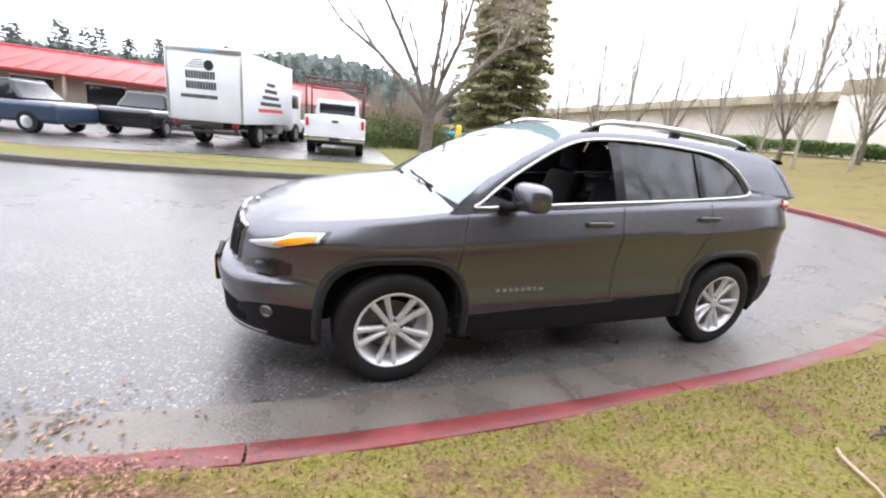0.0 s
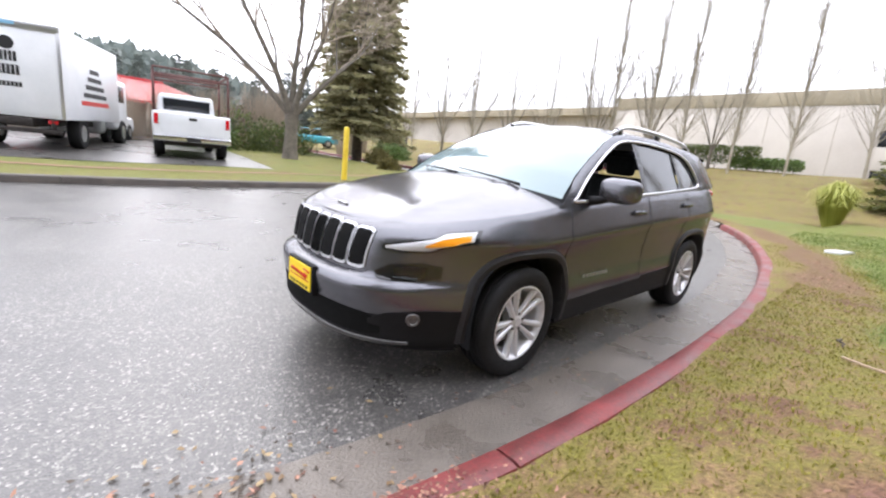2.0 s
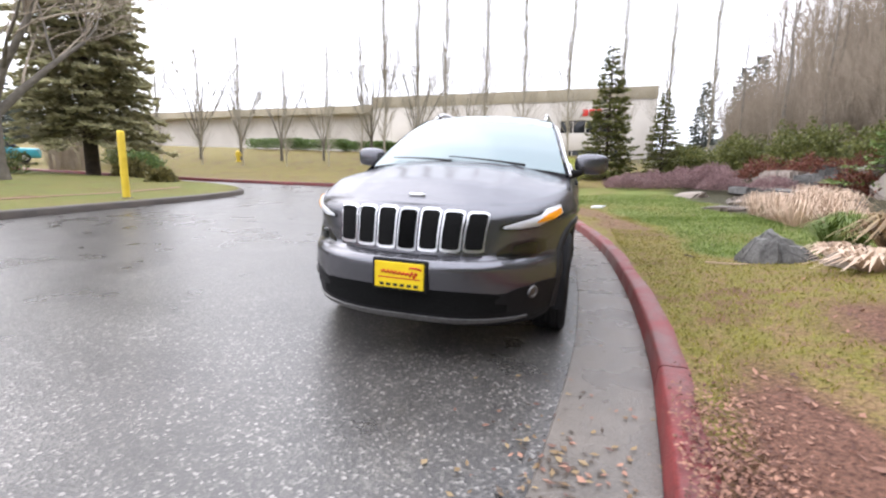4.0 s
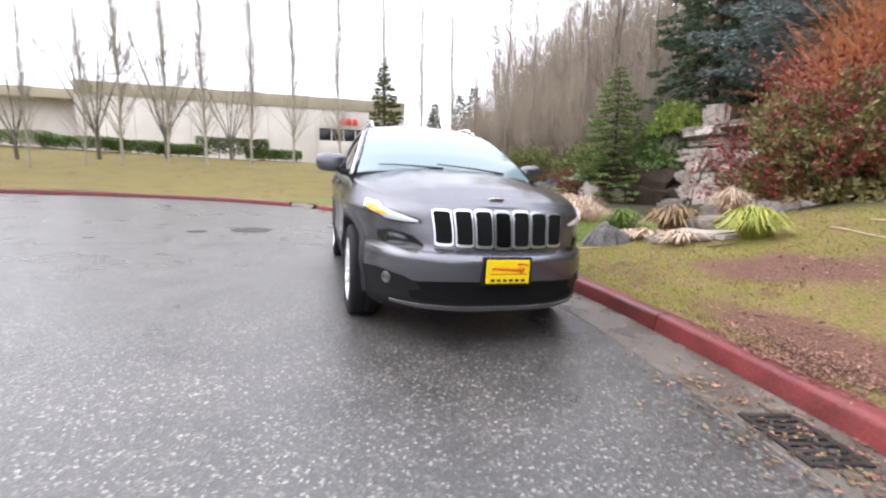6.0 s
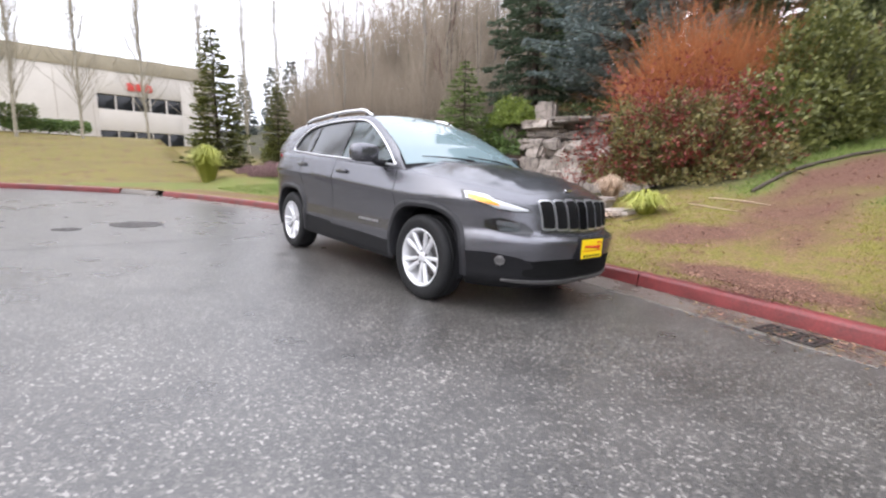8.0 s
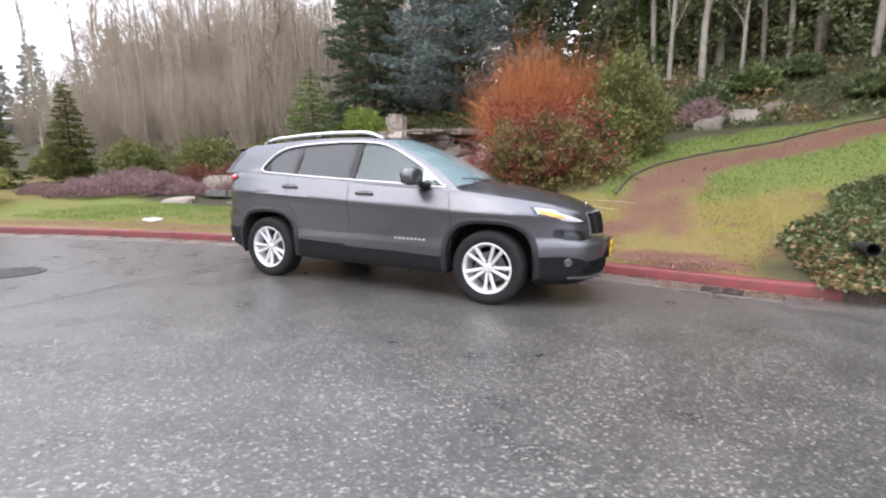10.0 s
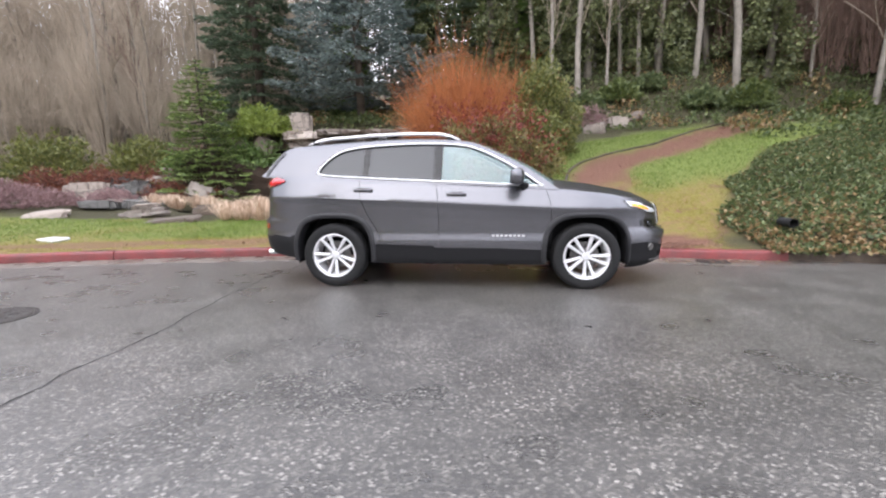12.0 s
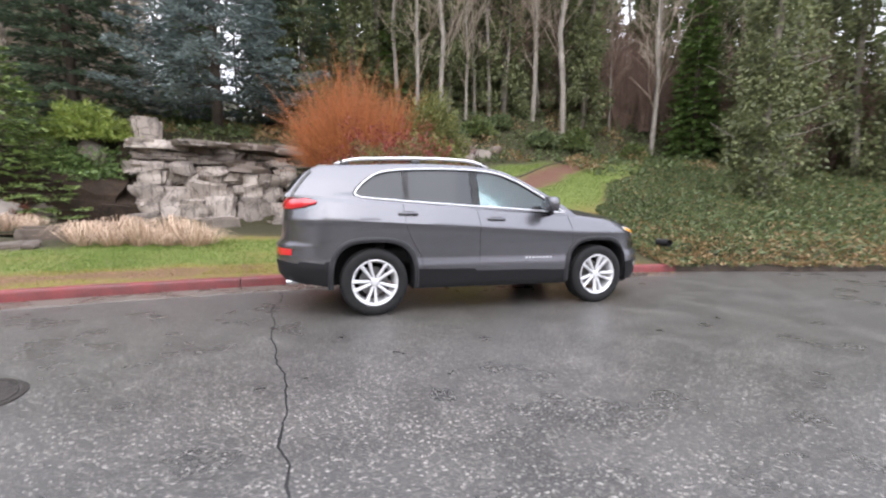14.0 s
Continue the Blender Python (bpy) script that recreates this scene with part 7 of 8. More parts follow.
for k, (x, y, dz, sx, sy, sz, rot, mt, lab) in enumerate((
        (-0.42, 2.80, 0.02, 0.68, 0.5, 0.5, 30, M_ROCKGREY, "angular grey boulder on the mossy verge"),
        (0.55, 3.35, 0.03, 0.9, 0.55, 0.16, 15, M_ROCK, "flat grey rock slab in the planting bed"),
        (-0.05, 4.0, 0.05, 0.8, 0.5, 0.22, -20, M_ROCK, "flat grey rock slab in the planting bed"),
        (-7.2, 4.3, 0.0, 1.1, 0.6, 0.14, 20, M_ROCKDK, "flat pale stone slab at the pond's edge"),
        (-8.7, 5.2, 0.05, 1.2, 0.8, 0.25, -15, M_ROCK, "flat pale stone slab at the pond's edge"),
        (-10.6, 4.4, 0.05, 1.0, 0.6, 0.2, 40, M_ROCK, "flat pale stone slab beside the heather"),
        (-6.6, 5.9, 0.05, 1.7, 0.7, 0.4, 5, M_ROCKDK, "low brown rock at the pond's edge"),
        (-4.4, 9.2, 0.1, 0.9, 0.6, 0.5, 25, M_ROCK, "grey boulder at the foot of the wall"),
        (5.3, 12.3, 0.1, 0.75, 0.6, 0.7, 10, M_ROCK, "pale boulder on the slope above the path"),
        (4.3, 11.7, 0.08, 0.8, 0.5, 0.5, -25, M_ROCK, "pale boulder on the slope above the path"),
        (6.2, 12.8, 0.05, 0.6, 0.5, 0.4, 50, M_ROCKDK, "dark boulder on the slope above the path"))):
    rk = rock_mesh(420 + k, sx, sy, sz, mt, 3, 0.2)
    for vt in rk.vertices:
        if k == 0 and vt.co.z > 0:
            vt.co.x, vt.co.y = vt.co.x * (1 - 2.6 * vt.co.z) + 0.08 * vt.co.z, vt.co.y * (1 - 2.6 * vt.co.z)
    put("boulder", rk, pose(x, y, gz(x, y) + dz, 5, -4, rot), lab, "boulder")
# stream of flat stones stepping down to the pond
for k in range(26):
    a = k / 25
    x = -13.6 + 3.4 * a + 0.8 * math.sin(k * 2.4)
    y = 10.6 - 4.2 * a + 0.7 * math.cos(k * 1.9)
    put("stream_stone", rock_mesh(460 + k, rw.uniform(0.6, 1.3), rw.uniform(0.5, 0.9), rw.uniform(0.2, 0.5), M_ROCKGREY if k % 3 else M_ROCKWALL, 2, 0.2, 0.4),
        pose(x, y, gz(x, y) + rw.uniform(0.0, 0.16), rw.uniform(-6, 6), rw.uniform(-6, 6), rw.uniform(0, 180)), "flat grey stone stepping down the stream", "stone", "stream stones")
for k in range(16):
    x, y = rw.uniform(-11.8, -8.2), rw.uniform(8.6, 11.4)
    s = rw.uniform(0.5, 1.1)
    put("boulder", rock_mesh(500 + k, s, s * 0.8, s * 0.7, M_ROCKDK if k % 2 else M_ROCK, 2, 0.2), pose(x, y, gz(x, y) + 0.1, 8 * k, 5 * k, 31 * k), "weathered boulder in the rock garden", "boulder", "rock garden boulders")
pv = [(-7.2 + 2.3 * math.cos(g) * (1 + 0.15 * math.sin(3 * g)), 7.5 + 1.7 * math.sin(g), 0.52) for g in np.linspace(0, 2 * math.pi, 40, endpoint=False)]
bm = bmesh.new()
bm.faces.new([bm.verts.new(p) for p in pv])
bmesh.ops.triangulate(bm, faces=bm.faces[:])
put("pond", bm_mesh("pond", bm, M_WATER), None, "still dark pond water below the waterfall", "pond", kind="structure")
# fallen stick and twigs on the verge
for k, (x, y, g, L) in enumerate(((-0.3, 2.38, 50, 0.42), (-0.9, 2.2, 10, 0.3), (2.1, 4.2, -20, 0.9), (1.9, 3.85, -25, 0.8), (1.2, 3.0, 60, 0.25))):
    dx, dy = math.cos(radians(g)) * L / 2, math.sin(radians(g)) * L / 2
    pts = [(x + dx * q, y + dy * q + 0.02 * math.sin(5 * q + k), gz(x + dx * q, y + dy * q) + 0.022) for q in (-1, -0.5, 0, 0.5, 1)]
    v, f = tube(pts, [0.009, 0.008, 0.007, 0.006, 0.004], 6)
    put("fallen_stick", as_mesh("fallen_stick", v, f, M_STRAW if k in (0, 2, 3) else M_BARKDK), None, "thin fallen stick lying on the verge", "stick")
# pale flat lid in the soil, dark pipe end in the ivy
bm = box_bm(-0.24, 0.24, -0.14, 0.14, 0.0, 0.05, 0.012)
put("ground_lid", bm_mesh("ground_lid", bm, M_WHITE, True), pose(-7.4, 1.55, gz(-7.4, 1.55) - 0.005, 4, 0, -15), "small flat white utility lid in the soil", "lid")
v, f = revolve([(0.062, -0.3), (0.072, -0.3), (0.072, 0.0), (0.062, 0.0), (0.06, -0.28), (0.0, -0.28)], 20)
put("drain_pipe", as_mesh("drain_pipe", v, f, M_RUBBER, True, sharp=40), pose(4.98, 1.62, 0.50, 0, 0, 180), "black drain pipe end poking out of the ivy", "pipe")


# ---- street ironwork ----
def manhole(name, x, y, r, label):
    root = thing(name, pose(x, y, 0.0), label, "manhole cover")
    v, f = revolve([(r + 0.04, 0.0), (r + 0.04, 0.006), (r + 0.008, 0.007), (r + 0.006, 0.002)], 40, axis="z")
    part("frame", as_mesh("frame", v, f, M_IRON, True, sharp=30), root, "iron ring frame")
    v, f = revolve([(r, 0.003), (r - 0.006, 0.007), (r * 0.72, 0.007), (r * 0.70, 0.005), (r * 0.40, 0.005), (r * 0.38, 0.008), (0.0, 0.008)], 40, axis="z")
    lid = part("cover", as_mesh("cover", v, f, M_IRON, True, sharp=20), root, "cast iron lid")
    for k in range(8 if r > 0.2 else 0):
        g = k * math.pi / 4
        part("rib", bm_mesh("rib", box_bm(r * 0.45, r * 0.68, -0.012, 0.012, 0.005, 0.010, 0.002), M_IRON), lid, "", Matrix.Rotation(g, 4, "Z"))
    return root


manhole("manhole_cover", -3.95, -2.28, 0.31, "dark round cast-iron manhole cover in the asphalt")
manhole("valve_cover", -3.62, -3.10, 0.12, "small round iron valve cover in the asphalt")


def storm_grate(x, y, turn, lx, ly, n, label):
    root = thing("storm_grate", pose(x, y, 0.011, 0, 0, turn), label, "storm drain")
    # thin black sheet instead of depth: the drain's shade is in its colour
    part("pit", bm_mesh("pit", box_bm(-lx / 2, lx / 2, -ly / 2, ly / 2, -0.010, -0.004, 0), M_BLACKINK), root, "black sheet standing in for the shade below the slats")
    for y0, y1 in ((-ly / 2 - 0.03, -ly / 2), (ly / 2, ly / 2 + 0.03)):
        box("frame_bar", root, M_IRON, -lx / 2 - 0.03, lx / 2 + 0.03, y0, y1, -0.008, 0.008, 0.003)
    for x0, x1 in ((-lx / 2 - 0.03, -lx / 2), (lx / 2, lx / 2 + 0.03)):
        box("frame_bar", root, M_IRON, x0, x1, -ly / 2, ly / 2, -0.008, 0.008, 0.003)
    for k in range(n):
        xx = -lx / 2 + lx * (k + 0.5) / n
        box("slat", root, M_IRON, xx - lx / n * 0.28, xx + lx / n * 0.28, -ly / 2, ly / 2, -0.006, 0.006, 0.003)
    return root


storm_grate(3.5, 0.93, -12, 0.34, 0.22, 7, "rusty iron grate with wide slots in the gutter")

# crack across the asphalt
ck = [(-1.75, -6.2), (-1.9, -5.2), (-2.0, -4.4), (-2.07, -3.84), (-2.14, -3.38), (-2.16, -3.11), (-2.16, -2.63), (-2.24, -2.06), (-2.30, -1.5), (-2.33, -0.9), (-2.38, -0.31), (-2.30, 0.3), (-2.36, 0.72)]
line = spline(ck, 0.07)
v, f = [], []
for i, p in enumerate(line):
    w = 0.004 + 0.008 * abs(noise.noise(Vector((p.x * 9, p.y * 9, 0)))) 
    j = 0.035 * noise.noise(Vector((p.y * 5, 1.3, 0))) + 0.012 * noise.noise(Vector((p.y * 21, 4.3, 0)))
    v += [(p.x - w + j, p.y, 0.0035), (p.x + w + j, p.y, 0.0035)]
for i in range(len(line) - 1):
    f.append((2 * i, 2 * i + 1, 2 * i + 3, 2 * i + 2))
put("asphalt_crack", as_mesh("asphalt_crack", v, f, M_BLACKINK, False), None, "dark jagged crack running across the asphalt", "crack", kind="structure")

# ---- bollard, hydrant ----
root = thing("bollard", upright(-2.9, -8.72, 0.12), "tall yellow-painted steel bollard on the far verge", "bollard")
v, f = revolve([(0.075, 0.0), (0.075, 1.44), (0.07, 1.47), (0.045, 1.495), (0.0, 1.50)], 24, axis="z")
part("post", as_mesh("post", v, f, M_BOLLARD, True, sharp=50), root, "scuffed yellow paint")
v, f = revolve([(0.14, 0.0), (0.14, 0.02), (0.08, 0.035)], 20, axis="z")
part("footing", as_mesh("footing", v, f, M_CONC, True, sharp=40), root, "concrete footing")
root = thing("fire_hydrant", upright(-18.6, -19.4, gz(-18.6, -19.4)), "small yellow fire hydrant on the grass", "hydrant")
v, f = revolve([(0.16, 0), (0.16, 0.05), (0.11, 0.07), (0.11, 0.5), (0.15, 0.52), (0.15, 0.56), (0.11, 0.62), (0.0, 0.7)], 16, axis="z")
part("barrel", as_mesh("barrel", v, f, M_BOLLARD, True, sharp=40), root)
for s in (-1, 1):
    v, f = revolve([(0.0, 0.0), (0.05, 0.0), (0.05, 0.12), (0.06, 0.12), (0.06, 0.16), (0.0, 0.16)], 10)
    part("outlet", as_mesh("outlet", v, f, M_BOLLARD, True, sharp=40), root, "", pose(0, 0, 0.42, 0, 0, 90 + 90 * s) @ Matrix.Translation((0, 0.05, 0)))

# ---- warehouse behind the poplars ----
house = thing("warehouse", Matrix.Translation((-42.0, 0, 1.2)) @ LEAN, "long pale concrete warehouse with a tan parapet", "building")


def slab(name, mat, x0, x1, y0, y1, z0, z1, label="", parent=house):
    return box(name, parent, mat, x0, x1, y0, y1, z0, z1, 0.02, label)


# right-hand, taller length with window openings
W0, W1 = -21.2, 8.0
win_y = [(-0.7, 0.45), (0.55, 1.65), (1.75, 2.85), (2.95, 4.05), (4.15, 5.25)]
slab("wall", M_WALL, -0.4, 0, W0, win_y[0][0], -1.5, 6.6)
slab("wall", M_WALL, -0.4, 0, win_y[-1][1], W1, -1.5, 6.6)
slab("wall", M_WALL, -0.4, 0, win_y[0][0], win_y[-1][1], 4.75, 6.6)
slab("wall", M_WALL, -0.4, 0, win_y[0][0], win_y[-1][1], 1.85, 3.55)
slab("wall", M_WALL, -0.4, 0, win_y[0][0], win_y[-1][1], -1.5, 0.4)
for (a, b), (c, d) in zip(win_y, win_y[1:]):
    slab("mullion", M_WALL, -0.3, -0.05, b, c, 0.4, 4.75)
for a, b in win_y:
    for z0, z1 in ((3.55, 4.75), (0.4, 1.85)):
        wd = slab("window", M_WINDARK, -0.25, -0.2, a, b, z0, z1, "dark office window")
        part("window_frame", bm_mesh("window_frame", box_bm(-0.2, -0.12, a, b, z0, z0 + 0.06), M_GLOSSBLK), wd)
slab("parapet", M_WALLTOP, -0.45, 0.08, W0 - 0.02, W1 + 0.03, 6.6, 7.75, "tan parapet band")
slab("wall", M_WALL, -2.4, -2.0, -75, W0, -1.5, 6.3)
slab("parapet", M_WALLTOP, -2.45, -1.92, -75, W0 - 0.03, 6.3, 7.3, "tan parapet band")
slab("wall", M_WALL, -30, -0.42, W1 - 0.4, W1 - 0.02, -1.5, 6.6)
slab("roof", M_WALLTOP, -30, -0.5, -75, W1 - 0.5, 6.2, 6.3)
for k in range(9):
    y = W0 + 2.2 + k * 2.25
    slab("panel_joint", M_WALLTOP, -0.01, 0.012, y - 0.015, y + 0.015, -1.5, 6.6)
for k, (a, b) in enumerate(((1.35, 1.85), (1.95, 2.5), (2.6, 3.1))):
    sg = slab("sign_block", M_SIGNRED, 0.02, 0.10, a, b, 5.15, 5.78, "red sign shape")
# clipped hedges along its lawn
for k, (y, L, hh) in enumerate(((-13.4, 2.0, 0.45), (-10.8, 1.6, 0.45), (-8.8, 1.2, 0.4), (-5.9, 2.0, 0.75), (-3.6, 1.6, 0.4), (-17.0, 2.4, 0.5), (-20.5, 2.4, 0.5))):
    x = -24.6 - 0.25 * (y + 5) * 0.2
    n_ = 3500
    rg = np.random.default_rng(600 + k)
    p = np.stack([rg.uniform(-0.5, 0.5, n_), rg.uniform(-L, L, n_), rg.uniform(0.05, 1, n_) ** 0.5 * hh * 1.7], 1)
    a = unit(rg.normal(size=(n_, 3))) * 0.12
    c = unit(np.cross(a, rg.normal(size=(n_, 3)))) * 0.04
    root = thing("hedge", upright(x, y, gz(x, y) - 0.05), "low clipped dark green hedge before the warehouse", "hedge", "warehouse hedges")
    part("foliage", fast_mesh("foliage", *blades(p, a, c, 0.4), M_FIR if k != 3 else M_LAUREL), root)
    for q in np.linspace(-L * 0.8, L * 0.8, 5):
        part("stem", fast_mesh("stem", *tubes_np([(np.array([[0, q, 0], [0, q, hh]]), [0.03, 0.02])], 5), M_BARKDK), root)

# ---- parking lot across the road ----
lv, lf = [], []
gx, gy = np.linspace(-1.6, 45, 40), np.linspace(-30, -10.5, 24)
for x in gx:
    for y in gy:
        lv.append((x + 0.12 * (y + 10.5), y, gz(x + 0.12 * (y + 10.5), y) + 0.014))
for i in range(39):
    for j in range(23):
        lf.append((i * 24 + j, (i + 1) * 24 + j, (i + 1) * 24 + j + 1, i * 24 + j + 1))
put("parking_lot", as_mesh("parking_lot", lv, lf, M_ASPHALT), None, "wet asphalt parking lot beyond the verge", "parking lot", kind="structure")
walkline = [p for p in offset_line(KERB_B, -1.55) if -6 < p.x < 16]
v, f = [], []
for p in walkline:
    v += [(p.x, p.y, gz(p.x, p.y) + 0.012), (p.x, p.y - 0.16, gz(p.x, p.y - 0.16) + 0.012)]
for i in range(len(v) // 2 - 1):
    f.append((2 * i, 2 * i + 1, 2 * i + 3, 2 * i + 2))
put("verge_edging", as_mesh("verge_edging", v, f, M_CHIP), None, "narrow strip of bare earth along the verge", "edging", kind="structure")


def wheel_simple(parent, x, y, z, r, w):
    v, f = revolve([(0.0, -w / 2), (r * 0.55, -w / 2), (r * 0.6, -w / 2 - 0.01), (r * 0.93, -w / 2), (r, -w / 2 + 0.04), (r, w / 2 - 0.04), (r * 0.93, w / 2), (r * 0.6, w / 2 + 0.01), (r * 0.55, w / 2), (0, w / 2)], 24)
    wh = part("wheel", as_mesh("wheel", v, f, M_RUBBER, True, sharp=40), parent, "black tyre", pose(x, y, z, 0, 0, 90))
    for s in (-1, 1):
        v, f = revolve([(0, s * (w / 2 + 0.012)), (r * 0.3, s * (w / 2 + 0.02)), (r * 0.54, s * (w / 2 + 0.004))], 16)
        part("hubcap", as_mesh("hubcap", v, f, M_SATIN, True), wh, "steel wheel disc")


def box_truck(m):
    t = thing("box_truck", m, "white box truck with black lettering bars on its rear", "truck")
    hw, L = 1.15, 4.8
    body = part("cargo_box", bm_mesh("cargo_box", box_bm(-hw, hw, -L, 0, 0.78, 2.95, 0.03), M_WHITE, True), t, "white cargo box")
    for x in (-hw + 0.03, hw - 0.03):
        box("corner_post", body, M_SATIN, x - 0.035, x + 0.035, 0.0, 0.02, 0.8, 2.9, 0.005)
    box("roller_door", body, M_WHITE, -hw + 0.1, hw - 0.1, 0.0, 0.012, 0.86, 2.72, 0.004, "white roller door")
    box("header_rail", body, M_SATIN, -hw, hw, 0.0, 0.03, 2.78, 2.92, 0.005)
    box("blue_strip", body, plain("pale_blue", (0.25, 0.5, 0.7), 0.4), -0.35, 0.15, 0.03, 0.035, 2.82, 2.9, 0.0, "pale blue marker strip")
    for row_, (z, n_, x0, wd, hg) in enumerate(((2.02, 11, 0.55, 0.06, 0.22), (1.72, 11, 0.55, 0.062, 0.22), (1.45, 15, 0.72, 0.055, 0.11))):
        for k in range(n_):
            box("letter_bar", body, M_BLACKINK, x0 - k * wd * 1.35 - wd, x0 - k * wd * 1.35, 0.013, 0.018, z, z + hg, 0)
    v, f = revolve([(0, 0.013), (0.15, 0.013), (0.15, 0.019), (0, 0.019)], 20)
    part("round_mark", as_mesh("round_mark", v, f, M_BLACKINK, False), body, "round black mark", pose(-0.15, 0, 2.42))
    for k in range(4):
        box("stripe", body, M_BLACKINK, 0.0, 0.55 - 0.08 * k, 0.013, 0.018, 2.34 + 0.07 * k, 2.36 + 0.07 * k, 0)
    for k in range(5):
        box("side_bar", body, M_BLACKINK if k else M_SIGNRED, -hw - 0.006, -hw - 0.001, -3.6 + 0.2 * k, -1.2 - 0.2 * k, 1.2 + 0.22 * k, 1.32 + 0.22 * k, 0)
    box("chassis", t, M_IRON, -0.5, 0.5, -6.2, 0.0, 0.55, 0.77, 0.02, "rusty steel chassis")
    box("rear_bumper", t, M_IRON, -1.05, 1.05, -0.05, 0.12, 0.42, 0.52, 0.01, "rusty steel step bumper")
    for x in (-0.9, 0.9):
        box("bumper_bracket", t, M_IRON, x - 0.05, x + 0.05, -0.05, 0.03, 0.52, 0.78, 0.005)
        box("tail_lamp", t, M_REDLENS, x - 0.1, x + 0.1, 0.0, 0.03, 0.66, 0.74, 0.005)
    cab = part("cab", bm_mesh("cab", box_bm(-1.0, 1.0, -6.6, -4.95, 0.5, 2.2, 0.15, 3), M_WHITE, True), t, "white cab")
    box("cab_window", cab, M_WINDARK, -1.01, -0.99, -6.1, -5.2, 1.45, 2.0, 0.002)
    for y in (-1.6, -5.7):
        for x in (-0.9, 0.9):
            wheel_simple(t, x, y, 0.42, 0.42, 0.28)
    return t


def pickup(m):
    t = thing("pickup_truck", m, "white pickup truck with a tubular ladder rack, seen from behind", "truck")
    hw = 0.98
    bed = part("bed", bm_mesh("bed", box_bm(-hw, hw, -2.2, 0, 0.62, 1.28, 0.06, 3), M_WHITE, True), t, "white pickup bed")
    box("tailgate", bed, M_WHITE, -0.78, 0.78, 0.0, 0.025, 0.70, 1.24, 0.012, "white tailgate")
    box("tailgate_handle", bed, M_BLACKINK, -0.10, 0.10, 0.025, 0.04, 1.08, 1.15, 0.006, "black handle")
    for x in (-0.89, 0.89):
        box("tail_lamp", bed, M_REDLENS, x - 0.05, x + 0.05, -0.02, 0.02, 0.92, 1.2, 0.01, "red tail lamp")
    bp_ = box("rear_bumper", t, M_CHROME, -0.98, 0.98, 0.0, 0.16, 0.48, 0.64, 0.03, "chrome step bumper")
    box("plate_panel", bp_, M_BLACKINK, -0.18, 0.18, 0.16, 0.17, 0.5, 0.62, 0.0)
    bm = box_bm(-0.88, 0.88, -4.0, -2.25, 0.7, 1.86, 0.12, 3)
    for vt in bm.verts:
        if vt.co.z > 1.4:
            vt.co.x *= 0.88
            vt.co.y = -3.1 + (vt.co.y + 3.1) * 0.86
    cab = part("cab", bm_mesh("cab", bm, M_WHITE, True), t, "white cab")
    box("rear_window", cab, M_WINDARK, -0.66, 0.66, -2.36, -2.31, 1.36, 1.72, 0.01, "dark rear window")
    part("bonnet", bm_mesh("bonnet", box_bm(-0.93, 0.93, -5.4, -3.9, 0.6, 1.15, 0.1, 3), M_WHITE, True), t)
    box("underbody", t, M_IRON, -0.72, 0.72, -5.0, -0.05, 0.36, 0.64, 0.03, "dark underbody")
    for x in (-0.92, 0.92):
        for y in (-0.08, -2.15):
            v, f = tube([(x, y, 1.25), (x, y, 2.42)], 0.03, 8)
            part("rack_post", as_mesh("rack_post", v, f, M_RACK), t, "dark steel tube")
        v, f = tube([(x, 0.0, 2.4), (x, -2.3, 2.4), (x, -4.0, 2.4)], 0.03, 8)
        part("rack_rail", as_mesh("rack_rail", v, f, M_RACK), t, "dark steel tube")
    for y in (-0.08, -2.15, -3.6):
        for z in (2.42, 2.22) if y == -0.08 or y == -2.15 else (2.42,):
            v, f = tube([(-0.92, y, z), (0.92, y, z)], 0.028, 8)
            part("rack_bar", as_mesh("rack_bar", v, f, M_RACK), t, "dark steel tube")
    for y in (-0.95, -4.5):
        for x in (-0.82, 0.82):
            wheel_simple(t, x, y, 0.38, 0.38, 0.26)
    return t


def small_car(m, mat, label):
    t = thing("parked_car", m, label, "car")
    part("body", bm_mesh("body", box_bm(-0.88, 0.88, -2.2, 2.2, 0.3, 0.92, 0.16, 4), mat, True), t)
    bm = box_bm(-0.78, 0.78, -1.3, 1.2, 0.85, 1.45, 0.12, 3)
    for vt in bm.verts:
        if vt.co.z > 1.2:
            vt.co.x *= 0.84
            vt.co.y *= 0.72
    part("cabin", bm_mesh("cabin", bm, M_WINDARK, True), t, "dark glass")
    part("roof", bm_mesh("roof", box_bm(-0.62, 0.62, -0.85, 0.75, 1.42, 1.48, 0.025), mat, True), t)
    for y in (-1.35, 1.35):
        for x in (-0.8, 0.8):
            wheel_simple(t, x, y, 0.32, 0.32, 0.22)
    return t


box_truck(pose(3.95, -12.7, gz(4, -13) + 0.014, 0, 0, -19.5))
pickup(pose(0.1, -12.1, gz(0.2, -13) + 0.014, 0, 0, -9))
small_car(pose(1.9, -19.0, gz(2.2, -18) + 0.014, 0, 0, 160), M_WHITE, "white van parked facing the road behind the pickup")
small_car(pose(9.6, -14.6, gz(9.6, -14.6) + 0.014, 0, 0, 70), plain("dark_blue_paint", (0.03, 0.05, 0.09), 0.3, coat=0.6), "dark blue car parked in the lot")
small_car(pose(6.0, -16.5, gz(6.0, -16.5) + 0.014, 0, 0, -15), plain("black_paint", (0.012, 0.012, 0.014), 0.3, coat=0.6), "black pickup-like car parked beside the box truck")
small_car(pose(-13.5, -33.0, gz(-9.4, -33), 0, 0, 70), M_TEAL, "teal car parked beyond the evergreen")

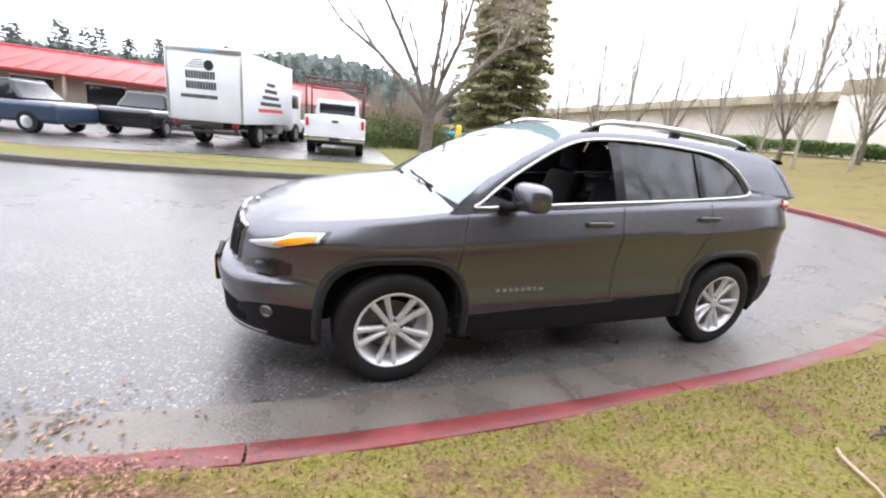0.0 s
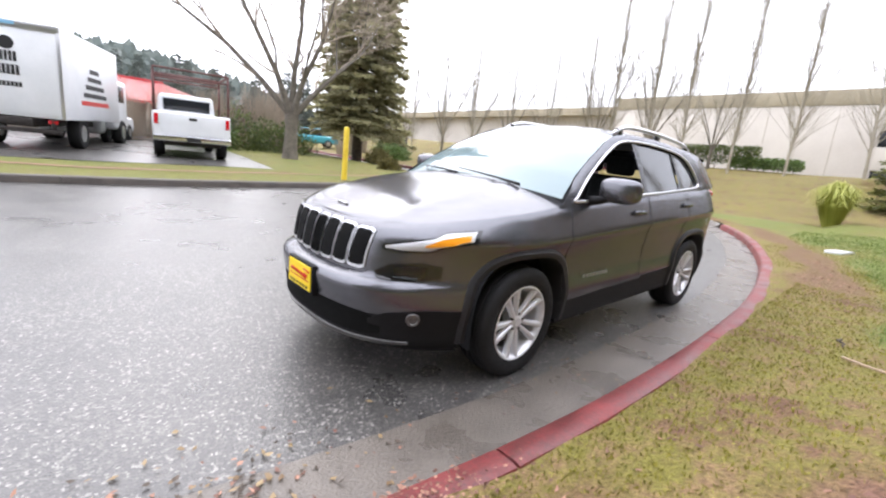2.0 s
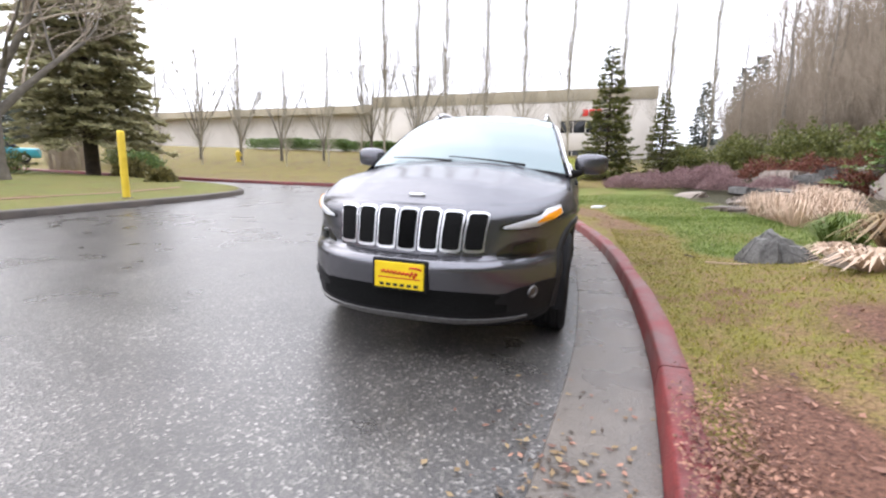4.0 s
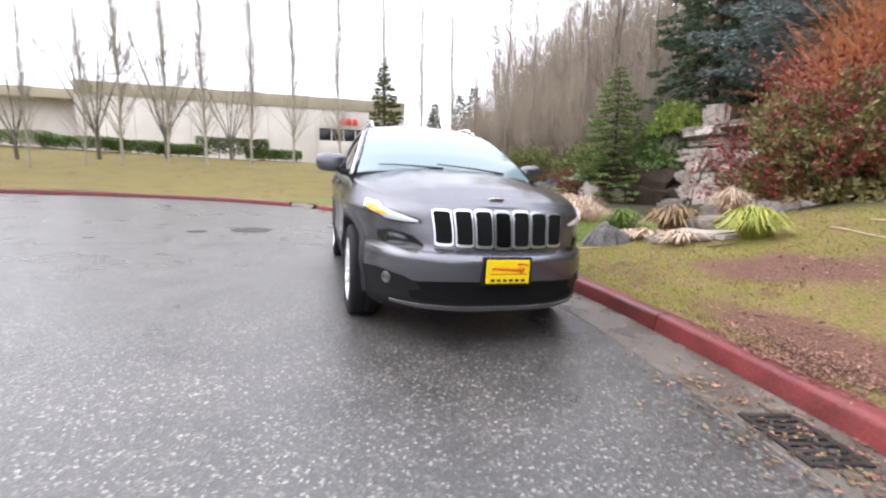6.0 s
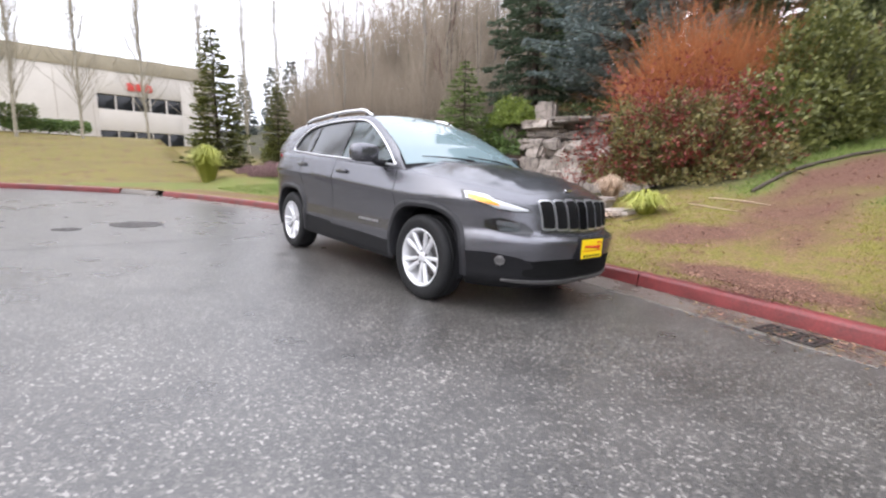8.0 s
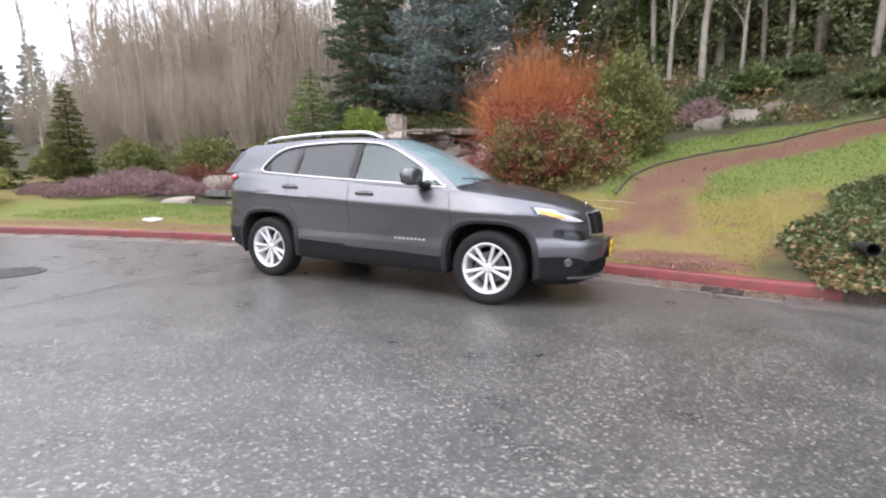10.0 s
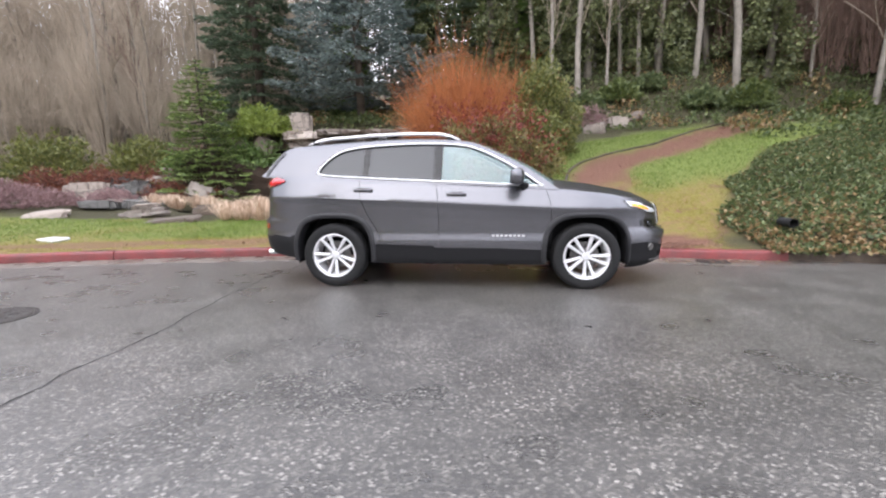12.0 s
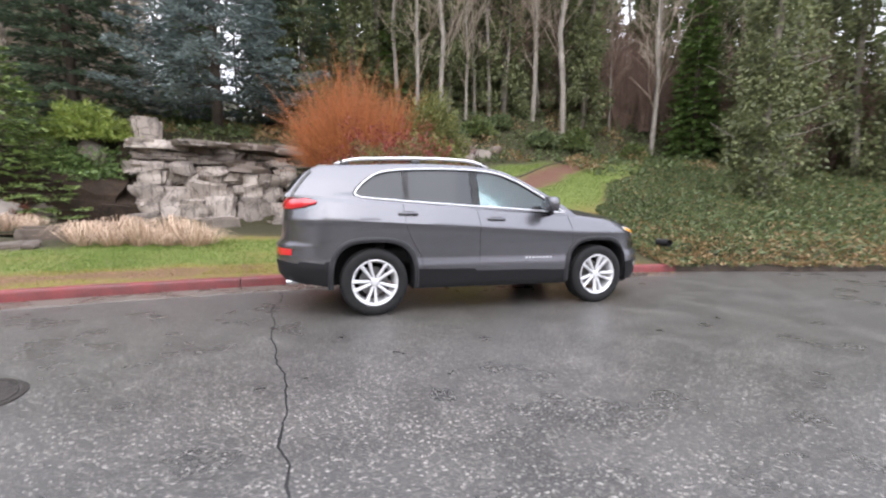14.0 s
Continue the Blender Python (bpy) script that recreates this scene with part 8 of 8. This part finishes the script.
# red-roofed building across the lot
rb = thing("office_building", Matrix.Translation((-4.4, -24.0, gz(-4, -24))) @ LEAN @ pose(0, 0, 0, 0, 0, -4), "low beige building with a red metal roof", "building")
box("wall", rb, M_BEIGE, 0.6, 48, -8, -0.6, -0.3, 1.6, 0.02, "beige wall")
v = [(-0.2, 0.4, 1.65), (49, 0.4, 1.65), (49, -4, 3.0), (2.6, -4, 3.0), (-0.2, -8.6, 1.65), (49, -8.6, 1.65)]
bm = bmesh.new()
bv = [bm.verts.new(p) for p in v]
for q in ((0, 1, 2, 3), (3, 2, 5, 4), (0, 3, 4)):
    bm.faces.new([bv[i] for i in q])
bmesh.ops.solidify(bm, geom=bm.faces[:], thickness=0.12)
part("roof", bm_mesh("roof", bm, M_ROOFRED), rb, "red standing-seam metal roof")
for k in range(48):
    x = 2.7 + k * 0.95
    v, f = tube([(x, 0.4, 1.68), (x, -4, 3.03)], 0.02, 4)
    part("roof_seam", as_mesh("roof_seam", v, f, M_ROOFRED), rb)
part("ridge_cap", as_mesh("ridge_cap", *tube([(2.6, -4, 3.03), (49, -4, 3.03)], 0.07, 6), plain("bright_red", (0.55, 0.03, 0.04), 0.4)), rb, "bright red ridge cap")
for k in range(14):
    x = 1.4 + k * 3.1
    wd = box("window", rb, M_WINDARK, x, x + 1.7, -0.6, -0.56, 0.4, 1.35, 0.005, "dark window")
    box("window_frame", wd, M_WHITE, x - 0.06, x + 1.76, -0.59, -0.565, 1.35, 1.42, 0.004)
    if k % 2:
        v, f = tube([(x - 0.8, 0.2, -0.3), (x - 0.8, 0.2, 1.62)], 0.09, 8)
        part("porch_post", as_mesh("porch_post", v, f, M_BEIGE), rb)
# shrubs round the far lawn
for k, (x, y, s, mt, lab) in enumerate(((-5.6, -19.5, 1.3, M_LAUREL, "olive hedge shrub behind the bare tree"), (-3.4, -20.0, 1.4, M_LAUREL, "olive hedge shrub behind the bare tree"), (-1.9, -19.2, 1.1, M_FIR, "dark green shrub behind the bare tree"),
                                        (-6.5, -24, 1.6, M_TWIG, "leafless thicket behind the lawn"), (-4.4, -23, 1.7, M_TWIGRED, "leafless thicket behind the lawn"), (-2.4, -22.5, 1.5, M_TWIG, "leafless thicket behind the lawn"),
                                        (-9.4, -16.6, 0.55, M_OLIVE, "low straw-coloured bedding shrub"), (-7.2, -12.6, 0.35, M_OLIVE, "low straw-coloured bedding shrub"), (-14.2, -22, 0.9, M_FIR, "dark green shrub by the side road"), (-16.8, -26, 1.1, M_LAUREL, "olive shrub by the side road"))):
    shrub("lawn_shrub", lab, upright(x, y, gz(x, y) - 0.1), leaf_cloud(640 + k, 2600, 1.2 * s, 1.0 * s, 1.1 * s, 0.15, 0.035, 0.5), mt, stems(660 + k, 40, 0.8 * s, 0.7 * s, 1.1 * s, 0.01), M_BARKDK)

# dark edging strip along the upper side of the bark path
el = [p for p in spline(PATH_MID, 0.15)]
el = [p for p in offset_line(el, -0.66) if 4.6 < p.y < 11.5]
v, f = tube([(p.x, p.y, gz(p.x, p.y) + 0.025) for p in el], 0.03, 6)
put("path_edging", as_mesh("path_edging", v, f, M_BARKDK, True), None, "dark weathered edging along the bark path", "edging", kind="structure")

# far wooded ridge beyond the car park, paled in its colour for haze
rg = np.random.default_rng(77)
n = 9000
az = rg.uniform(-122, -56, n)
el_ = np.interp(az, [-122, -116, -108, -100, -94, -86, -78, -66, -56], [0.0, 1.6, 4.2, 6.0, 6.2, 4.6, 3.4, 3.2, 2.2])
dist = rg.uniform(200, 240, n)
crown = np.array([noise.noise(Vector((q * 1.6, 0.5, 0))) * 0.45 + noise.noise(Vector((q * 6, 3, 0))) * 0.4 for q in az])
top = np.tan(np.radians(el_ * (1 + 0.14 * crown) + 0.35 * crown)) * dist
hz = rg.uniform(0, 1, n) ** 0.7 * np.maximum(top, 0.2)
p = np.stack([2.5 + np.cos(np.radians(az)) * dist, 2.5 + np.sin(np.radians(az)) * dist, 0.5 + hz], 1)
a = unit(rg.normal(0, 0.5, (n, 3)) + np.array([0, 0, 0.8])) * 4.2 * rg.uniform(0.5, 1.4, (n, 1))
c = unit(np.cross(a, rg.normal(0, 0.4, (n, 3)) + np.array([0.3, 1, 0]))) * 1.6
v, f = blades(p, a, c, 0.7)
put("wooded_ridge", fast_mesh("wooded_ridge", v, f, M_FARHAZE), None, "wooded ridge in the distance, haze put into its pale grey-green", "woodland", kind="stuff")
